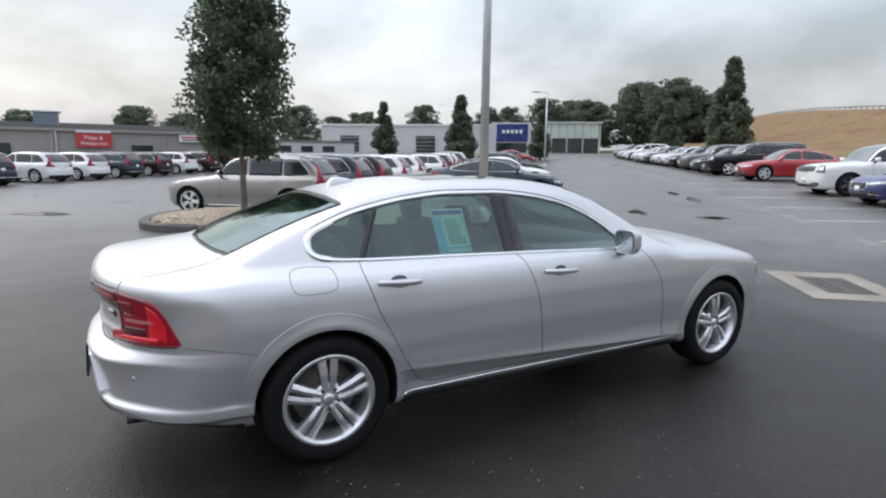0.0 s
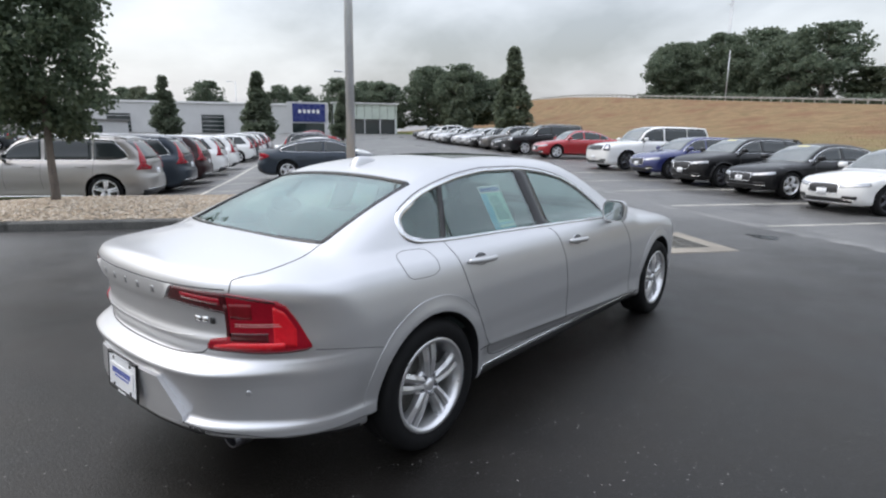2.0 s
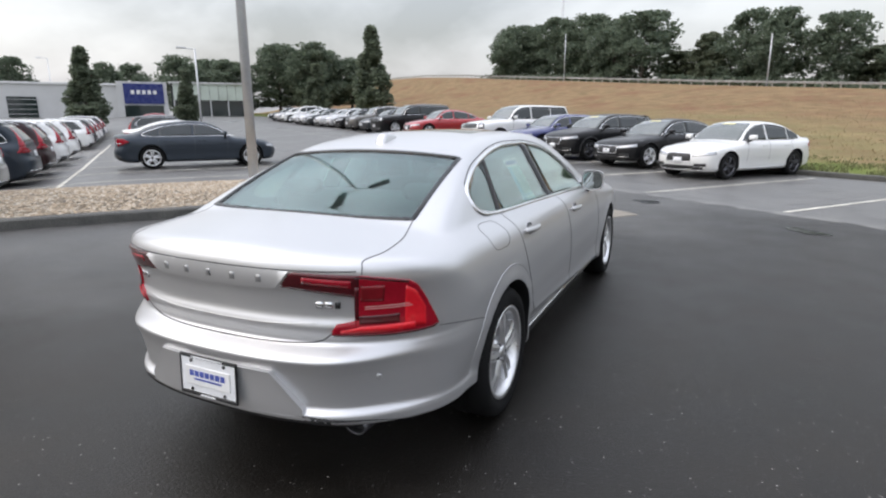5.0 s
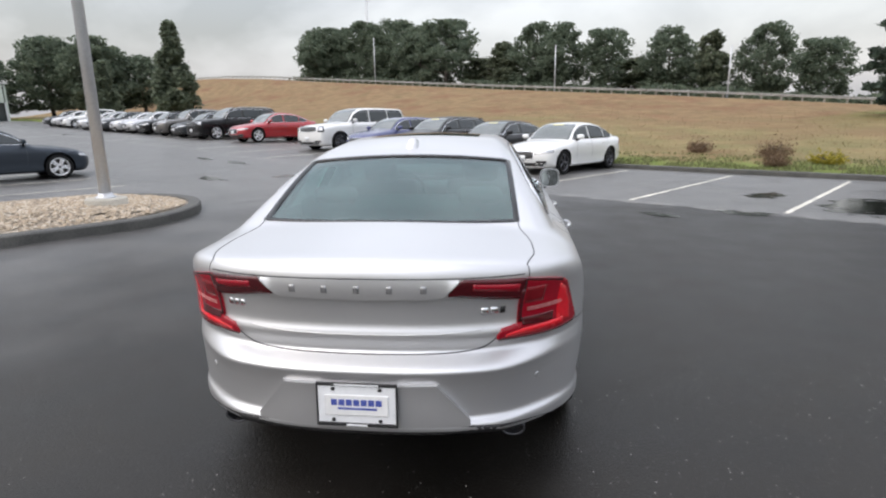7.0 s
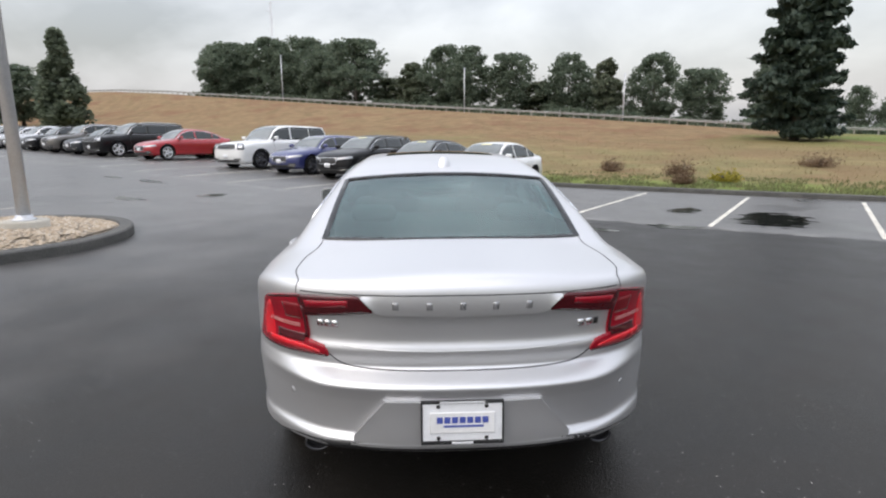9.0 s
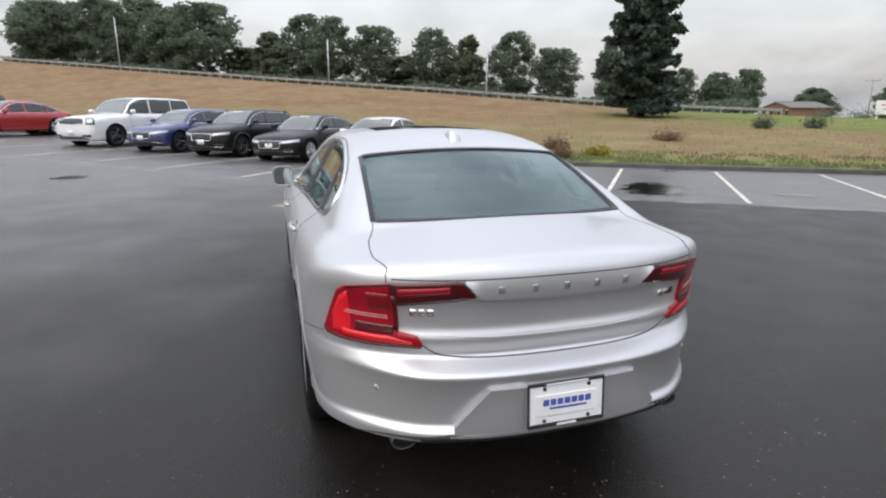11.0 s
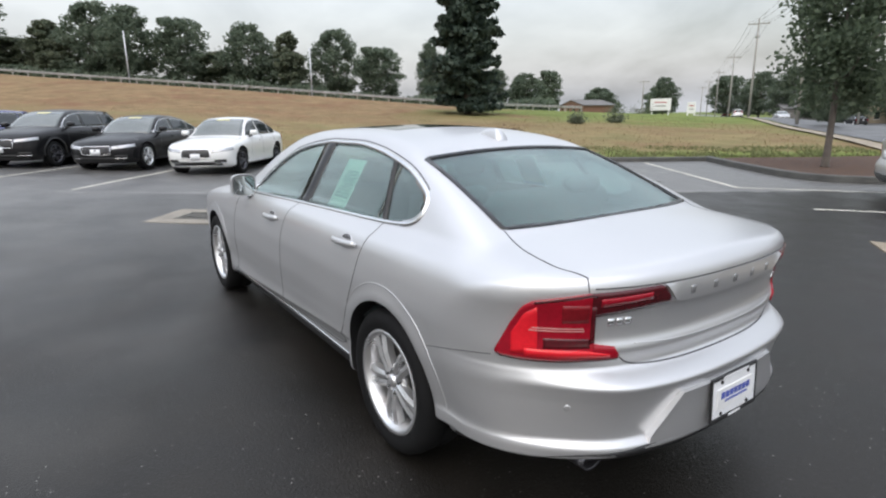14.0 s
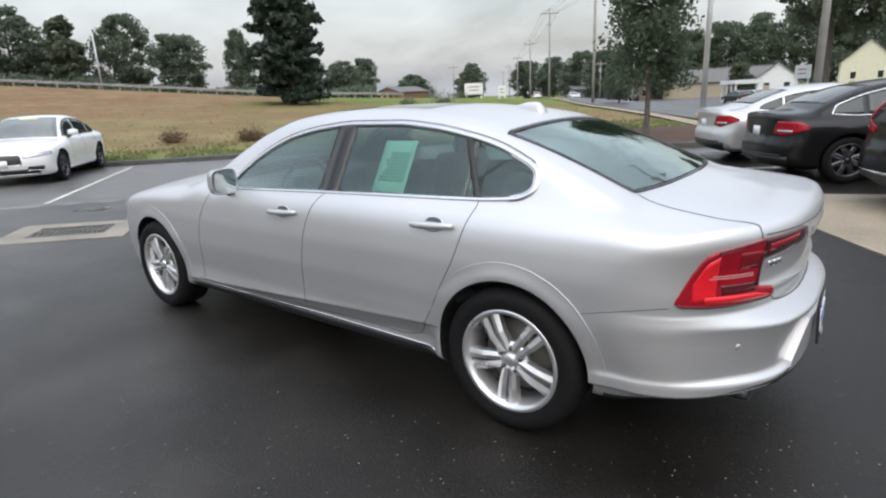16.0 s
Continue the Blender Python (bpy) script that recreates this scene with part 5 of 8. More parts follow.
for side in (1, -1):
    door_handle(0.265, 0.508, 0.926, 0.915, side)
    door_handle(1.345, 1.598, 0.896, 0.884, side)
    mirror_unit(hero, 2.015, side * 0.918, 1.038, side, M_SILVER, 0.86, 0.80)
    v, f = SK.strip(SK.from_side, [(2.09, 1.005), (2.16, 0.992), (2.24, 0.985)], 0.016, 0.004, 0.01, side)
    mesh_object("mirror_base_trim", v, f, M_BLACK, hero)


# tail lamps: a bracket of red round the trunk corner, with a bar inward
def tail_lamp(side):
    lamp = new("tail_lamp")
    lamp.parent = hero
    tagged(lamp, "bracket-shaped red tail lamp wrapping the corner")

    def plate(name, us, lo, hi, nv, mat, off, th=0.014):
        v, f = SK.panel(SK.from_tail, us, lo, hi, nv, off, th, side)
        mesh_object(name, v, f, mat, lamp)

    top_out = lambda u: float(np.interp(u, [44, 50, 55.5, 57.5, 60, 63.3], [0.944, 0.930, 0.914, 0.893, 0.83, 0.725]))
    low_out = lambda u: float(np.interp(u, [44, 50, 57, 62, 63.3], [0.700, 0.697, 0.698, 0.704, 0.716]))
    plate("lens", np.linspace(42.6, 63.3, 32), low_out, top_out, 16, M_RED_LENS, 0.008)
    plate("upper_bar", np.linspace(24.2, 43.6, 22), lambda u: float(np.interp(u, [24.2, 27.3, 43.6], [0.893, 0.888, 0.858])), lambda u: float(np.interp(u, [24.2, 27.3, 43.6], [0.903, 0.956, 0.945])), 7, M_DARK_LENS, 0.0084)
    plate("lower_bar", np.linspace(36.9, 43.2, 12), lambda u: float(np.interp(u, [36.9, 43.2], [0.704, 0.700])), lambda u: float(np.interp(u, [36.9, 38.0, 43.2], [0.722, 0.745, 0.760])), 6, M_RED_LENS, 0.007)
    # a dark rim, dark cores and bright guides within the lens
    plate("lens_rim", np.linspace(42.6, 55.0, 20), lambda u: float(top_out(u)) - 0.010, top_out, 2, M_DARK_LENS, 0.0086, 0.002)
    plate("lens_rim", np.linspace(37.2, 62.8, 30), lambda u: float(low_out(max(u, 42.6))), lambda u: float(low_out(max(u, 42.6))) + 0.009, 2, M_DARK_LENS, 0.0092, 0.002)
    plate("lens_rim", np.linspace(42.6, 43.6, 4), lambda u: 0.760, lambda u: 0.900, 6, M_DARK_LENS, 0.0088, 0.002)
    plate("dark_core", np.linspace(44.0, 49.5, 12), lambda u: 0.838, lambda u: 0.905, 5, M_RED_CORE, 0.0086, 0.002)
    plate("dark_core", np.linspace(43.6, 53.2, 16), lambda u: 0.744, lambda u: float(np.interp(u, [43.6, 53.2], [0.778, 0.783])), 5, M_DARK_LENS, 0.0086, 0.002)
    plate("guide_line", np.linspace(45, 56.2, 18), lambda u: 0.806 + 0.0003 * (u - 45), lambda u: 0.8095 + 0.0003 * (u - 45), 2, M_LAMP_LINE, 0.0094, 0.002)
    plate("guide_line", np.linspace(45, 55.6, 18), lambda u: 0.815 + 0.0003 * (u - 45), lambda u: 0.8185 + 0.0003 * (u - 45), 2, M_LAMP_LINE, 0.0094, 0.002)
    plate("light_guide", np.linspace(54.4, 59.8, 10), lambda u: 0.722, lambda u: float(np.interp(u, [54.4, 57, 59.8], [0.898, 0.872, 0.795])), 8, M_BRIGHT_LENS, 0.0086, 0.002)
    plate("light_guide", np.linspace(39, 57, 24), lambda u: 0.714, lambda u: float(np.interp(u, [39, 44, 57], [0.724, 0.738, 0.742])), 3, M_BRIGHT_LENS, 0.0088, 0.002)
    plate("light_guide", np.linspace(30, 41.8, 14), lambda u: float(np.interp(u, [30, 41.8], [0.914, 0.896])), lambda u: float(np.interp(u, [30, 41.8], [0.938, 0.926])), 3, M_RED_LENS, 0.0092, 0.002)


tail_lamp(1)
tail_lamp(-1)

# tail: raised nameplate band, small badge bars, plate, sensors, bumper inserts, exhausts
v, f = SK.panel(SK.from_tail, np.linspace(-26.5, 26.5, 34), lambda u: float(np.interp(abs(u), [0, 22.6, 26.5], [0.882, 0.888, 0.950])), lambda u: 0.957 - 0.002 * (abs(u) / 26), 6, (0.014, 0.002), 0.012)
sharpen(mesh_object("nameplate_band", v, f, M_SILVER, hero, "bright raised nameplate band"), 30)
v, f = SK.strip(SK.from_tail, [(u, 0.9605 - 0.0025 * (abs(u) / 44) ** 2) for u in np.linspace(-43, 43, 50)], 0.006, 0.001, 0.006)
mesh_object("lip_gap", v, f, M_GAP, hero)
for k, u in enumerate((-17.9, -9.0, 0.0, 9.0, 17.9)):
    v, f = SK.panel(SK.from_tail, np.linspace(u - 0.8, u + 0.8, 4), 0.909, 0.935, 4, (0.0122, 0.0076), 0.004)
    mesh_object("badge_mark", v, f, M_BADGE, hero, "small satin badge mark")
for u0, z in ((34.2, 0.820), (36.2, 0.820), (38.2, 0.820)):
    v, f = SK.panel(SK.from_tail, np.linspace(u0, u0 + 1.6, 4), z, z + 0.026, 3, 0.004, 0.003, 1)
    mesh_object("model_mark", v, f, M_CHROME, hero)
for u0, w in ((33.0, 1.9), (35.4, 1.9), (37.9, 1.3)):
    v, f = SK.panel(SK.from_tail, np.linspace(u0, u0 + w, 4), 0.808, 0.834, 3, 0.004, 0.003, -1)
    mesh_object("model_mark", v, f, M_CHROME if u0 < 37 else M_BLACK, hero)
v, f = SK.strip(SK.from_tail, dense([(-33, 0.748), (-20, 0.738), (0, 0.735), (20, 0.738), (33, 0.748)], 10), 0.006, 0.001, 0.006)
mesh_object("trunk_crease", v, f, M_SILVER, hero)
plate = new("number_plate")
plate.parent = hero
plate.matrix_basis = pose(-1.080, 0.005, 0.485, 0, 3, 0)
part("plate_face", boxed((0, 0, 0), (0.008, 0.300, 0.148), 0.002), M_PLATE, plate)
bm = bmesh.new()
for c, s in (((-0.002, 0, 0.079), (0.012, 0.312, 0.013)), ((-0.002, 0, -0.080), (0.012, 0.312, 0.015)), ((-0.002, 0.1525, 0), (0.012, 0.007, 0.15)), ((-0.002, -0.1525, 0), (0.012, 0.007, 0.15))):
    box(bm, c, s, 0.003)
part("plate_frame", bm, M_BLACK, plate)
part("inner_panel", boxed((-0.006, 0, -0.002), (0.006, 0.244, 0.082), 0.003), M_SIGN_WHITE, plate)
for k in range(7):
    part("print_bar", boxed((-0.0095, (k - 3) * 0.0285, 0.010), (0.002, 0.0225, 0.024)), M_PLATE_BLUE, plate)
part("print_bar", boxed((-0.0095, -0.004, -0.014), (0.002, 0.150, 0.008)), M_PLATE_BLUE, plate)
part("print_bar", boxed((-0.0088, 0, 0.079), (0.002, 0.17, 0.006)), M_PLATE, plate)
part("print_bar", boxed((-0.0088, 0, -0.080), (0.002, 0.08, 0.008)), M_PLATE, plate)
for sy in (-1, 1):
    for sz in (-1, 1):
        v, f = lathe([(0.0, -0.006), (0.007, -0.0055), (0.008, -0.002)], 10, "x")
        mesh_object("plate_screw", [(a[0] - 0.003, a[1] + sy * 0.09, a[2] + sz * 0.062) for a in v], [q[::-1] for q in f], M_BLACK, plate)
for side in (1, -1):
    for u, z in ((47.6, 0.534), (20.5, 0.552)):
        v, f = SK.panel(SK.from_tail, np.linspace(u - 0.75, u + 0.75, 6), lambda a, u=u, z=z: z - 0.012 * math.sqrt(max(0, 1 - ((a - u) / 0.76) ** 2)), lambda a, u=u, z=z: z + 0.012 * math.sqrt(max(0, 1 - ((a - u) / 0.76) ** 2)), 5, 0.0022, 0.003, side)
        mesh_object("parking_sensor", v, f, M_SILVER, hero)
    v, f = lathe([(0.034, 0.0), (0.040, -0.004), (0.041, 0.03), (0.041, 0.16), (0.034, 0.16), (0.032, 0.01), (0.034, 0.0)], 24, "x")
    mesh_object("exhaust_tip", [(a[0] - 0.905, a[1] * 1.25 + side * 0.580, a[2] * 0.85 + 0.318) for a in v], f, M_DARK_ALLOY, hero)
    # black disc closing the tip, in place of the shade within
    v, f = lathe([(0.0, 0.03), (0.034, 0.03)], 20, "x")
    mesh_object("bore_shade", [(a[0] - 0.905, a[1] * 1.25 + side * 0.580, a[2] * 0.85 + 0.318) for a in v], f, M_BLACK, hero)
SMOOTH = Skin({k: s for k, s in HERO.items() if k != "cove"})
v, f = SMOOTH.panel(SMOOTH.from_tail, np.concatenate([[-28.5], np.linspace(-20, 20, 30), [28.5]]), lambda u: 0.380, lambda u: float(np.interp(abs(u), [0, 20, 28.5], [0.560, 0.558, 0.408])), 8, 0.0005, 0.05)
sharpen(mesh_object("bumper_centre", v, f, M_SILVER, hero), 30)
v, f = SK.panel(SK.from_tail, np.linspace(-79, 79, 80), lambda u: 0.205, lambda u: 0.388 - 0.028 * float(smooth01((abs(u) - 20) / 30)) - 0.088 * float(smooth01((abs(u) - 42) / 36)), 6, 0.004, 0.02)
mesh_object("rear_skirt", v, f, M_BLACK, hero, "black lower bumper skirt")

# roof: aerial fin, glass roof panel
xs = np.linspace(0, 1, 12)
verts, faces = [], []
for i, t in enumerate(xs):
    x = 0.270 + 0.200 * t
    h = 0.060 * max(0.04, 1 - t ** 2.0) * (0.8 if i == 0 else 1.0)
    w = 0.036 * (1 - 0.60 * t ** 1.5) * (0.85 if i == 0 else 1.0)
    base = float(SK.hit(*SK.from_above(np.array([x]), np.array([0.0])))[0][2]) - 0.005
    for a in np.linspace(0, math.pi, 9):
        verts.append((x + 0.022 * math.sin(a) * (1 - t), w * math.copysign(abs(math.cos(a)) ** 0.6, math.cos(a)) * (1 - 0.35 * math.sin(a)), base + h * math.sin(a) ** 0.55))
for i in range(11):
    for j in range(8):
        faces.append((i * 9 + j, i * 9 + j + 1, (i + 1) * 9 + j + 1, (i + 1) * 9 + j))
faces += [tuple(range(9))[::-1], tuple(range(99, 108))]
mesh_object("roof_fin", verts, faces, M_SILVER, hero, "silver shark-fin aerial")
tagged(top_pane("glass_roof", lambda y: 0.78 + 0 * y, lambda y: 1.72 - 0.05 * (y / 0.4) ** 2, 0.36, 0.36, M_TINT, 0.0012), "dark glass roof panel")

# wheels
for side in (1, -1):
    for x in (0.0, HERO["wb"]):
        wheel(hero, x, side * 0.785, side, HERO["rw"], 0.238, 0.235, M_ALLOY, turn=radians(90 if side < 0 else 131))


# cabin: seats, wheel, dashboard, papers
def seat(x, y, w, rear=False):
    s = new("seat")
    s.parent = hero
    s.matrix_basis = pose(x, y, 0)
    part("cushion", boxed((0.0, 0, 0.60), (0.50, w, 0.17), 0.05), M_SEAT, s, smooth=True)
    part("backrest", boxed((-0.28, 0, 0.85), (0.16, w, 0.56), 0.06, Euler((0, radians(-14), 0)).to_matrix().to_4x4()), M_SEAT, s, smooth=True)
    for hy in ((0,) if not rear else (-0.40, 0.40)):
        part("headrest", boxed((-0.38, hy, 1.185 if not rear else 1.13), (0.10, 0.25, 0.16 if not rear else 0.10), 0.045, Euler((0, radians(-14), 0)).to_matrix().to_4x4()), M_SEAT, s, smooth=True)
    return s


for y in (0.36, -0.36):
    seat(1.42, y, 0.5)
seat(0.45, 0, 1.25, True)
part("dashboard", boxed((2.28, 0, 0.90), (0.42, 1.36, 0.16), 0.05), M_CABIN, hero, smooth=True)
ang = np.linspace(0, 2 * math.pi, 28, endpoint=False)
ring = [(1.92 - 0.06 * math.sin(a), 0.36 + 0.185 * math.cos(a), 0.94 + 0.175 * math.sin(a)) for a in ang]
v, f = tube(ring + [ring[0]], 0.016, 8, False)
sw = mesh_object("steering_wheel", v, f, M_BLACK, hero)
v, f = tube([(1.94, 0.36, 0.94), (2.15, 0.36, 0.90)], [0.06, 0.04], 10)
mesh_object("steering_column", v, f, M_BLACK, sw)


def window_paper(x0, x1, z0, z1, side, teal):
    """A printed sheet inside a rear door window."""
    s = new("window_paper")
    s.parent = hero
    tagged(s, "pale green printed window sheet" if not teal else "teal and white printed price sheet")

    def slab(name, a, b, c, d, mat, off):
        us = np.linspace(a, b, 5)
        v, f = SK.panel(SK.from_side, us, c, d, 6, off, 0.001, side)
        mesh_object(name, v, f, mat, s)

    slab("sheet", x0, x1, z0, z1, M_GREEN_PAPER, -0.012)
    h, w = z1 - z0, x1 - x0
    if teal:
        slab("header", x0, x1, z1 - 0.16 * h, z1 + 0.001, M_SIGN_WHITE, -0.0112)
        slab("teal_band", x0, x0 + 0.28 * w, z0, z1 - 0.17 * h, M_TEAL_PAPER, -0.0112)
        slab("teal_band", x0, x1, z0, z0 + 0.14 * h, M_TEAL_PAPER, -0.0110)
        slab("print_bar", x0 + 0.05 * w, x1 - 0.05 * w, z1 - 0.13 * h, z1 - 0.03 * h, M_PLATE_BLUE, -0.0104)
    rng = np.random.default_rng(5)
    for i in range(9):
        z = z0 + h * (0.2 + 0.065 * i)
        slab("print_bar", x0 + (0.36 if teal else 0.1) * w, x0 + w * rng.uniform(0.7, 0.93), z, z + 0.012, M_PRINT, -0.0104)


window_paper(0.70, 0.918, 1.030, 1.272, -1, True)
window_paper(0.672, 0.888, 1.032, 1.278, 1, False)

# nose
for side in (1, -1):
    v, f = SK.panel(SK.from_nose, np.linspace(42, 66, 20), lambda u: 0.64 + 0.002 * (u - 42), lambda u: 0.72 + 0.0022 * (u - 42), 6, 0.005, 0.01, side)
    mesh_object("headlamp", v, f, M_HEADLAMP, hero, "clear swept headlamp")
v, f = SK.panel(SK.from_nose, np.linspace(-30, 30, 26), 0.36, 0.66, 8, 0.004, 0.01)
mesh_object("grille", v, f, M_BLACK, hero)


# ---- parked cars ----
def car_spec(kind, length, wb, width, height, rear, rw=0.34, belt=None, hood=None, clear=0.20, boxy=False):
    """Surfaces of a parked car from its main sizes; rear: overhang behind the rear axle."""
    x0, x1, w, H = -rear, length - rear, width / 2, height
    zb = belt or (0.63 * H if kind != "suv" else 0.615 * H)
    hd = hood or {"sedan": 0.612, "hatch": 0.625, "suv": 0.60}[kind] * H
    L = length

    def at(t):
        return x0 + t * L

    bonnet = [(at(0.715), hd + 0.085), (at(0.75), hd + 0.058), (at(0.80), hd + 0.036), (at(0.86), hd - 0.004), (at(0.91), hd - 0.050), (at(0.95), hd - 0.110), (at(0.985), hd - 0.215), (at(1.1), hd - 0.55)]
    if kind == "sedan":
        top = [(at(-0.1), zb + 0.06), (at(0.0), zb + 0.09), (at(0.025), zb + 0.112), (at(0.11), zb + 0.140), (at(0.15), 0.785 * H), (at(0.21), 0.865 * H), (at(0.29), 0.945 * H), (at(0.38), 0.988 * H), (at(0.46), H), (at(0.54), 0.98 * H), (at(0.62), 0.885 * H)] + bonnet
        tail = [(0, x0 + 0.35), (0.2, x0 + 0.25), (0.3, x0 + 0.06), (0.4, x0 + 0.01), (0.55, x0), (0.63, x0 + 0.03), (0.7, x0 + 0.06), (0.85, x0 + 0.06), (zb + 0.1, x0 + 0.03), (2.0, x0 + 0.3)]
    elif kind == "hatch":
        top = [(at(-0.1), 0.86 * H), (at(0.0), 0.905 * H), (at(0.06), 0.94 * H), (at(0.15), 0.97 * H), (at(0.28), 0.995 * H), (at(0.42), H), (at(0.53), 0.975 * H), (at(0.615), 0.885 * H)] + bonnet
        tail = [(0, x0 + 0.3), (0.2, x0 + 0.2), (0.3, x0 + 0.04), (0.45, x0), (0.6, x0 + 0.01), (0.7, x0 + 0.04), (zb, x0 + 0.08), (0.8 * H, x0 + 0.24), (0.93 * H, x0 + 0.42), (2.2, x0 + 0.8)]
    elif boxy:
        top = [(at(-0.1), 0.95 * H), (at(0.0), 0.965 * H), (at(0.08), 0.98 * H), (at(0.25), 0.997 * H), (at(0.42), H), (at(0.54), 0.98 * H), (at(0.62), 0.895 * H), (at(0.70), hd + 0.10), (at(0.74), hd + 0.06), (at(0.86), hd + 0.01), (at(0.94), hd - 0.05),
               (at(0.985), hd - 0.18), (at(1.1), hd - 0.6)]
        tail = [(0, x0 + 0.3), (0.25, x0 + 0.2), (0.35, x0 + 0.04), (0.5, x0), (0.68, x0 + 0.01), (0.76, x0 + 0.05), (zb, x0 + 0.06), (0.80 * H, x0 + 0.16), (0.955 * H, x0 + 0.27), (2.4, x0 + 0.55)]
    else:
        top = [(at(-0.1), 0.865 * H), (at(0.0), 0.905 * H), (at(0.06), 0.938 * H), (at(0.14), 0.965 * H), (at(0.27), 0.99 * H), (at(0.40), H), (at(0.50), 0.983 * H), (at(0.58), 0.905 * H), (at(0.655), hd + 0.155)] + bonnet[1:]
        tail = [(0, x0 + 0.3), (0.25, x0 + 0.2), (0.35, x0 + 0.04), (0.5, x0), (0.68, x0 + 0.01), (0.76, x0 + 0.05), (zb, x0 + 0.08), (0.80 * H, x0 + 0.28), (0.93 * H, x0 + 0.48), (2.4, x0 + 0.9)]
    if boxy:
        nose = [(0, x1 - 0.25), (clear, x1 - 0.12), (0.35, x1 - 0.04), (0.5, x1), (0.62, x1 - 0.004), (hd - 0.30, x1 - 0.015), (hd - 0.12, x1 - 0.035), (hd - 0.03, x1 - 0.09), (hd + 0.02, x1 - 0.35), (hd + 0.08, x1 - 0.9), (2.2, x1 - 1.9)]
    elif kind == "suv":
        nose = [(0, x1 - 0.3), (clear, x1 - 0.16), (0.35, x1 - 0.05), (0.5, x1), (0.62, x1 - 0.008), (hd - 0.22, x1 - 0.03), (hd - 0.10, x1 - 0.09), (hd, x1 - 0.25), (hd + 0.08, x1 - 0.7), (2.2, x1 - 1.9)]
    else:
        nose = [(0, x1 - 0.3), (clear, x1 - 0.14), (0.35, x1 - 0.03), (0.48, x1), (0.58, x1 - 0.008), (hd - 0.22, x1 - 0.045), (hd - 0.13, x1 - 0.13), (hd - 0.04, x1 - 0.32), (hd + 0.06, x1 - 0.8), (2.2, x1 - 2.0)]
    side = [(0, 0.80 * w), (clear, 0.90 * w), (clear + 0.09, 0.965 * w), (0.42, 0.965 * w), (0.6, 0.995 * w), (0.75, w), (zb - 0.10, 0.985 * w), (zb - 0.02, 0.945 * w), (zb + 0.03, 0.88 * w), (zb + 0.07, 0.845 * w),
            (H - 0.06, (0.66 if kind != "suv" else 0.72) * w), (H + 0.1, 0.55 * w), (2.6, 0.4 * w)]
    plan = [(x0 - 0.5, 0.92), (x0 + 0.2, 0.965), (x0 + 1.0, 1.0), (x1 - 1.6, 1.0), (x1 - 0.5, 0.965), (x1 + 0.3, 0.92)]
    return dict(kind=kind, boxy=boxy, wb=wb, rw=rw, arch=rw + 0.045, flare=0.014, zb=clear, zc=0.62 * zb + 0.2, ax_tail=x0 + 0.75, ax_nose=x1 - 0.75, crown=0.09, k_top=0.10, k_end=0.09,
                tail_w=w, tail_a=0.42 if kind != "sedan" else 0.6, tail_m=3.0, nose_w=w, nose_a=0.40 if boxy else 0.62, nose_m=3.2 if boxy else 2.7, side=side, top=top, tail=tail, nose=nose, plan=plan,
                belt=zb, H=H, x0=x0, x1=x1, w=w, hood=hd)


PROTO = {}


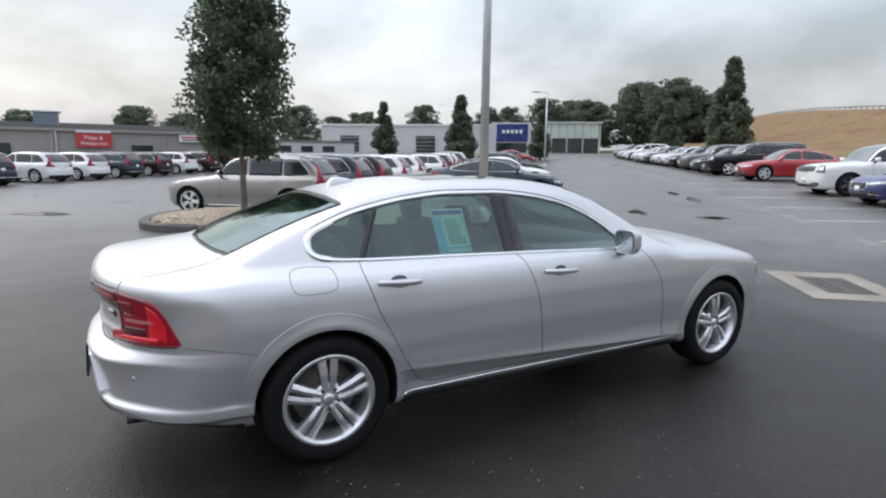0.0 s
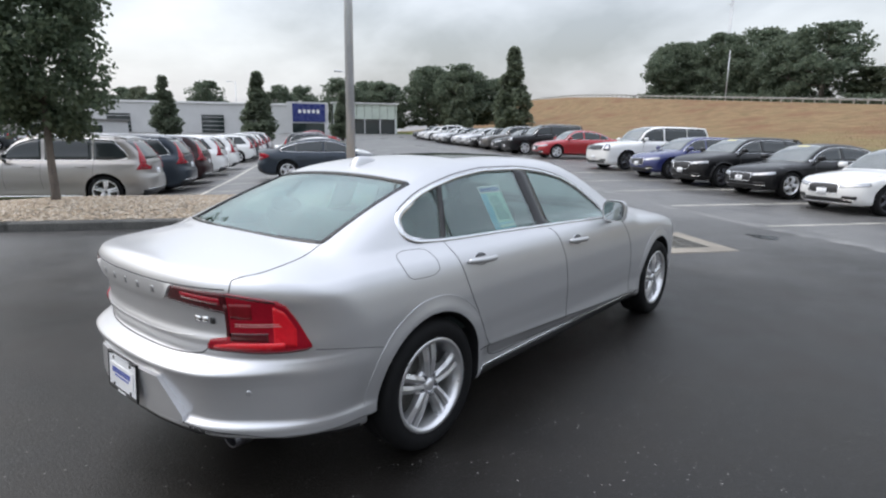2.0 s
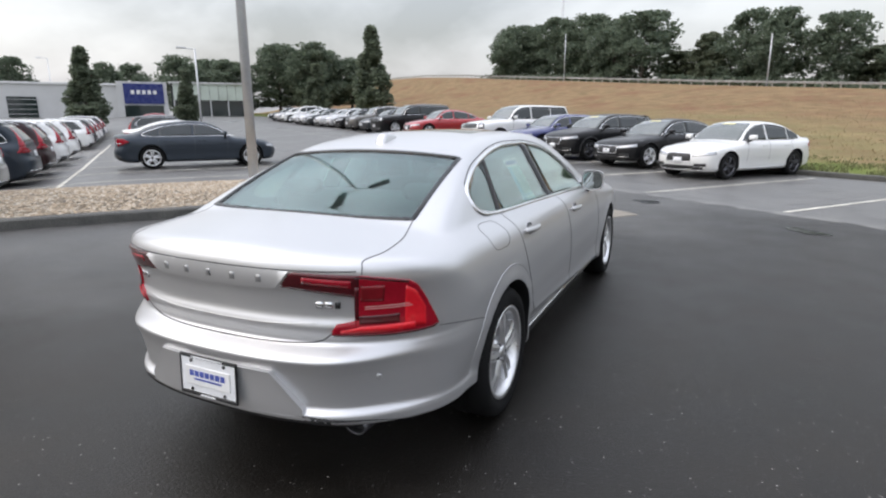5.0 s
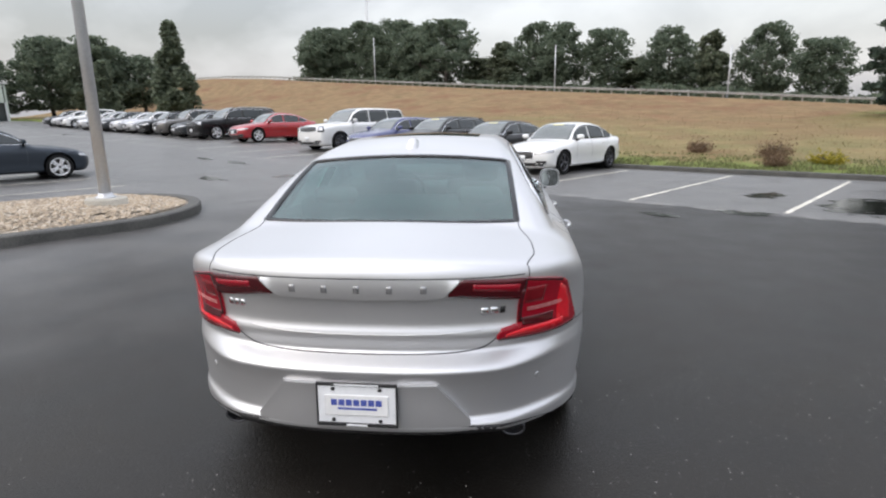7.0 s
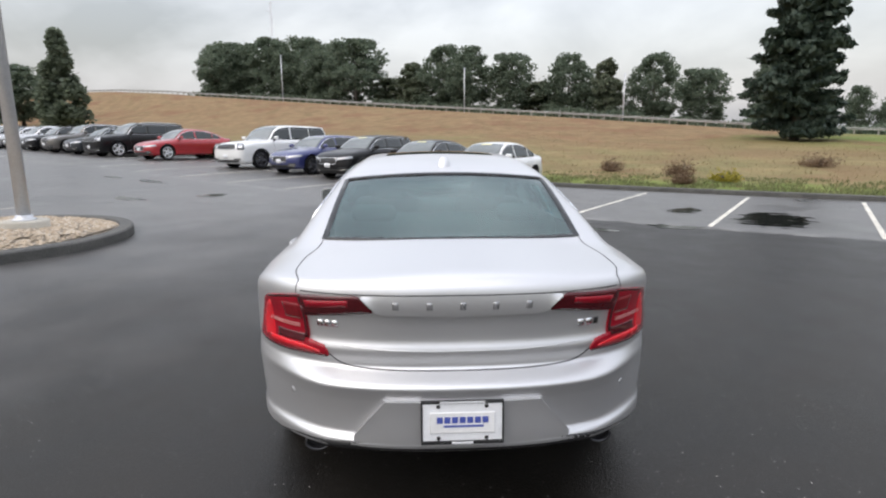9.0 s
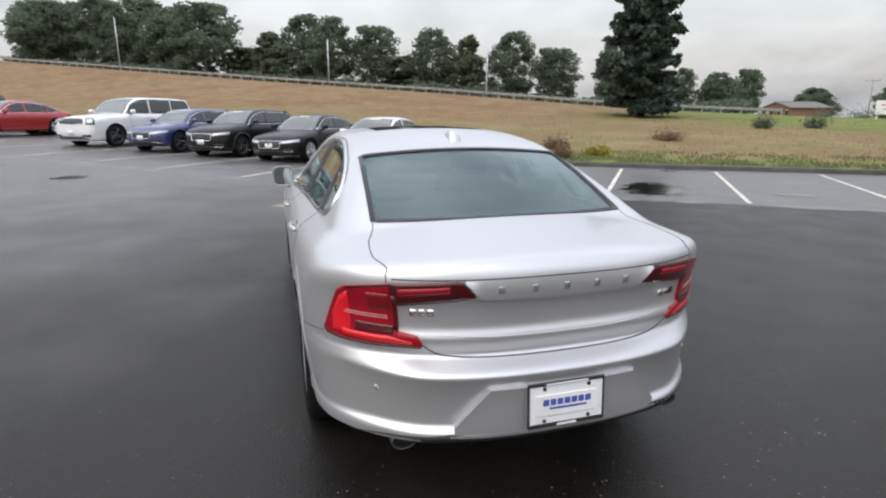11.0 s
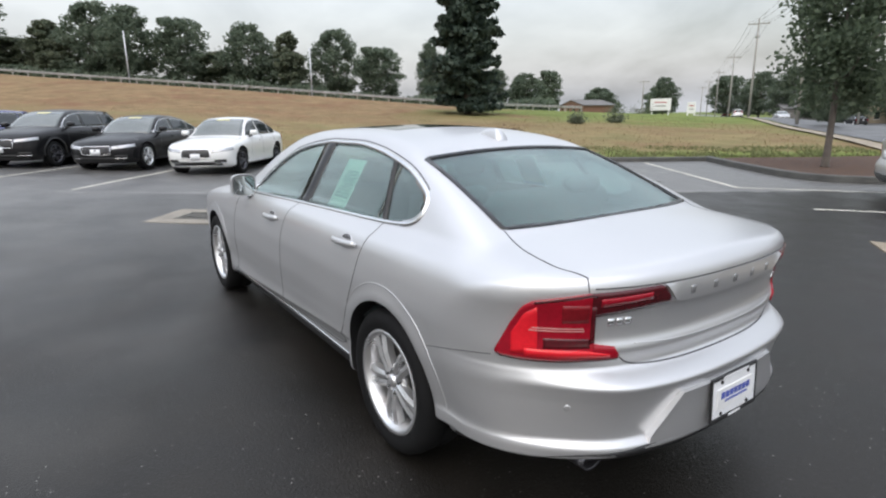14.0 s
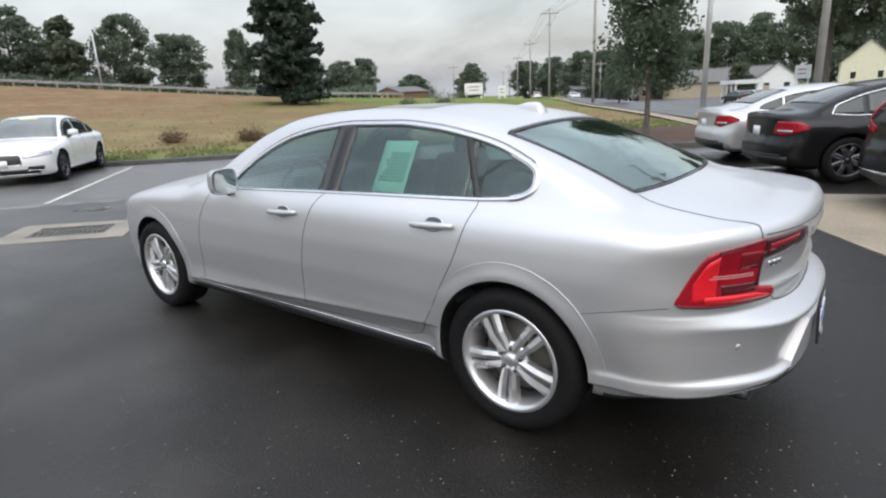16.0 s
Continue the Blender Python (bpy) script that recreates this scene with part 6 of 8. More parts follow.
def parked(key, p, q, heading, label, category="car", spec=None, paint="white", lamp="bar", rim=None, spoke=5, twin=False, price=False, cladding=False, rails=False, grille="bars", z=None, group="parked cars", res=1.0):
    """A parked car at the plan place of its rear axle. The first of a key is built, the next are copies."""
    x, y = xy(p, q)
    m = pose(x, y, float(lot_z(p, q)) if z is None else z, 0, 0, heading)
    if key in PROTO:
        ob = copy_thing(PROTO[key], m)
        return tagged(ob, label, category, group)
    s = car_spec(*spec[0], **spec[1])
    sk = Skin(s)
    ob = thing("parked_car", m, label, category, group)
    PROTO[key] = ob
    pm = M_PAINT[paint]
    v, f = sk.body(int(72 * res), int(18 * res), int(60 * res))
    b = solid("body", v, f, pm)
    cut = [arch_cutter(ax, s["rw"] + 0.01, s["arch"], sd, 0.5, M_BLACK) for sd in (1, -1) for ax in (0.0, s["wb"])]
    carve(b, cut)
    sharpen(b, 40)
    b.parent = ob
    H, zb, x0, x1, w = s["H"], s["belt"], s["x0"], s["x1"], s["w"]
    # side glass between the belt and the roof's edge
    xr = {"sedan": x0 + 0.165 * (x1 - x0), "hatch": x0 + 0.40, "suv": x0 + (0.30 if s["boxy"] else 0.46)}[s["kind"]]
    back = 0.045 if s["kind"] == "suv" and not s["boxy"] else 0.0
    xf = x0 + (0.69 - back) * (x1 - x0)
    lo = lambda u: zb + 0.055 + (0.05 * max(0, 1 - (u - xr) / 0.5) ** 2 if s["kind"] != "sedan" else 0.03 * max(0, 1 - (u - xr) / 0.4) ** 2)
    top_z = lambda u: float(sk.top(u)) - 0.115
    hi = lambda u: max(lo(u) + 0.004, min(top_z(u), zb + 0.055 + 1.05 * max(0.0, u - xr) ** 0.8 + 0.06) if s["kind"] == "sedan" else min(top_z(u), zb + 0.13 + (3.0 if s["boxy"] else 1.1) * max(0.0, u - xr)))
    b_x, c_x = x0 + 0.465 * (x1 - x0), x0 + (0.265 if s["kind"] == "sedan" else 0.255) * (x1 - x0)
    panes = [(xr, c_x - 0.02), (c_x + 0.02, b_x - 0.035), (b_x + 0.035, xf)]
    for sd in (1, -1):
        for a, e in panes:
            us = np.linspace(a, e, 14)
            v, f = sk.panel(sk.from_side, us, lo, hi, 6, 0.004, 0.012, sd)
            mesh_object("side_window", v, f, M_TINT, ob)
        us = np.concatenate([np.linspace(xr, xf, 40)])
        line = [(u, lo(u) - 0.012) for u in us] + [(u, hi(u) + 0.012) for u in us[::-1][1:-1]]
        v, f = sk.strip(sk.from_side, line, 0.02, 0.006, 0.015, sd, True)
        mesh_object("window_surround", v, f, M_CHROME if grille != "sport" else M_GLOSS_BLACK, ob)
        for gx in (c_x - 0.05, b_x, xf - 0.12):
            v, f = sk.strip(sk.from_side, [(gx + 0.03 * math.sin(t * 3), zb + 0.04 - t * (zb - 0.38)) for t in np.linspace(0, 1, 14)], 0.009, 0.001, 0.008, sd)
            mesh_object("door_gap", v, f, M_GAP, ob)
        for hx in (c_x + 0.10, b_x + 0.14):
            v, f = sk.strip(sk.from_side, [(hx + t * 0.22, zb - 0.095) for t in np.linspace(0, 1, 6)], 0.026, 0.022, 0.03, sd)
            mesh_object("door_handle", v, f, pm, ob)
        mirror_unit(ob, xf - 0.16, sd * (w + 0.045), zb + 0.12, sd, pm)
        if cladding:
            for cx in (0, s["wb"]):
                a = np.linspace(math.radians(-8), math.radians(188), 30)
                v, f = sk.strip(sk.from_side, [(cx + (s["arch"] + 0.02) * math.cos(t), s["rw"] + 0.01 + (s["arch"] + 0.02) * math.sin(t)) for t in a], 0.055, 0.012, 0.03, sd)
                mesh_object("arch_cladding", v, f, M_BLACK, ob)
        v, f = sk.strip(sk.from_side, [(u, s["zb"] + 0.075) for u in np.linspace(s["arch"] + 0.05, s["wb"] - s["arch"] - 0.05, 16)], 0.035 if not cladding else 0.07, 0.008, 0.03, sd)
        mesh_object("sill_trim", v, f, M_CHROME if rails else M_BLACK if cladding else pm, ob)
        if rails:
            pts = [(u, sd * 0.66 * w, float(sk.top(u)) - 0.09 * (0.66 * w) ** 2 - 0.01 + 0.045 * min(1, 8 * min(t, 1 - t))) for t, u in ((t, x0 + 0.4 + t * (0.5 * (x1 - x0) - 0.2)) for t in np.linspace(0, 1, 14))]
            v, f = tube(pts, 0.016, 8)
            mesh_object("roof_rail", v, f, M_GALV, ob)
        # head lamps
        hz = s["hood"] - (0.20 if s["kind"] == "suv" else 0.27)
        if s["boxy"]:
            v, f = sk.panel(sk.from_nose, np.linspace(45, 60, 10), s["hood"] - 0.33, s["hood"] - 0.10, 6, 0.010, 0.03, sd)
            mesh_object("lamp_surround", v, f, M_GLOSS_BLACK, ob)
            v, f = sk.panel(sk.from_nose, np.linspace(47, 58, 10), s["hood"] - 0.30, s["hood"] - 0.13, 5, 0.014, 0.01, sd)
        else:
            v, f = sk.panel(sk.from_nose, np.linspace(30, 66, 18), lambda u: hz - 0.045 + 0.0016 * (u - 30), lambda u: hz + 0.030 + 0.0016 * (u - 30), 6, 0.006, 0.02, sd)
        mesh_object("headlamp", v, f, M_HEADLAMP, ob)
        v, f = sk.panel(sk.from_nose, np.linspace(34, 52, 12), lambda u: 0.33, lambda u: 0.42, 4, 0.004, 0.02, sd)
        mesh_object("fog_lamp_recess", v, f, M_BLACK, ob)
        # tail lamps
        if lamp == "tall":
            vs = np.linspace(zb - 0.02, 0.88 * H, 12)
            v, f = sk.panel(lambda u, vv: sk.from_tail(vv, u), vs, lambda z: float(np.interp(z, [zb, 0.88 * H], [46.5, 48])), lambda z: float(np.interp(z, [zb, 0.88 * H], [58, 53.5])), 5, 0.010, 0.02, sd)
            mesh_object("tail_lamp", v, f, M_RED_LENS, ob)
            vs = np.linspace(zb - 0.16, zb - 0.02, 8)
            v, f = sk.panel(lambda u, vv: sk.from_tail(vv, u), vs, lambda z: float(np.interp(z, [zb - 0.16, zb - 0.1, zb - 0.06, zb - 0.02], [36, 34, 44, 48.5])), lambda z: float(np.interp(z, [zb - 0.16, zb - 0.02], [63, 58])), 8, 0.010, 0.02, sd)
            mesh_object("tail_lamp", v, f, M_RED_LENS, ob)
            v, f = sk.panel(sk.from_tail, np.linspace(46, 58, 8), lambda u: zb - 0.125, lambda u: zb - 0.105, 2, 0.013, 0.01, sd)
            mesh_object("lamp_core", v, f, M_DARK_LENS, ob)
        else:
            v, f = sk.panel(sk.from_tail, np.linspace(40, 71, 20), lambda u: float(np.interp(u, [40, 50, 71], [zb - 0.20, zb - 0.24, zb - 0.13])), lambda u: float(np.interp(u, [40, 44, 62, 71], [zb - 0.14, zb - 0.015, zb - 0.02, zb - 0.09])), 7, 0.008, 0.02, sd)
            mesh_object("tail_lamp", v, f, M_RED_LENS, ob)
            v, f = sk.panel(sk.from_tail, np.linspace(44, 58, 10), lambda u: zb - 0.175, lambda u: zb - 0.145, 3, 0.011, 0.01, sd)
            mesh_object("lamp_core", v, f, M_HEADLAMP, ob)
            v, f = sk.strip(sk.from_above, dense([(x0 + 0.14 * (x1 - x0), 0.70 * w), (x0 + 0.09 * (x1 - x0), 0.76 * w), (x0 + 0.30, 0.74 * w)], 6), 0.008, 0.001, 0.006, sd)
            mesh_object("trunk_gap", v, f, M_GAP, ob)
        for ax in (0.0, s["wb"]):
            wheel(ob, ax, sd * (w - 0.13), sd, s["rw"], s["rw"] - 0.10, 0.225, M_DARK_ALLOY if rim == "dark" else M_ALLOY, spoke, twin, False, turn=0.4 + ax)
    # screens
    def pane(name, xa, xb, wa, wb_, mat, dz=0.004):
        T, S = np.meshgrid(np.linspace(0, 1, 12), np.linspace(-1, 1, 14), indexing="ij")
        Y = S * (wa + (wb_ - wa) * T)
        X = xa + (xb - xa) * T - 0.10 * (Y / w) ** 2 * (1 if xb > x0 + 2 else -1)
        P = sk.hit(*sk.from_above(X, Y))
        N = sk.normal(P)
        A, B = (P + N * dz).reshape(-1, 3), (P + N * (dz - 0.012)).reshape(-1, 3)
        k, nv = A.shape[0], 14
        faces = []
        for i in range(11):
            for j in range(13):
                c = i * nv + j
                faces += [(c + 1, c + nv + 1, c + nv, c), (k + c, k + c + nv, k + c + nv + 1, k + c + 1)]
        rim_i = [i * nv for i in range(12)] + [11 * nv + j for j in range(1, nv)] + [i * nv + nv - 1 for i in range(10, -1, -1)] + list(range(nv - 2, 0, -1))
        faces += [(rim_i[i], rim_i[(i + 1) % len(rim_i)], k + rim_i[(i + 1) % len(rim_i)], k + rim_i[i]) for i in range(len(rim_i))]
        return mesh_object(name, np.concatenate([A, B]), faces, mat, ob)

    pane("windscreen", x0 + (0.565 - back) * (x1 - x0), x0 + (0.715 - back * 0.7) * (x1 - x0), 0.60 * w, 0.76 * w, M_SHIELD)
    if s["kind"] == "sedan":
        pane("rear_screen", x0 + 0.145 * (x1 - x0), x0 + 0.285 * (x1 - x0), 0.66 * w, 0.57 * w, M_TINT)
    else:
        v, f = sk.panel(sk.from_back, np.linspace(-0.70 * w, 0.70 * w, 16), lambda u: zb + 0.08, lambda u: 0.915 * H - 0.03 * (u / w) ** 2, 7, 0.006, 0.02)
        mesh_object("rear_screen", v, f, M_TINT, ob)
        v, f = sk.panel(sk.from_back, np.linspace(-0.72 * w, 0.72 * w, 14), lambda u: 0.935 * H - 0.03 * (u / w) ** 2, lambda u: 0.958 * H - 0.03 * (u / w) ** 2, 3, 0.018, 0.04)
        mesh_object("roof_spoiler", v, f, pm, ob)
    if price:
        pane("price_band", x0 + 0.572 * (x1 - x0), x0 + 0.588 * (x1 - x0), 0.20 * w, 0.20 * w, M_YELLOW_PAINT, 0.008)
    # nose and tail furniture
    g0, g1 = (s["hood"] - (0.32 if s["boxy"] else 0.44), s["hood"] - (0.12 if s["boxy"] else 0.16)) if s["kind"] == "suv" else (s["hood"] - 0.45, s["hood"] - 0.24)
    gw = 40 if s["boxy"] else 27
    v, f = sk.panel(sk.from_nose, np.linspace(-gw, gw, 24), lambda u: g0 + 0.0008 * abs(u), lambda u: g1 - 0.0005 * abs(u), 8, 0.004, 0.03)
    gr = mesh_object("grille", v, f, M_BLACK, ob)
    v, f = sk.strip(sk.from_nose, [(u, g0) for u in np.linspace(-gw, gw, 16)] + [(gw + 1, (g0 + g1) / 2)] + [(u, g1) for u in np.linspace(gw, -gw, 16)] + [(-gw - 1, (g0 + g1) / 2)], 0.018, 0.010, 0.02, 1, True)
    mesh_object("grille_frame", v, f, M_CHROME, gr)
    if grille == "bars":
        for i in range(5):
            zz = g0 + (g1 - g0) * (i + 1) / 6
            v, f = sk.strip(sk.from_nose, [(u, zz) for u in np.linspace(-26, 26, 12)], 0.010, 0.008, 0.01)
            mesh_object("grille_slat", v, f, M_DARK_ALLOY, gr)
    if grille == "twin":
        v, f = sk.strip(sk.from_nose, [(0, g0), (0, (g0 + g1) / 2), (0, g1)], 0.05, 0.011, 0.02)
        mesh_object("grille_bridge", v, f, pm, gr)
    v, f = sk.panel(sk.from_nose, np.linspace(-3.4, 3.4, 9), lambda u: (g0 + g1) / 2 - 0.038 * math.sqrt(max(0.0, 1 - (u / 3.45) ** 2)), lambda u: (g0 + g1) / 2 + 0.038 * math.sqrt(max(0.0, 1 - (u / 3.45) ** 2)), 5, 0.014, 0.02)
    mesh_object("grille_badge", v, f, M_DARK_ALLOY, gr)
    for sd in (1, -1):
        v, f = sk.strip(sk.from_above, dense([(x0 + 0.715 * (x1 - x0), 0.80 * w), (x0 + 0.80 * (x1 - x0), 0.80 * w), (x0 + 0.90 * (x1 - x0), 0.74 * w), (x1 - 0.30, 0.60 * w)], 7), 0.007, 0.001, 0.006, sd)
        mesh_object("bonnet_gap", v, f, M_GAP, ob)
        v, f = sk.strip(sk.from_nose, [(u, 0.335) for u in np.linspace(33, 53, 10)], 0.012, 0.010, 0.02, sd)
        mesh_object("fog_lamp_trim", v, f, M_CHROME, ob)
    v, f = sk.strip(sk.from_nose, [(u, s["zb"] + 0.05) for u in np.linspace(-50, 50, 24)], 0.022, 0.012, 0.02)
    mesh_object("front_lip", v, f, M_CHROME if paint in ("white", "beige") else M_BLACK, ob)
    v, f = sk.panel(sk.from_nose, np.linspace(-48, 48, 24), lambda u: s["zb"] + 0.06, lambda u: s["zb"] + 0.16, 4, 0.004, 0.03)
    mesh_object("lower_intake", v, f, M_BLACK, ob)
    for way, nm, zz in ((sk.from_nose, "front_plate", 0.42), (sk.from_tail, "rear_plate", zb - 0.25 if s["kind"] == "sedan" else 0.74)):
        v, f = sk.panel(way, np.linspace(-9.5, 9.5, 6), lambda u: zz, lambda u: zz + 0.145, 3, 0.016, 0.03)
        mesh_object(nm, v, f, M_PLATE, ob)
    v, f = sk.panel(sk.from_tail, np.linspace(-56, 56, 30), lambda u: s["zb"] + 0.02, lambda u: 0.40, 4, 0.006, 0.03)
    mesh_object("rear_skirt", v, f, M_BLACK, ob)
    v, f = sk.strip(sk.from_tail, [(u, 0.42) for u in np.linspace(-50, 50, 24)], 0.03, 0.012, 0.02)
    mesh_object("skirt_trim", v, f, M_CHROME if s["kind"] == "suv" else M_BLACK, ob)
    return ob


NOSE_OUT = 143.13   # noses towards the aisle
SEDAN = (("sedan", 4.63, 2.776, 1.865, 1.484, 1.0), {})
SEDAN_NEW = (("sedan", 4.76, 2.872, 1.85, 1.437, 1.02), dict(belt=0.93))
WAGON = (("hatch", 4.76, 2.872, 1.85, 1.44, 1.05), dict(belt=0.95))
HATCH = (("hatch", 4.26, 2.63, 1.80, 1.46, 0.78), {})
XOVER = (("hatch", 4.36, 2.67, 1.82, 1.53, 0.80), dict(belt=0.99, hood=0.985))
SUV = (("suv", 4.69, 2.865, 1.90, 1.66, 0.96), dict(rw=0.365))
BIG_SUV = (("suv", 5.0, 2.90, 1.99, 1.76, 1.12), dict(rw=0.375, belt=1.10, hood=1.09, boxy=True))
SALOON_RED = (("sedan", 4.58, 2.70, 1.795, 1.45, 0.98), {})


def row_right(key, p, wb, label, **kw):
    return parked(key, p, 12.2 + wb, NOSE_OUT, label, **kw)


row_right("white_sedan", 7.3, 2.776, "white saloon with dark wheels and a price band", spec=SEDAN, paint="white", rim="dark", price=True, grille="sport", res=1.3)
row_right("black_saloon_new", 9.9, 2.872, "black saloon with a chrome-edged grille beside a white one", spec=SEDAN_NEW, paint="black", price=True, res=1.3, twin=True)
row_right("black_xover", 12.45, 2.67, "black compact crossover with a twin grille", spec=XOVER, paint="black", price=True, grille="twin", rim="dark", twin=True, cladding=True, res=1.3)
row_right("blue_hatch", 15.0, 2.63, "deep blue hatchback among parked cars", spec=HATCH, paint="blue", rim="dark", res=1.2)
row_right("white_suv", 18.0, 2.90, "large boxy white off-roader with dark wheels", category="suv", spec=BIG_SUV, paint="white", rim="dark", twin=True, grille="sport", res=1.3)
row_right("red_sedan", 24.6, 2.70, "bright red saloon with silver wheels", spec=SALOON_RED, paint="red", res=1.2)
row_right("black_suv", 29.2, 2.90, "large black off-roader with roof rails", category="suv", spec=BIG_SUV, paint="black", rails=True)
row_right("grey_sedan", 31.9, 2.776, "dark grey saloon in a long row", spec=SEDAN, paint="grey")
row_right("bronze_suv", 34.7, 2.865, "bronze grey off-roader in a long row", category="suv", spec=SUV, paint="bronze")
row_right("black_sedan", 37.5, 2.776, "black saloon in a long row", spec=SEDAN, paint="black")
row_right("silver_sedan", 40.2, 2.776, "silver saloon in a long row", spec=SEDAN, paint="silver")
row_right("silver_wagon", 43.0, 2.872, "silver estate car in a long row", spec=WAGON, paint="silver")
row_right("grey_sedan", 45.8, 2.776, "dark grey saloon in a long row")
row_right("silver_sedan", 48.5, 2.776, "silver saloon in a long row")
row_right("silver_wagon", 51.3, 2.872, "silver estate car in a long row")
row_right("white_suv_small", 55.8, 2.865, "white off-roader at the end of a row", category="suv", spec=SUV, paint="white", lamp="tall")
row_right("silver_sedan", 59.0, 2.776, "silver saloon in a long row")
row_right("grey_sedan", 62.0, 2.776, "dark grey saloon in a long row")

# the block with tails outward
TAILS = [("beige_suv", "beige", "pebble grey off-roader with a roof rail"), ("slate_suv", "slate", "dark slate blue off-roader with red lamps"), ("maroon_suv", "maroon", "dark maroon off-roader with red lamps"),
         ("white_suv_small", "white", "white off-roader with tall red tail lamps"), ("white_suv_small", "white", "white off-roader with tall red tail lamps"),
         ("white_suv_small", "white", "white off-roader with tall red tail lamps"), ("grey_suv", "grey", "dark grey off-roader with roof rails"), ("white_suv_small", "white", "white off-roader with tall red tail lamps"),
         ("white_suv_small", "white", "white off-roader with tall red tail lamps"), ("slate_suv", "slate", "dark slate blue off-roader with red lamps"), ("white_suv_small", "white", "white off-roader with tall red tail lamps")]
for i, (key, paint, label) in enumerate(TAILS):
    parked(key, (11.65, 14.6, 17.5, 21.3, 25.1, 33.4, 36.2, 39.0, 41.8, 44.6, 47.4)[i], -4.6 if i == 0 else -4.4, NOSE_OUT, label, "suv", SUV, paint, "tall", None, 5, True, rails=True, res=1.3 if i < 2 else 1.0)
parked("slate_saloon", 17.1, -0.85, -36.87, "dark slate saloon nose out to the aisle", "car", SEDAN_NEW, "slate", rim=None, spoke=5, twin=True, res=1.3)
parked("white_saloon_new", 25.2, -0.85, -36.87, "white saloon behind a dark one", "car", SEDAN_NEW, "white", twin=True)
parked("grey_suv", 34.0, -0.9, -36.87, "dark grey off-roader with roof rails", "suv")
parked("black_sedan", 43.0, -0.9, -36.87, "black saloon among parked cars")
parked("red_sedan", 55.0, -0.9, -36.87, "bright red saloon with silver wheels")

# the row along the shopping parade, tails outward
FAR = [("slate_suv", 18.3, "dark slate blue off-roader with red lamps"), ("white_suv_small", 21.9, "white off-roader with tall red tail lamps"), ("white_suv_small", 24.8, "white off-roader with tall red tail lamps"), ("slate_suv", 28.0, "dark slate blue off-roader with red lamps"),
       ("maroon_suv", 31.2, "dark maroon off-roader with red lamps"), ("white_suv_small", 34.4, "white off-roader with tall red tail lamps"), ("maroon_suv", 37.6, "dark maroon off-roader with red lamps"), ("slate_suv", 40.8, "dark slate blue off-roader with red lamps"),
       ("white_suv_small", 44.0, "white off-roader with tall red tail lamps"), ("grey_suv", 47.2, "dark grey off-roader with roof rails"), ("white_suv_small", 50.4, "white off-roader with tall red tail lamps"), ("slate_suv", 15.0, "dark slate blue off-roader with red lamps")]
for key, p, label in FAR:
    parked(key, p + 2.6, -24.6, NOSE_OUT, label, "suv")

# behind: three tails by the mulch bed
TAIL_OUT = -151.0
for key, paint, spec, label, x, y, kw in (
        ("silver_rear", "silver", SEDAN_NEW, "silver saloon parked tail outward by a mulch bed", 0.81, -10.36, {}),
        ("black_rear", "black", SEDAN, "black saloon parked tail outward", -0.50, -8.00, dict(rim="dark", spoke=8, res=1.3)),
        ("black_rear_suv", "black", SUV, "black off-roader parked tail outward", -2.20, -5.63, dict(lamp="tall", twin=True))):
    p, q = pq(x, y)
    parked(key, p, q, TAIL_OUT, label, "car" if "suv" not in key else "suv", spec, paint, **kw)


# ---- trees and plants ----
def leaf_cards(centres, sizes, seed, stretch=1.5):
    """Many small pointed leaves: four corners each, tilted at random."""
    rng = np.random.default_rng(seed)
    n = len(centres)
    a = rng.normal(size=(n, 3))
    a /= np.linalg.norm(a, axis=1, keepdims=True)
    b = np.cross(a, rng.normal(size=(n, 3)))
    b /= np.linalg.norm(b, axis=1, keepdims=True)
    s = np.asarray(sizes)[:, None]
    v = np.stack([centres - a * s * stretch / 2, centres + b * s / 2, centres + a * s * stretch / 2, centres - b * s / 2], 1).reshape(-1, 3)
    f = np.arange(4 * n).reshape(-1, 4)
    return v, f


def quad_mesh(name, v, f, mat, parent):
    me = bpy.data.meshes.new(name)
    n = len(f)
    me.vertices.add(len(v))
    me.vertices.foreach_set("co", np.asarray(v, np.float32).ravel())
    me.loops.add(4 * n)
    me.loops.foreach_set("vertex_index", np.asarray(f, np.int32).ravel())
    me.polygons.add(n)
    me.polygons.foreach_set("loop_start", np.arange(0, 4 * n, 4, dtype=np.int32))
    me.update(calc_edges=True)
    me.materials.append(mat)
    ob = new(name, me)
    ob.parent = parent
    return ob


def limb_set(rng, base, height, spread, count, r0, start=0.25, rise=0.6):
    """Branches that leave the trunk and bend up."""
    out = []
    for i in range(count):
        t = start + (1 - start) * (i + rng.uniform(0, 0.8)) / count
        a = i * 2.4 + rng.uniform(-0.4, 0.4)
        L = spread * (1 - 0.55 * t) * rng.uniform(0.75, 1.1)
        z = base + (height - base) * t
        pts = [(0, 0, z * 0.98)]
        for k in (0.35, 0.7, 1.0):
            pts.append((math.cos(a) * L * k + rng.uniform(-0.06, 0.06) * L, math.sin(a) * L * k + rng.uniform(-0.06, 0.06) * L, z * 0.98 + rise * L * k ** 1.3))
        out.append((pts, [r0 * (1 - t * 0.6) * q for q in (0.5, 0.35, 0.2, 0.08)]))
    return out


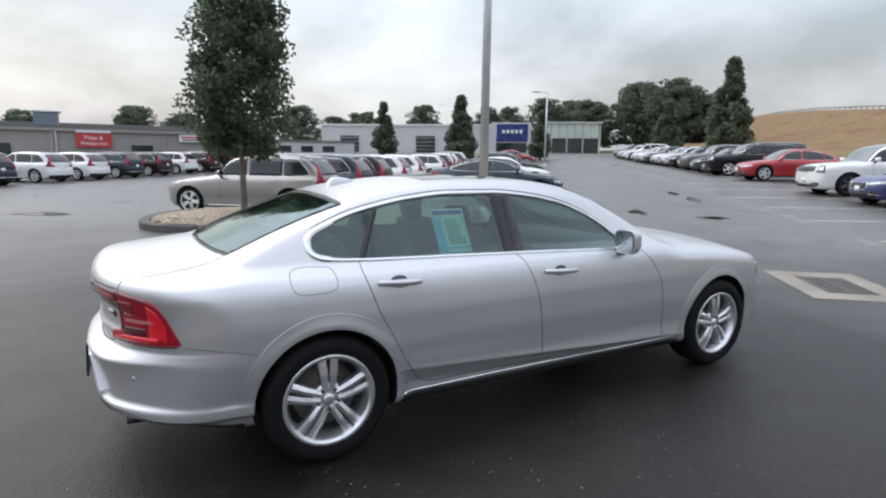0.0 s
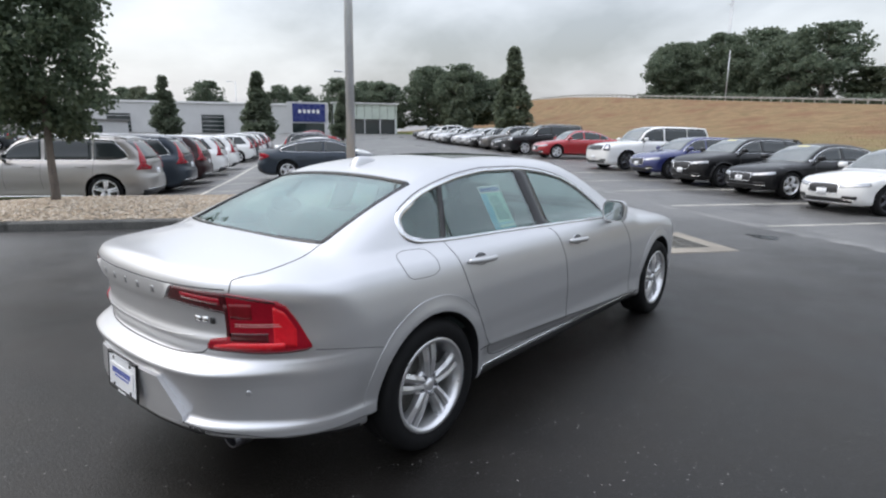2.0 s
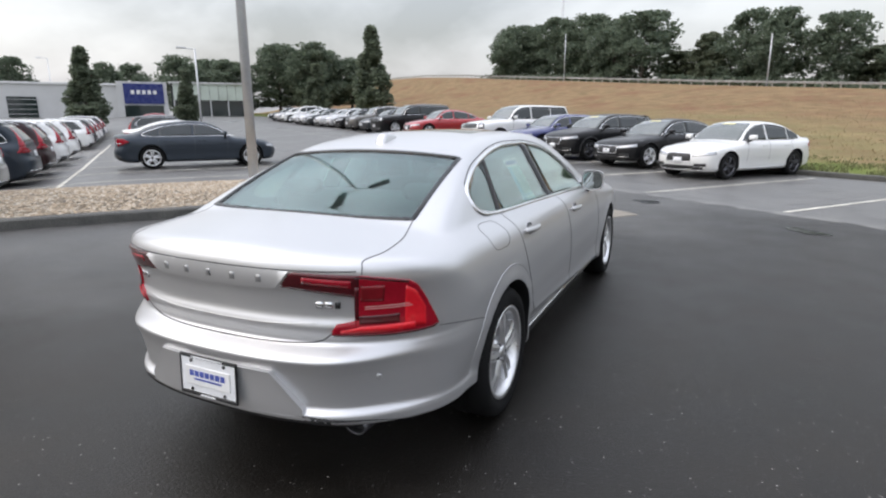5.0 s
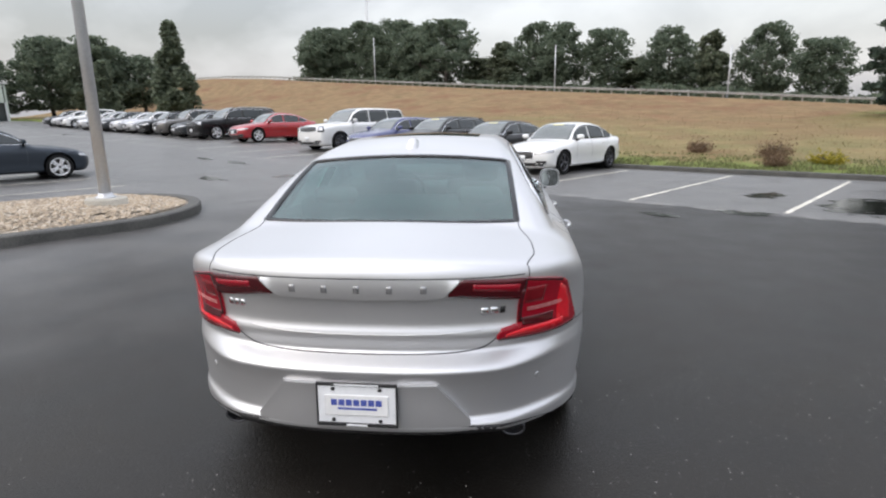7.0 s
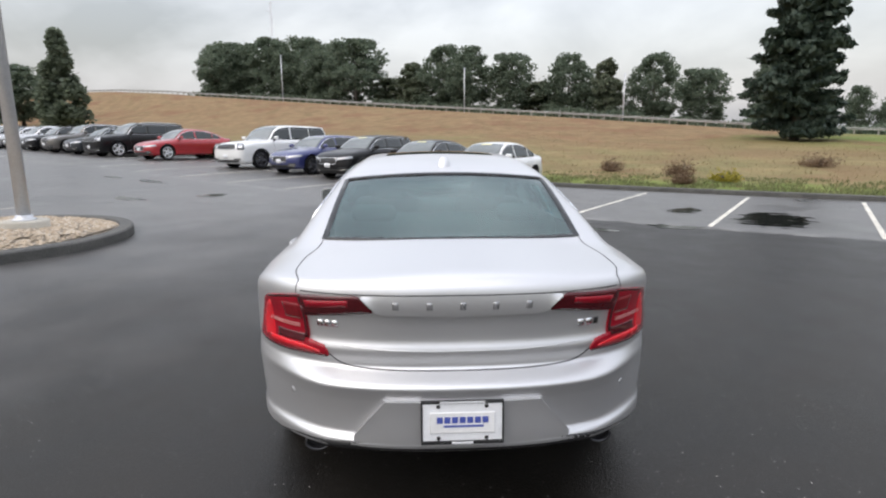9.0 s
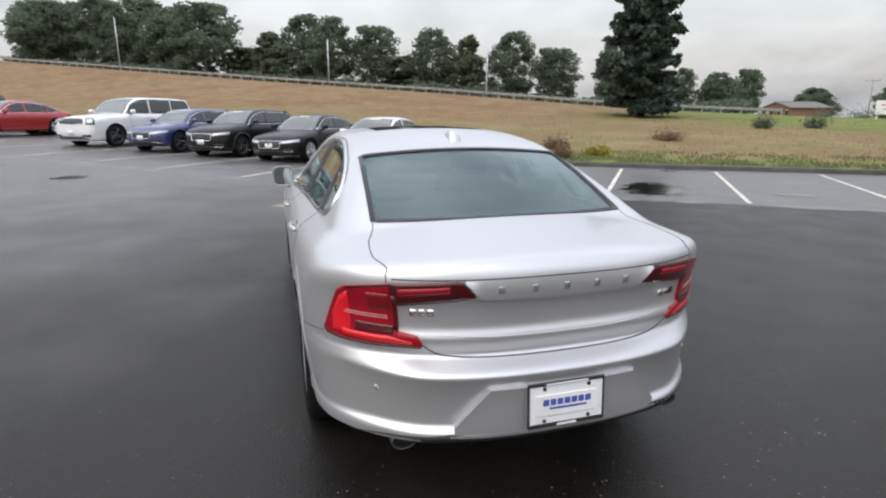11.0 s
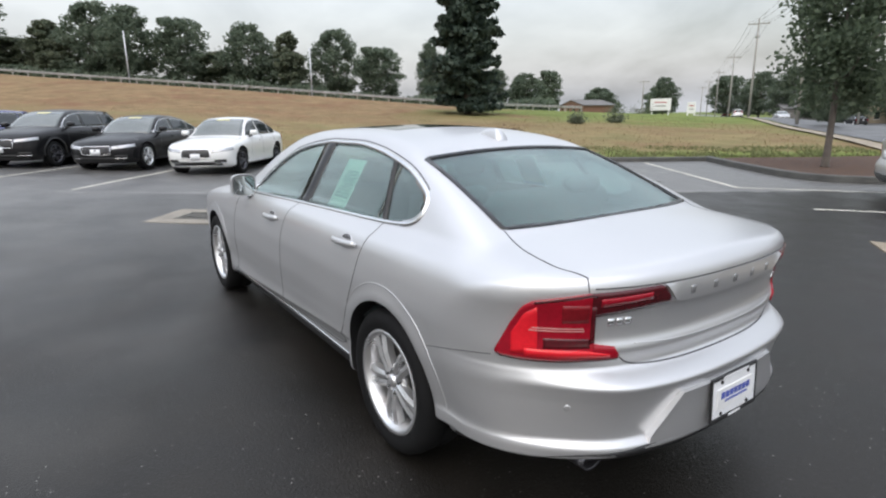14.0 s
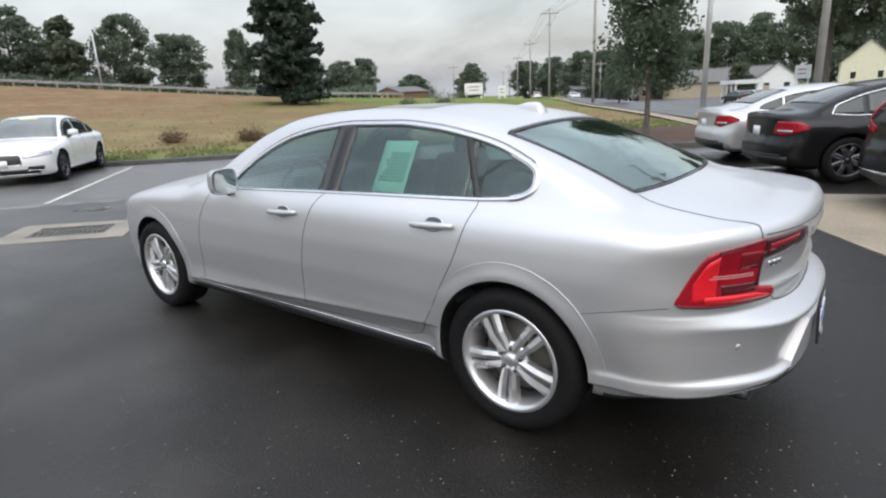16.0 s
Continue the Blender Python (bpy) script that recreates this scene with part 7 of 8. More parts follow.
def tree(m, label, height, width, bole, trunk_r, leaf_mat, leaf_n, leaf_s, seed, shape="oval", clumps=60, trunk_mat=M_BARK, group="", lean=0.0):
    """A tapered trunk, bending limbs and a crown of many leaves gathered in clumps with gaps."""
    rng = np.random.default_rng(seed)
    ob = thing("tree", m, label, "tree", group)
    pts = [(0, 0, -0.1), (0.01, 0, 0.12), (lean * 0.2, 0.01, bole * 0.6), (lean * 0.5, 0.02, bole * 1.2), (lean, 0, height * 0.6), (lean, 0, height * 0.9)]
    v, f = tube(pts, [trunk_r * q for q in (1.5, 1.15, 0.95, 0.85, 0.45, 0.1)], 10)
    limbs = limb_set(rng, bole, height * 0.93, width * 0.42, 16, trunk_r, 0.05)
    mesh_object("trunk", *joined((v, f), *[tube(p, r, 6, False) for p, r in limbs]), trunk_mat, ob)
    # clumps on the limbs and through the crown
    C, R = [], []
    ch = height - bole
    while len(C) < clumps:
        t = rng.uniform(0, 1)
        if shape == "oval":
            env = math.sin(math.pi * (0.10 + 0.86 * t) ** 0.82) ** 0.75
        elif shape == "column":
            env = (0.30 + 0.75 * math.sin(math.pi * min(1.0, 0.06 + 1.02 * t) ** 0.85)) * (1 - t) ** 0.30 * (1 - 0.25 * t)
        elif shape == "broad":
            env = math.sin(math.pi * (0.13 + 0.80 * t) ** 0.75) ** 0.6
        else:
            env = 1 - t
        a, r = rng.uniform(0, 2 * math.pi), math.sqrt(rng.uniform(0.08, 1.0))
        lump = 0.80 + 0.32 * noise.noise((math.cos(a) * 1.6 + seed, math.sin(a) * 1.6, t * 3.1))
        C.append((math.cos(a) * r * env * width / 2 * lump + lean * t, math.sin(a) * r * env * width / 2 * lump, bole + ch * t))
        R.append((0.13 + 0.10 * rng.uniform() if shape != "broad" else 0.075 + 0.085 * rng.uniform()) * width * (0.55 + 0.45 * env) * (1 if shape != "column" else 0.9))
    C, R = np.array(C), np.array(R)
    pick = rng.integers(0, clumps, leaf_n)
    d = rng.normal(size=(leaf_n, 3))
    d /= np.linalg.norm(d, axis=1, keepdims=True)
    rad = rng.uniform(0, 1, leaf_n) ** 0.45
    P = C[pick] + d * (R[pick] * rad)[:, None] * (1, 1, 0.8 if shape != "column" else 1.5)
    P = P[P[:, 2] > bole * 0.8]
    v, f = leaf_cards(P, leaf_s * rng.uniform(0.6, 1.25, len(P)), seed + 1)
    quad_mesh("crown", v, f, leaf_mat, ob)
    return ob


def at_ground(x, y, dz=0.0, turn=0.0, s=1.0):
    return pose(x, y, ground_at(x, y) + dz, 0, 0, turn) @ Matrix.Scale(s, 4)


x, y = xy(8.45, -4.7)
tree(pose(x, y, float(lot_z(8.45, -4.7)) + 0.2), "ornamental pear tree with a full oval crown on a gravel island", 5.35, 2.55, 1.30, 0.065, M_LEAF, 24000, 0.074, 11, "oval", 110)
tree(at_ground(3.95, -13.5, 0.16), "young shade tree with dense green leaves on a mulch bed", 6.0, 2.9, 1.5, 0.075, M_LEAF, 15000, 0.085, 23, "oval", 100)
tree(at_ground(3.2, -66.0), "tall pale-leaved tree across the road", 15.5, 12.0, 7.0, 0.30, M_LEAF_PALE, 14000, 0.30, 31, "broad", 60)
tree(at_ground(-2.0, -60.0), "tall pale-leaved tree across the road", 15.0, 11.0, 7.5, 0.30, M_LEAF_PALE, 12000, 0.30, 33, "broad", 52)

tree(at_ground(6.2, 48.5), "leafy young tree before the shopping parade", 7.2, 4.6, 1.4, 0.12, M_LEAF_COL, 9000, 0.17, 35, "oval", 80)

# columnar trees round the dealership lot
COLS = [(29.5, 48.0, 6.9, 2.9), (28.2, 65.5, 6.8, 2.7), (48.9, 30.8, 8.9, 3.5), (52.8, 41.1, 6.0, 2.6), (39.6, 47.3, 5.2, 2.2)]
first = None
for i, (x, y, h, w) in enumerate(COLS):
    m = at_ground(x, y, 0.0, 70 * i, h / 6.6) @ Matrix.Diagonal((w / 1.55 * 6.6 / h, w / 1.55 * 6.6 / h, 1, 1))
    if first is None:
        first = tree(Matrix(), "narrow columnar tree with grey-green leaves", 6.6, 2.3, 0.35, 0.10, M_LEAF_COL, 9000, 0.17, 41, "column", 90, group="columnar trees")
        first.matrix_basis = m
    else:
        c = copy_thing(first, Matrix())
        c.matrix_basis = m

# broad trees: three shapes, copied over the bank and behind the lot
BROAD = [tree(at_ground(*xy(p, 96)), "broad dark-leaved tree on the highway bank", 14.0, 12.5, 1.8, 0.3, M_LEAF_FAR, 9600, 0.38, 50 + i, "broad", 135, group="bank trees") for i, p in enumerate((140, 127, 114))]
PALE = tree(at_ground(*xy(74, 99)), "thin pale-leaved tree between darker ones", 10.0, 6.0, 1.5, 0.2, M_LEAF_PALE, 7000, 0.32, 61, "broad", 90, group="bank trees")


def bank_tree(kind, p, q, top, half):
    """A copy fitted to a crown's top and half width over the bank."""
    x, y = xy(p, q)
    z = ground_at(x, y)
    src, h0, w0 = (BROAD[kind], 14.0, 12.5) if kind < 3 else (PALE, 10.0, 6.0)
    h = top - z
    c = copy_thing(src, Matrix())
    c.matrix_basis = pose(x, y, z - 0.1, 0, 0, 53 * p) @ Matrix.Diagonal((2.02 * half / w0, 2.02 * half / w0, h / h0, 1))
    return c


for k, p, top, half in ((0, 107, 26.5, 9.0), (1, 119, 27.2, 8.5), (2, 132, 27.0, 10.0), (1, 87, 23.4, 9.8), (2, 97, 23.5, 7.5), (0, 64, 20.3, 6.2), (2, 57, 19.2, 6.0), (1, 49, 17.6, 6.2), (2, 38, 16.7, 6.0), (0, 23, 15.5, 5.2),
                        (1, 15, 12.3, 5.4), (2, 6.5, 12.8, 2.9), (3, 74, 18.0, 4.0), (3, 80, 15.5, 4.5), (3, 30, 15.0, 3.2), (3, 44, 12.5, 4.5), (3, 69, 14.5, 4.0), (0, 32, 12.0, 5.0), (1, -5, 8.8, 2.2), (2, -10, 8.1, 4.0)):
    bank_tree(k, p, 94 + 5 * ((p * 7) % 3) / 3, top, half)
# the dark wood at the end of the bank and trees behind the buildings
WOOD = [(74.3, 76.7, 12.2), (80.2, 70.6, 15.2), (81.0, 63.6, 15.0), (85.0, 64.5, 14.2), (88.0, 72.0, 15.0), (70.0, 84.0, 12.8), (92.0, 72.0, 15.2), (78.0, 84.0, 13.0), (88.5, 60.5, 13.0)]
for i, (x, y, top) in enumerate(WOOD):
    z = ground_at(x, y)
    c = copy_thing(BROAD[i % 3], Matrix())
    c.matrix_basis = pose(x, y, z - 0.1, 0, 0, 71 * i) @ Matrix.Diagonal((1.0, 1.0, (top - z) / 14, 1))
    tagged(c, "broad dark-leaved tree at the end of the lot", "tree", "wood behind the lot")
BEHIND = [(37.5, 100, 9.6, 0), (53.4, 104, 12.2, 1), (64.9, 97, 11.8, 2), (74.5, 102.5, 12.8, 0), (0, 106.5, 9.4, 1), (7, 106, 8.4, 2), (27, 103, 10.6, 0), (36, 110, 9.4, 1), (35.3, 89.8, 9.2, 3), (-16, 108, 8.0, 2), (84, 92, 13.0, 1), (17, 112, 9.0, 2), (46, 112, 9.8, 0), (-30, 104, 7.6, 1)]
for i, (x, y, top, k) in enumerate(BEHIND):
    z = ground_at(x, y)
    src, h0 = (BROAD[k], 14.0) if k < 3 else (PALE, 10.0)
    c = copy_thing(src, Matrix())
    c.matrix_basis = pose(x, y, z - 0.1, 0, 0, 37 * i) @ Matrix.Diagonal((0.72, 0.72, (top - z) / h0, 1))
    tagged(c, "broad tree behind the low buildings", "tree", "trees behind the buildings")
# far trees along the road
ROADSIDE = [(94, -85, 9.5, 0, 0.45), (90, -90, 10.5, 1, 0.62), (101, -92, 8.0, 3, 0.8), (83, -122, 9.5, 2, 0.7), (92, -132, 8.0, 0, 0.7), (104, -126, 7.0, 1, 0.7), (76, -138, 10.0, 1, 0.9), (66, -134, 10.0, 2, 0.9), (56, -128, 10.5, 0, 0.9), (47, -118, 9.5, 1, 0.8), (40, -112, 9.5, 2, 0.8),
            (44, -179, 17.0, 0, 1.4), (36, -182, 18.5, 1, 1.4), (27, -183, 19.5, 2, 1.4), (18, -184, 20.0, 0, 1.4), (10, -184, 19.5, 1, 1.4), (1, -184, 19.0, 2, 1.4), (-8, -182, 18.0, 0, 1.4), (56, -172, 13.0, 2, 1.0), (16.4, -45.5, 4.3, 0, 0.22), (34, -118, 6.4, 1, 0.5), (17.5, -104, 5.0, 3, 0.8), (118, -140, 9, 0, 0.9), (130, -152, 9, 2, 0.9), (62, -160, 12, 1, 1.0)]
for i, (x, y, top, k, w) in enumerate(ROADSIDE):
    z = ground_at(x, y)
    src, h0 = (BROAD[k], 14.0) if k < 3 else (PALE, 10.0)
    c = copy_thing(src, Matrix())
    c.matrix_basis = pose(x, y, z - 0.1, 0, 0, 61 * i) @ Matrix.Diagonal((w, w, (top - z) / h0, 1))
    tagged(c, "broad tree across the road", "tree", "trees along the road")


# the tall spruce
def spruce(m, label, H, R, seed):
    rng = np.random.default_rng(seed)
    ob = thing("spruce_tree", m, label, "tree")
    v, f = tube([(0, 0, -0.2), (0, 0, H * 0.3), (0.1, 0, H * 0.7), (0.1, 0.05, H)], [0.32, 0.26, 0.14, 0.03], 10)
    mesh_object("trunk", v, f, M_BARK, ob)
    C, S, bars = [], [], []
    z = 0.7
    while z < H - 0.3:
        t = z / H
        n = 9
        for i in range(n):
            a = rng.uniform(0, 6.28)
            L = R * (1 - t) ** 0.75 * rng.uniform(0.62, 1.12) * (1.0 if z > 1.6 else 0.7)
            drop = -0.10 * L + 0.10 * L * t
            bars.append(tube([(0.05, 0, z), (math.cos(a) * L * 0.5, math.sin(a) * L * 0.5, z + drop * 0.3 + 0.1), (math.cos(a) * L, math.sin(a) * L, z + drop + 0.25)], [0.05, 0.035, 0.012], 5, False))
            k = int(26 + 26 * L)
            u = rng.uniform(0.12, 1.0, k)
            w = (1.05 - u) * 0.34 * L + 0.12
            side = rng.uniform(-1, 1, k) * w
            C.append(np.stack([math.cos(a) * L * u - math.sin(a) * side, math.sin(a) * L * u + math.cos(a) * side, z + drop * u + 0.25 * u - 0.25 * np.abs(side) + rng.uniform(-0.22, 0.06, k)], -1))
            S.append(rng.uniform(0.22, 0.42, k))
        z += 0.42 + 0.10 * rng.uniform()
    mesh_object("boughs", *joined(*bars), M_BARK, ob)
    v, f = leaf_cards(np.concatenate(C), np.concatenate(S), seed + 1, 1.9)
    quad_mesh("needles", v, f, M_NEEDLE, ob)
    return ob


x, y = xy(0.2, 45.0)
spruce(pose(x, y, ground_at(x, y)), "tall dark green spruce on the grass", 14.8, 4.4, 77)


# shrubs and grass
def shrub(m, label, r, h, seed, mat, n=900, s=0.10):
    rng = np.random.default_rng(seed)
    ob = thing("shrub", m, label, "shrub", "shrubs in the field")
    bars = [tube([(0, 0, -0.05), (math.cos(a) * r * 0.4, math.sin(a) * r * 0.4, h * 0.5), (math.cos(a) * r * 0.8, math.sin(a) * r * 0.8, h * 0.85)], [0.02, 0.015, 0.006], 5, False) for a in rng.uniform(0, 6.28, 9)]
    mesh_object("stem", *joined(*bars), M_BARK, ob)
    d = rng.normal(size=(n, 3))
    d /= np.linalg.norm(d, axis=1, keepdims=True)
    P = d * (rng.uniform(0, 1, (n, 1)) ** 0.4) * (r, r, h * 0.55) + (0, 0, h * 0.5)
    P = P * (1 + 0.35 * np.sin(P[:, :1] * 9 + seed))
    P[:, 2] *= rng.uniform(0.4, 1.35, n)
    v, f = leaf_cards(P[P[:, 2] > 0], s * rng.uniform(0.6, 1.3, (P[:, 2] > 0).sum()), seed)
    quad_mesh("foliage", v, f, mat, ob)
    return ob


for i, (p, q, r, h, mat, lab) in enumerate(((2.6, 18.9, 0.50, 0.45, M_GRASS_RUST, "dry red-brown weed clump by the kerb"), (2.0, 16.5, 0.32, 0.30, M_GRASS_RUST, "dry red-brown weed clump by the kerb"),
                                            (5.3, 19.8, 0.45, 0.40, M_GRASS_RUST, "dry red-brown weed clump by the kerb"), (-1.5, 23.8, 0.70, 0.40, M_GRASS_RUST, "dry red-brown weed clump in the field"),
                                            (0.8, 17.5, 0.45, 0.28, M_GRASS_FLOWER, "low clump of yellow flowering weeds by the kerb"),
                                            (-6.85, 34.6, 0.62, 0.62, M_LEAF_PALE, "small grey-green shrub in the field"), (-10.1, 37.6, 0.72, 0.72, M_LEAF_PALE, "small grey-green shrub in the field"),
                                            (-24, 78, 1.6, 1.2, M_LEAF_PALE, "low hedge shrub at the field's far edge"), (-21, 80, 1.6, 1.2, M_LEAF_PALE, "low hedge shrub at the field's far edge"))):
    x, y = xy(p, q)
    shrub(at_ground(x, y), lab, r, h, 90 + i, mat, 900 if mat is M_LEAF_PALE else 1500, 0.085 if mat is M_LEAF_PALE else 0.045)


def grass(name, label, count, box_pq, mat, h0, h1, seed, clump=0.35):
    """Blades in tufts over a stretch of the field."""
    rng = np.random.default_rng(seed)
    p0, p1, q0, q1 = box_pq
    n = count
    p = rng.uniform(p0, p1, n)
    q = q0 + (q1 - q0) * rng.uniform(0, 1, n) ** 1.5
    keep = np.array([noise.noise((a * clump, b * clump, seed)) > -0.25 for a, b in zip(p, q)])
    keep &= p > -13.3 - 0.37 * (q - 16.4)
    p, q = p[keep], q[keep]
    n = len(p)
    X, Y = xy(p, q)
    Z = land_z(p, q)
    a = rng.uniform(0, 6.28, n)
    h = rng.uniform(h0, h1, n)
    w = h * 0.10 + 0.012
    lean = rng.normal(size=(n, 2)) * (h * 0.3)[:, None]
    base = np.stack([X, Y, Z - 0.02], -1)
    d = np.stack([np.cos(a) * w, np.sin(a) * w, 0 * a], -1)
    tip = base + np.stack([lean[:, 0], lean[:, 1], h], -1)
    v = np.stack([base - d, base + d, tip + d * 0.3, tip - d * 0.3], 1).reshape(-1, 3)
    ob = quad_mesh(name, v, np.arange(4 * n).reshape(-1, 4), mat, None)
    return tagged(ob, label, "grass", kind="stuff")


# undergrowth at the feet of the bank trees
rng = np.random.default_rng(8)
n = 16000
p, q = rng.uniform(-14, 142, n), rng.normal(91, 1.6, n)
tall = 0.6 + 1.6 * np.array([max(0.0, 0.5 + noise.noise((a * 0.13, 3.1, 0))) for a in p])
X, Y = xy(p, q)
v, f = leaf_cards(np.stack([X, Y, land_z(p, q) + tall * rng.uniform(0, 1, n) ** 1.4], -1), rng.uniform(0.3, 0.65, n), 9)
tagged(quad_mesh("undergrowth", v, f, M_LEAF_FAR, None), "dense dark undergrowth beneath the bank trees", "undergrowth", kind="stuff")

grass("field_grass", "dry yellow-brown grass tufts in the field", 17000, (-30, 40, 16.2, 50), M_GRASS, 0.04, 0.11, 5)
grass("verge_grass", "short green grass along the kerb", 30000, (-14, 40, 15.45, 19.0), M_GRASS_GREEN, 0.04, 0.11, 6, 0.9)


# ---- poles, rail, road, buildings ----
def light_pole(m, label, height, r=0.085, arms=(), base=True, lean=0.0, group="lamp posts"):
    ob = thing("lamp_post", m, label, "lamp post", group)
    v, f = tube([(0, 0, 0.0), (0, 0, height * 0.5), (lean, 0, height)], [r, r * 0.86, r * 0.72], 16)
    mesh_object("pole", v, f, M_GALV, ob)
    if base:
        v, f = lathe([(0.30, -0.3), (0.30, 0.10), (0.285, 0.12), (0.0, 0.12)], 28, "z")
        mesh_object("footing", v, f, M_CONCRETE, ob)
        v, f = lathe([(0.15, 0.12), (0.15, 0.145), (r + 0.03, 0.15), (r + 0.012, 0.20), (r, 0.20)], 24, "z")
        mesh_object("base_flange", v, f, M_GALV, ob)
    for ax, ay, L in arms:
        v, f = tube([(lean, 0, height - 0.08), (lean + ax * L, ay * L, height + 0.02)], 0.035, 8)
        mesh_object("arm", v, f, M_GALV, ob)
        a = math.degrees(math.atan2(ay, ax))
        part("lamp_head", boxed((lean + ax * (L + 0.3), ay * (L + 0.3), height + 0.02), (0.72, 0.34, 0.12), 0.03, pose(0, 0, 0, 0, 0, a)), M_GALV, ob)
    return ob


x, y = xy(7.72, 0.70)
light_pole(pose(x, y, float(lot_z(7.72, 0.70)) + 0.17), "tall grey steel lamp post on a concrete footing", 9.0, 0.088, ((-0.6, 0.8, 0.5), (0.6, -0.8, 0.5)))
x, y = 32.2, 37.3
light_pole(at_ground(x, y), "tall grey lamp post in the lot", 6.6, 0.09, ((-0.8, 0.6, 0.7),))
light_pole(at_ground(48, 84), "tall grey lamp post by the showroom", 8.2, 0.08, ((-0.8, 0.6, 0.7),))
light_pole(at_ground(5.2, -25.5), "tall grey lamp post beside the road verge", 10.0, 0.13, ())

# highway lamp posts and guard rail on the bank
for p, top in ((85, 17.7), (44.3, 12.4), (20.3, 10.0)):
    x, y = xy(p, 71.5)
    z = ground_at(x, y)
    light_pole(pose(x, y, z), "slender highway lamp post on the bank", top - z, 0.10, (), False, group="highway lamp posts")
rail_p = np.arange(-14, 176, 2.0)
rail = thing("guard_rail", Matrix(), "weathered steel guard rail along the highway", "guard rail")
verts, faces = [], []
prof = [(0.0, 0.42), (0.06, 0.47), (0.0, 0.53), (0.0, 0.58), (0.06, 0.64), (0.0, 0.69), (-0.02, 0.69), (-0.02, 0.42)]
for p in rail_p:
    z = float(land_z(p, 69.0))
    for d, h in prof:
        x, y = xy(p, 69.0 - d)
        verts.append((x, y, z + h))
n = len(prof)
for i in range(len(rail_p) - 1):
    for j in range(n):
        k = (j + 1) % n
        faces.append((i * n + j, i * n + k, (i + 1) * n + k, (i + 1) * n + j))
mesh_object("beam", verts, faces, M_RAIL, rail, smooth=False)
post_me = None
for p in rail_p:
    x, y = xy(p, 69.12)
    if post_me is None:
        o = part("post", boxed((0, 0, 0.3), (0.15, 0.15, 0.9), 0.01), M_WOODPOLE, rail)
        post_me = o.data
    else:
        o = new("post", post_me)
        o.parent = rail
    o.matrix_basis = pose(x, y, float(land_z(p, 69.12)), 0, 0, 53.13)
sheet("highway", steps((-14, 176, 74)), [70.2, 74, 78, 82, 85], land_z, M_ROAD, "grey highway on top of the bank", lift=0.03)

# lattice mast
mx, my = xy(126, 104)
mz = ground_at(mx, my)
mast = thing("radio_mast", pose(mx, my, mz), "slender lattice radio mast behind the bank", "mast")
legs = [(math.cos(a) * 0.5, math.sin(a) * 0.5) for a in (0, 2.094, 4.189)]
for lx, ly in legs:
    v, f = tube([(lx, ly, 0), (lx * 0.5, ly * 0.5, 26)], 0.06, 6)
    mesh_object("leg", v, f, M_GALV, mast)
br = []
for i in range(26):
    for k in range(3):
        a, b = legs[k], legs[(k + 1) % 3]
        s0, s1 = 1 - i / 52, 1 - (i + 1) / 52
        br.append(tube([(a[0] * s0, a[1] * s0, i), (b[0] * s1, b[1] * s1, i + 1)], 0.025, 4))
mesh_object("lacing", *joined(*br), M_GALV, mast)
br = [tube([(0, 0, h), (math.cos(a) * 1.3, math.sin(a) * 1.3, h + 0.3)], 0.05, 5) for h, a in ((25.5, 0.3), (23.5, 2.2), (22, 4.0), (19, 1.2), (16.5, 5.0), (25.9, 3.6))]
mesh_object("aerials", *joined(*br), M_GALV, mast)

# road across the field, with its verge and pavement
def road_strip(name, a, b, width, z0, mat, label, category, n=40):
    a, b = np.array(a, float), np.array(b, float)
    t = (b - a) / np.linalg.norm(b - a)
    nr = np.array([-t[1], t[0]])
    verts, faces = [], []
    for i in range(n + 1):
        c = a + (b - a) * i / n
        for s in (-0.5, -0.25, 0, 0.25, 0.5):
            x, y = c + nr * s * width
            verts.append((x, y, ground_at(x, y) + z0))
    for i in range(n):
        for j in range(4):
            faces.append((i * 5 + j, i * 5 + j + 1, (i + 1) * 5 + j + 1, (i + 1) * 5 + j))
    return tagged(mesh_object(name, verts, faces, mat), label, category, kind="structure")


RA, RB = (4.7, -21.0), (169.4, -271.5)
rd = np.array(RB) - np.array(RA)
rd /= np.linalg.norm(rd)
rn = np.array([-rd[1], rd[0]])


def road_pt(s, off):
    return tuple(np.array(RA) + rd * s + rn * off)


road_strip("road", road_pt(-22, -7.0), road_pt(300, -7.0), 12.4, 0.05, M_ROAD, "wide grey road beyond the grass", "road")
road_strip("pavement", road_pt(-3, 0.0), road_pt(300, 0.0), 0.7, 0.09, M_TANPAVE, "pale concrete footpath along the road", "pavement")
road_strip("forecourt", road_pt(24, -27), road_pt(150, -27), 26.0, 0.03, M_ROAD, "paved forecourt across the road", "pavement")

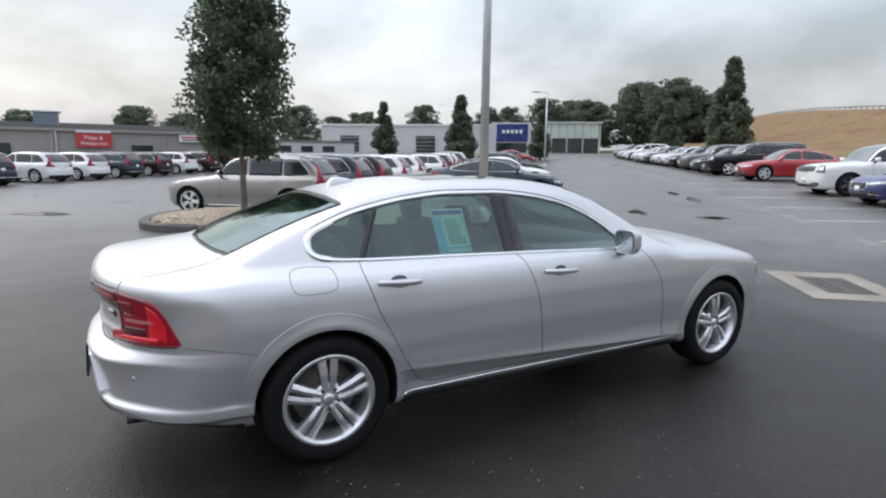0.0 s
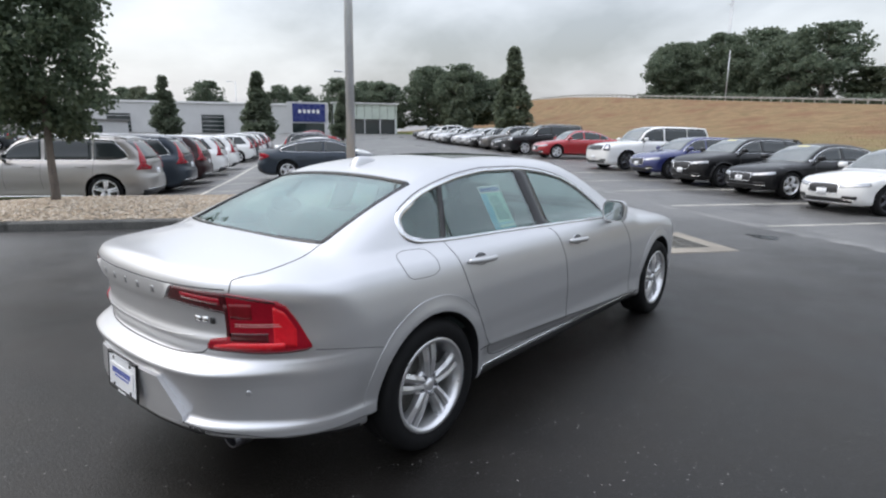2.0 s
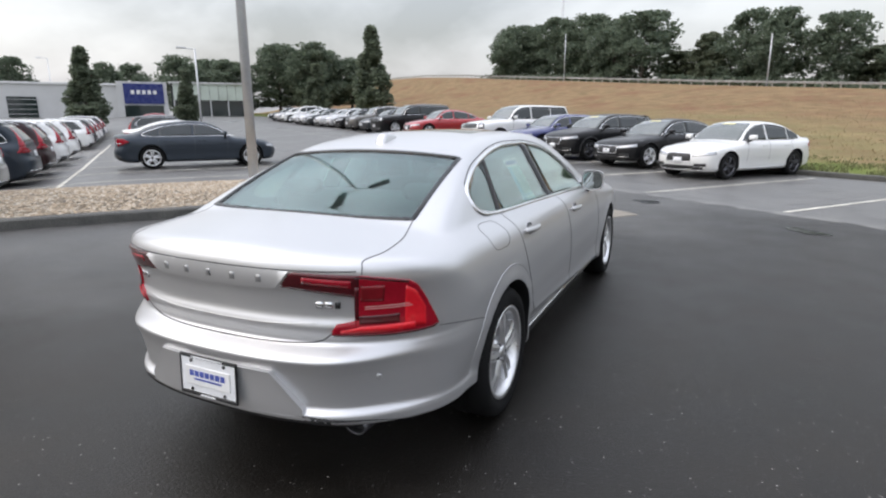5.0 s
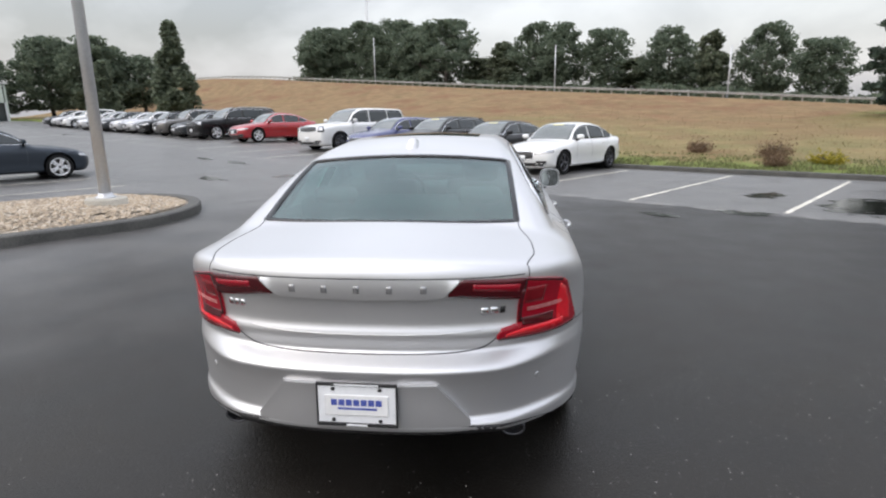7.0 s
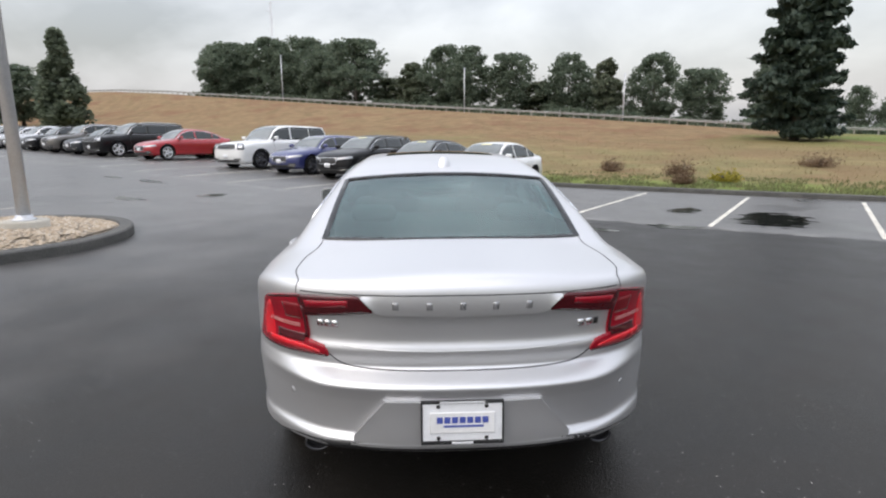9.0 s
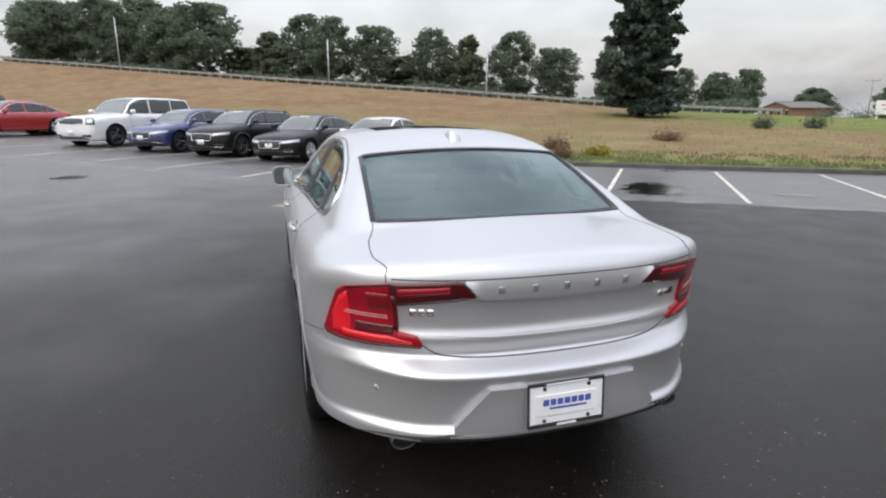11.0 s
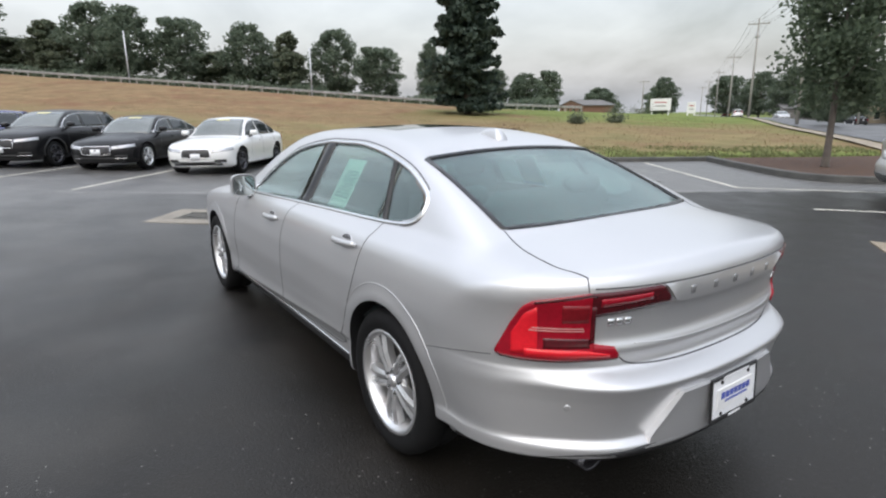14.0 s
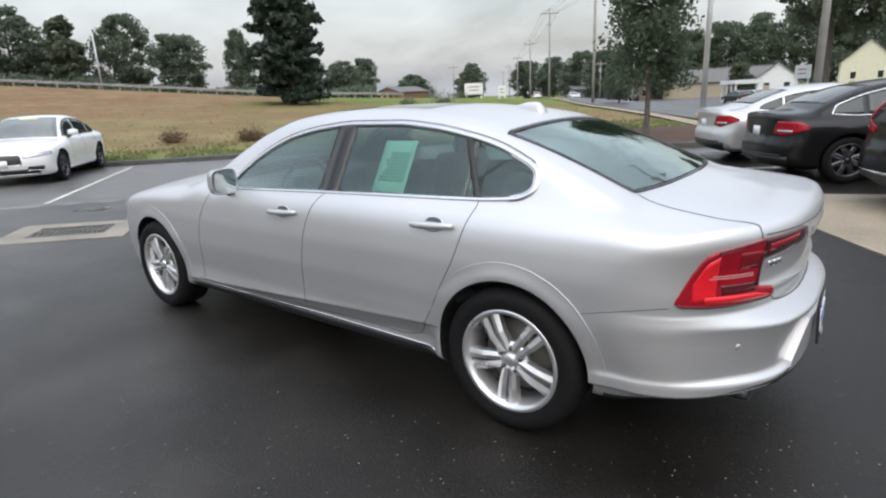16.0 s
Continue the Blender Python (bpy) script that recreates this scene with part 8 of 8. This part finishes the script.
# utility poles and cables along the road
def utility_pole(s, off, h, label="wooden utility pole with a cross arm"):
    x, y = road_pt(s, off)
    ob = thing("utility_pole", pose(x, y, ground_at(x, y), 0, 0, math.degrees(math.atan2(rd[1], rd[0]))), label, "utility pole", "utility poles")
    v, f = tube([(0, 0, -0.3), (0, 0, h * 0.5), (0.05, 0, h)], [0.135, 0.12, 0.09], 12)
    mesh_object("pole", v, f, M_WOODPOLE, ob)
    part("cross_arm", boxed((0, 0, h - 0.6), (0.12, 2.4, 0.12), 0.01), M_WOODPOLE, ob)
    for k in (-1.05, -0.5, 0.5, 1.05):
        v, f = lathe([(0.03, h - 0.54), (0.045, h - 0.50), (0.03, h - 0.46), (0.04, h - 0.42), (0.0, h - 0.40)], 8, "z")
        mesh_object("insulator", [(a[0], a[1] + k, a[2]) for a in v], f, M_CONCRETE, ob)
    v, f = lathe([(0.0, h - 2.2), (0.2, h - 2.2), (0.2, h - 1.5), (0.0, h - 1.45)], 12, "z")
    mesh_object("transformer", [(a[0] + 0.32, a[1], a[2]) for a in v], f, M_GALV, ob)
    return (x, y, ground_at(x, y) + h - 0.4)


tops = [utility_pole(s, off, h) for s, off, h in ((-2.2, -3.5, 11.5), (28, -1.7, 11.0), (58, -1.5, 11.6), (88, -1.5, 10.5), (124, -1.5, 10.5), (165, -1.5, 10.5), (210, -1.5, 10.5))]
for s, off, h in ((70, -16, 8.0), (95, -16, 8.0), (112, 14, 8.0), (128, 40, 8.5)):
    utility_pole(s, off, h, "plain wooden utility pole far along the road")
for k in (-1.05, -0.5, 0.5, 1.05):
    pts = []
    for a, b in zip(tops[:-1], tops[1:]):
        for t in np.linspace(0, 1, 10, endpoint=False):
            pts.append((a[0] + (b[0] - a[0]) * t + rn[0] * k, a[1] + (b[1] - a[1]) * t + rn[1] * k, a[2] + (b[2] - a[2]) * t - 2.4 * t * (1 - t)))
    v, f = tube(pts, 0.014, 5)
    tagged(mesh_object("overhead_cable", v, f, M_WIRE), "thin black overhead cable between poles", "cable", "overhead cables")


# buildings
def wall_box(name, parent, c, s, mat, bevel=0.02, turn=None, label=""):
    return part(name, boxed(c, s, bevel, turn), mat, parent, label)


def words(text, size, mat, parent, m, depth=0.02):
    cu = bpy.data.curves.new("lettering", "FONT")
    cu.body, cu.size, cu.extrude, cu.align_x, cu.align_y = text, size, depth, "CENTER", "CENTER"
    tmp = new("lettering", cu)
    bpy.context.view_layer.update()
    me = bpy.data.meshes.new_from_object(tmp.evaluated_get(bpy.context.evaluated_depsgraph_get()))
    bpy.data.objects.remove(tmp)
    me.materials.append(mat)
    ob = new("lettering", me)
    ob.parent = parent
    ob.matrix_basis = m
    return ob


# long grey parade: its front faces the lot
def parade():
    m = pose(-20, 56.5, 0.2, 0, 0, 0)
    b = thing("shopping_parade", m, "long low grey block building with shop signs", "building")
    wall_box("wall", b, (0, 8, 1.6), (64, 16, 3.9), M_WALL_GREY)
    wall_box("roof", b, (0, 8, 3.60), (64.6, 16.6, 0.22), M_ROOF)
    wall_box("fascia", b, (0, -0.12, 3.36), (64.4, 0.3, 0.30), M_WALL_GREY)
    for i in range(15):
        wall_box("pilaster", b, (-31 + i * 4.4, -0.06, 1.5), (0.35, 0.16, 3.4), M_WALL_GREY)
    wall_box("roof_unit", b, (12.65, 1.4, 4.26), (1.75, 1.6, 1.14), M_BLUE_GREY, 0.03, None, "blue-grey rooftop air unit")
    wall_box("unit_hood", b, (12.75, 1.4, 4.90), (1.95, 1.8, 0.14), M_GALV)
    wall_box("roof_step", b, (0, 11, 3.95), (58, 8, 0.55), M_ROOF)
    for sx, n in ((9.2, 1), (20.0, 1), (26.5, 1)):
        wall_box("shop_door", b, (sx, -0.05, 1.05), (1.8, 0.14, 2.1), M_STORE_GLASS)
    wall_box("drain_pipe", b, (13.35, -0.2, 1.6), (0.12, 0.12, 3.5), M_WALL_WHITE)
    sg = wall_box("shop_sign", b, (16.2, -0.2, 2.45), (2.75, 0.16, 1.25), M_SIGN_RED, 0.02, None, "red shop sign with white lettering")
    words("Pizza &", 0.50, M_SIGN_WHITE, sg, pose(16.2, -0.29, 2.68, 90, 0, 0))
    words("Restaurant", 0.46, M_SIGN_WHITE, sg, pose(16.2, -0.29, 2.20, 90, 0, 0))
    wall_box("print_bar", b, (16.2, -0.24, 3.22), (2.7, 0.1, 0.2), M_SIGN_WHITE)
    s2 = wall_box("shop_sign", b, (24.4, -0.2, 2.82), (2.5, 0.16, 0.66), M_SIGN_WHITE, 0.02, None, "cream shop sign with faded lettering")
    part("print_bar", boxed((24.4, -0.29, 2.93), (2.1, 0.02, 0.14)), M_SIGN_RED, s2)
    part("print_bar", boxed((24.4, -0.29, 2.70), (1.9, 0.02, 0.12)), M_ROOF, s2)
    return b


parade()


def low_block():
    b = thing("service_block", pose(19.0, 68.8, 0.7, 0, 0, -16), "low pale block building with dark windows", "building")
    wall_box("wall", b, (0, 4, 1.2), (11.8, 8, 2.9), M_WALL_WHITE)
    wall_box("roof", b, (0, 4, 2.72), (12.2, 8.4, 0.20), M_ROOF)
    for i in range(3):
        w = wall_box("window", b, (-2.8 + i * 2.7, -0.03, 1.75), (1.5, 0.12, 0.8), M_STORE_GLASS)
        part("window_frame", boxed((-2.8 + i * 2.7, -0.06, 2.18), (1.66, 0.14, 0.08), 0.01), M_SIGN_WHITE, w)
    return b


low_block()


def showroom():
    """White workshop, blue sign wall and a glazed green-panelled showroom."""
    a = math.degrees(math.atan2(60.8 - 71.4, 62.0 - 49.1))
    b = thing("car_showroom", pose(49.1, 71.4, 2.2, 0, 0, a), "white and pale green glazed car showroom", "building")
    L = 16.6
    wall_box("workshop_wall", b, (-14.5, 6.5, 2.2), (29, 11, 4.6), M_WALL_WHITE)
    wall_box("workshop_roof", b, (-14.5, 6.5, 4.55), (29.4, 11.4, 0.25), M_SIGN_WHITE)
    for i, sx in enumerate((-24, -17.5, -11, -4.5)):
        d = wall_box("roller_door", b, (sx, 0.96, 1.5), (3.2, 0.16, 2.6), M_STORE_GLASS)
        for k in range(4):
            part("door_slat", boxed((sx, 0.87, 0.6 + k * 0.62), (3.2, 0.05, 0.06)), M_GALV, d)
    wall_box("sign_wall", b, (2.9, 1.0, 2.5), (6.2, 1.0, 4.9), M_WALL_WHITE)
    sg = wall_box("blue_sign", b, (3.1, 0.42, 3.35), (4.9, 0.14, 2.7), M_SIGN_BLUE, 0.02, None, "deep blue sign board with a white mark")
    for i in range(5):
        part("sign_mark", boxed((1.75 + i * 0.68, 0.33, 3.55), (0.44, 0.05, 0.52), 0.02), M_SIGN_WHITE, sg)
    wall_box("entrance_glass", b, (3.0, 0.46, 1.0), (4.8, 0.1, 1.6), M_STORE_GLASS)
    wall_box("showroom_core", b, (11.6, 5.0, 2.3), (10.2, 7.0, 4.6), M_STORE_GLASS)
    for i in range(8):
        wall_box("green_panel", b, (7.35 + i * 1.2, 0.95, 3.75), (1.14, 0.12, 2.3), M_PANEL_GREEN, 0.01)
    for i in range(5):
        wall_box("post", b, (6.8 + i * 2.4, 0.95, 1.3), (0.16, 0.16, 2.6), M_GALV)
    wall_box("canopy", b, (11.6, 2.6, 4.98), (10.6, 4.0, 0.22), M_WALL_WHITE)
    wall_box("end_panel", b, (16.55, 2.6, 2.5), (0.2, 3.4, 4.9), M_PANEL_GREEN)
    return b


showroom()

# across the road: shops, house, signs, parked cars
def gable_house(m, label, w, d, h, roof_h, wall, n_win=3):
    b = thing("house", m, label, "house", "houses across the road")
    wall_box("wall", b, (0, 0, h / 2), (w, d, h), wall)
    v, f = prism([(-w / 2 - 0.35, h - 0.1), (w / 2 + 0.35, h - 0.1), (0, h + roof_h)], -d / 2 + 0.02, d / 2 - 0.02, "y")
    mesh_object("gable", v, f, wall, b, smooth=False)
    for s in (-1, 1):
        L = math.hypot(w / 2 + 0.45, roof_h)
        part("roof_slope", boxed((s * (w / 4 + 0.1), 0, h + roof_h / 2), (L + 0.25, d + 0.5, 0.14), 0.01, pose(0, 0, 0, 0, s * math.degrees(math.atan2(roof_h, w / 2 + 0.35)), 0)), M_ROOF, b)
    for i in range(n_win):
        x = (i - (n_win - 1) / 2) * w / n_win
        for sy in (-1, 1):
            wn = wall_box("window", b, (x, sy * (d / 2 + 0.01), h * 0.58), (0.8, 0.08, 1.2), M_STORE_GLASS, 0)
            part("frame", boxed((x, sy * (d / 2 + 0.02), h * 0.58 - 0.66), (1.0, 0.12, 0.1), 0.01), M_SIGN_WHITE, wn)
            part("frame", boxed((x, sy * (d / 2 + 0.02), h * 0.58 + 0.66), (1.0, 0.12, 0.1), 0.01), M_SIGN_WHITE, wn)
    part("door", boxed((w * 0.25, d / 2 + 0.01, 1.0), (0.9, 0.1, 2.0), 0.01), M_TAN_WALL, b)
    return b


face = math.degrees(math.atan2(rn[1], rn[0])) - 90
gable_house(pose(1.3, -133.0, ground_at(1.3, -133.0), 0, 0, 4), "cream clapboard house with a steep gable", 8.0, 12.0, 4.4 - ground_at(1.3, -133.0), 4.0, M_CREAM, 2)
gable_house(pose(12.2, -104.0, ground_at(12.2, -104.0), 0, 0, 10), "small white shop with a steep gable", 5.5, 7.0, 3.0, 2.4, M_SIGN_WHITE, 2)
gable_house(pose(24.0, -124.0, ground_at(24.0, -124.0), 0, 0, 94), "low tan shop with a grey pitched roof", 12.0, 20.0, 3.0, 2.6, M_TAN_WALL, 5)
gable_house(pose(40.0, -124.0, ground_at(40.0, -124), 0, 0, face + 90), "low brown-roofed house among trees", 9.0, 12.0, 2.4, 1.8, M_TAN_WALL, 4)
gable_house(pose(54.0, -128.0, ground_at(54, -128), 0, 0, face), "low shop unit beside the road", 14.0, 9.0, 2.8, 0.9, M_WALL_GREY, 5)
gable_house(pose(102.0, -116.0, ground_at(102, -116), 0, 0, face + 40), "low brown-roofed building across the field", 12.0, 9.0, 2.6, 1.4, M_BRICK_WALL, 4)


def pavilion(m):
    b = thing("roadside_pavilion", m, "small white pavilion with posts and a flat roof", "pavilion")
    wall_box("roof", b, (0, 0, 2.5), (4.4, 3.2, 0.5), M_SIGN_WHITE)
    for sx in (-1.9, -0.65, 0.65, 1.9):
        for sy in (-1.3, 1.3):
            wall_box("post", b, (sx, sy, 1.15), (0.22, 0.22, 2.3), M_SIGN_WHITE)
    wall_box("back_wall", b, (0, -1.0, 1.15), (3.6, 0.15, 2.2), M_STORE_GLASS)
    return b


pavilion(pose(13.0, -79.0, ground_at(13.0, -79.0), 0, 0, face))


def board_sign(m, w, h, z, label):
    b = thing("roadside_sign", m, label, "sign", "roadside signs")
    for s in (-1, 1):
        wall_box("post", b, (s * w * 0.4, 0, z / 2), (0.14, 0.14, z + 0.1), M_SIGN_WHITE)
    f = wall_box("board", b, (0, 0, z + h / 2), (w, 0.18, h), M_SIGN_WHITE)
    part("print_bar", boxed((0, 0.11, z + h * 0.68), (w * 0.6, 0.02, h * 0.07)), M_SIGN_RED, f)
    part("print_bar", boxed((0, 0.11, z + h * 0.38), (w * 0.5, 0.02, h * 0.06)), M_ROOF, f)
    return b


board_sign(pose(46.3, -67.9, ground_at(46.3, -67.9), 0, 0, 35), 2.7, 1.6, 0.7, "white board sign on two posts in the grass")
board_sign(pose(37.7, -61.6, ground_at(37.7, -61.6), 0, 0, 35), 0.95, 1.3, 0.3, "narrow white board sign by the road")
board_sign(pose(5.6, -71.0, ground_at(5.6, -71.0), 0, 0, face + 20), 1.9, 1.4, 2.6, "white shield-shaped board sign on posts")
for key, s, off, turn, lab in (("grey_sedan", 47, -23, 10, "dark grey saloon parked across the road"), ("silver_sedan", 51, -25, 200, "silver saloon parked across the road"), ("black_sedan", 85, -20, 10, "black saloon parked across the road"), ("white_suv_small", 110, -5, 0, "white off-roader on the far road"),
                               ("silver_wagon", 85, -9, 180, "silver estate car on the far road"), ("grey_suv", 100, -22, 90, "dark grey off-roader across the road"), ("red_sedan", 140, -5, 0, "red saloon on the far road")):
    x, y = road_pt(s, off)
    p, q = pq(x, y)
    parked(key, p, q, math.degrees(math.atan2(rd[1], rd[0])) + turn, lab, "car", z=ground_at(x, y) + 0.06)


# tan concrete pad beside the tails
def flat_pad(name, pts, z, mat, label):
    verts = [(x, y, ground_at(x, y) + z) for x, y in pts] + [(x, y, ground_at(x, y) - 0.1) for x, y in pts]
    n = len(pts)
    faces = [tuple(range(n))] + [(i, i + n, (i + 1) % n + n, (i + 1) % n) for i in range(n)]
    return tagged(mesh_object(name, verts, faces, mat, smooth=False), label, "pavement", kind="structure")


flat_pad("concrete_pad", [(0.38, -5.76), (-4.2, -7.25), (-6.2, -4.4), (-1.6, -2.75)], 0.012, M_TANPAVE, "tan concrete paving pad beside the asphalt")
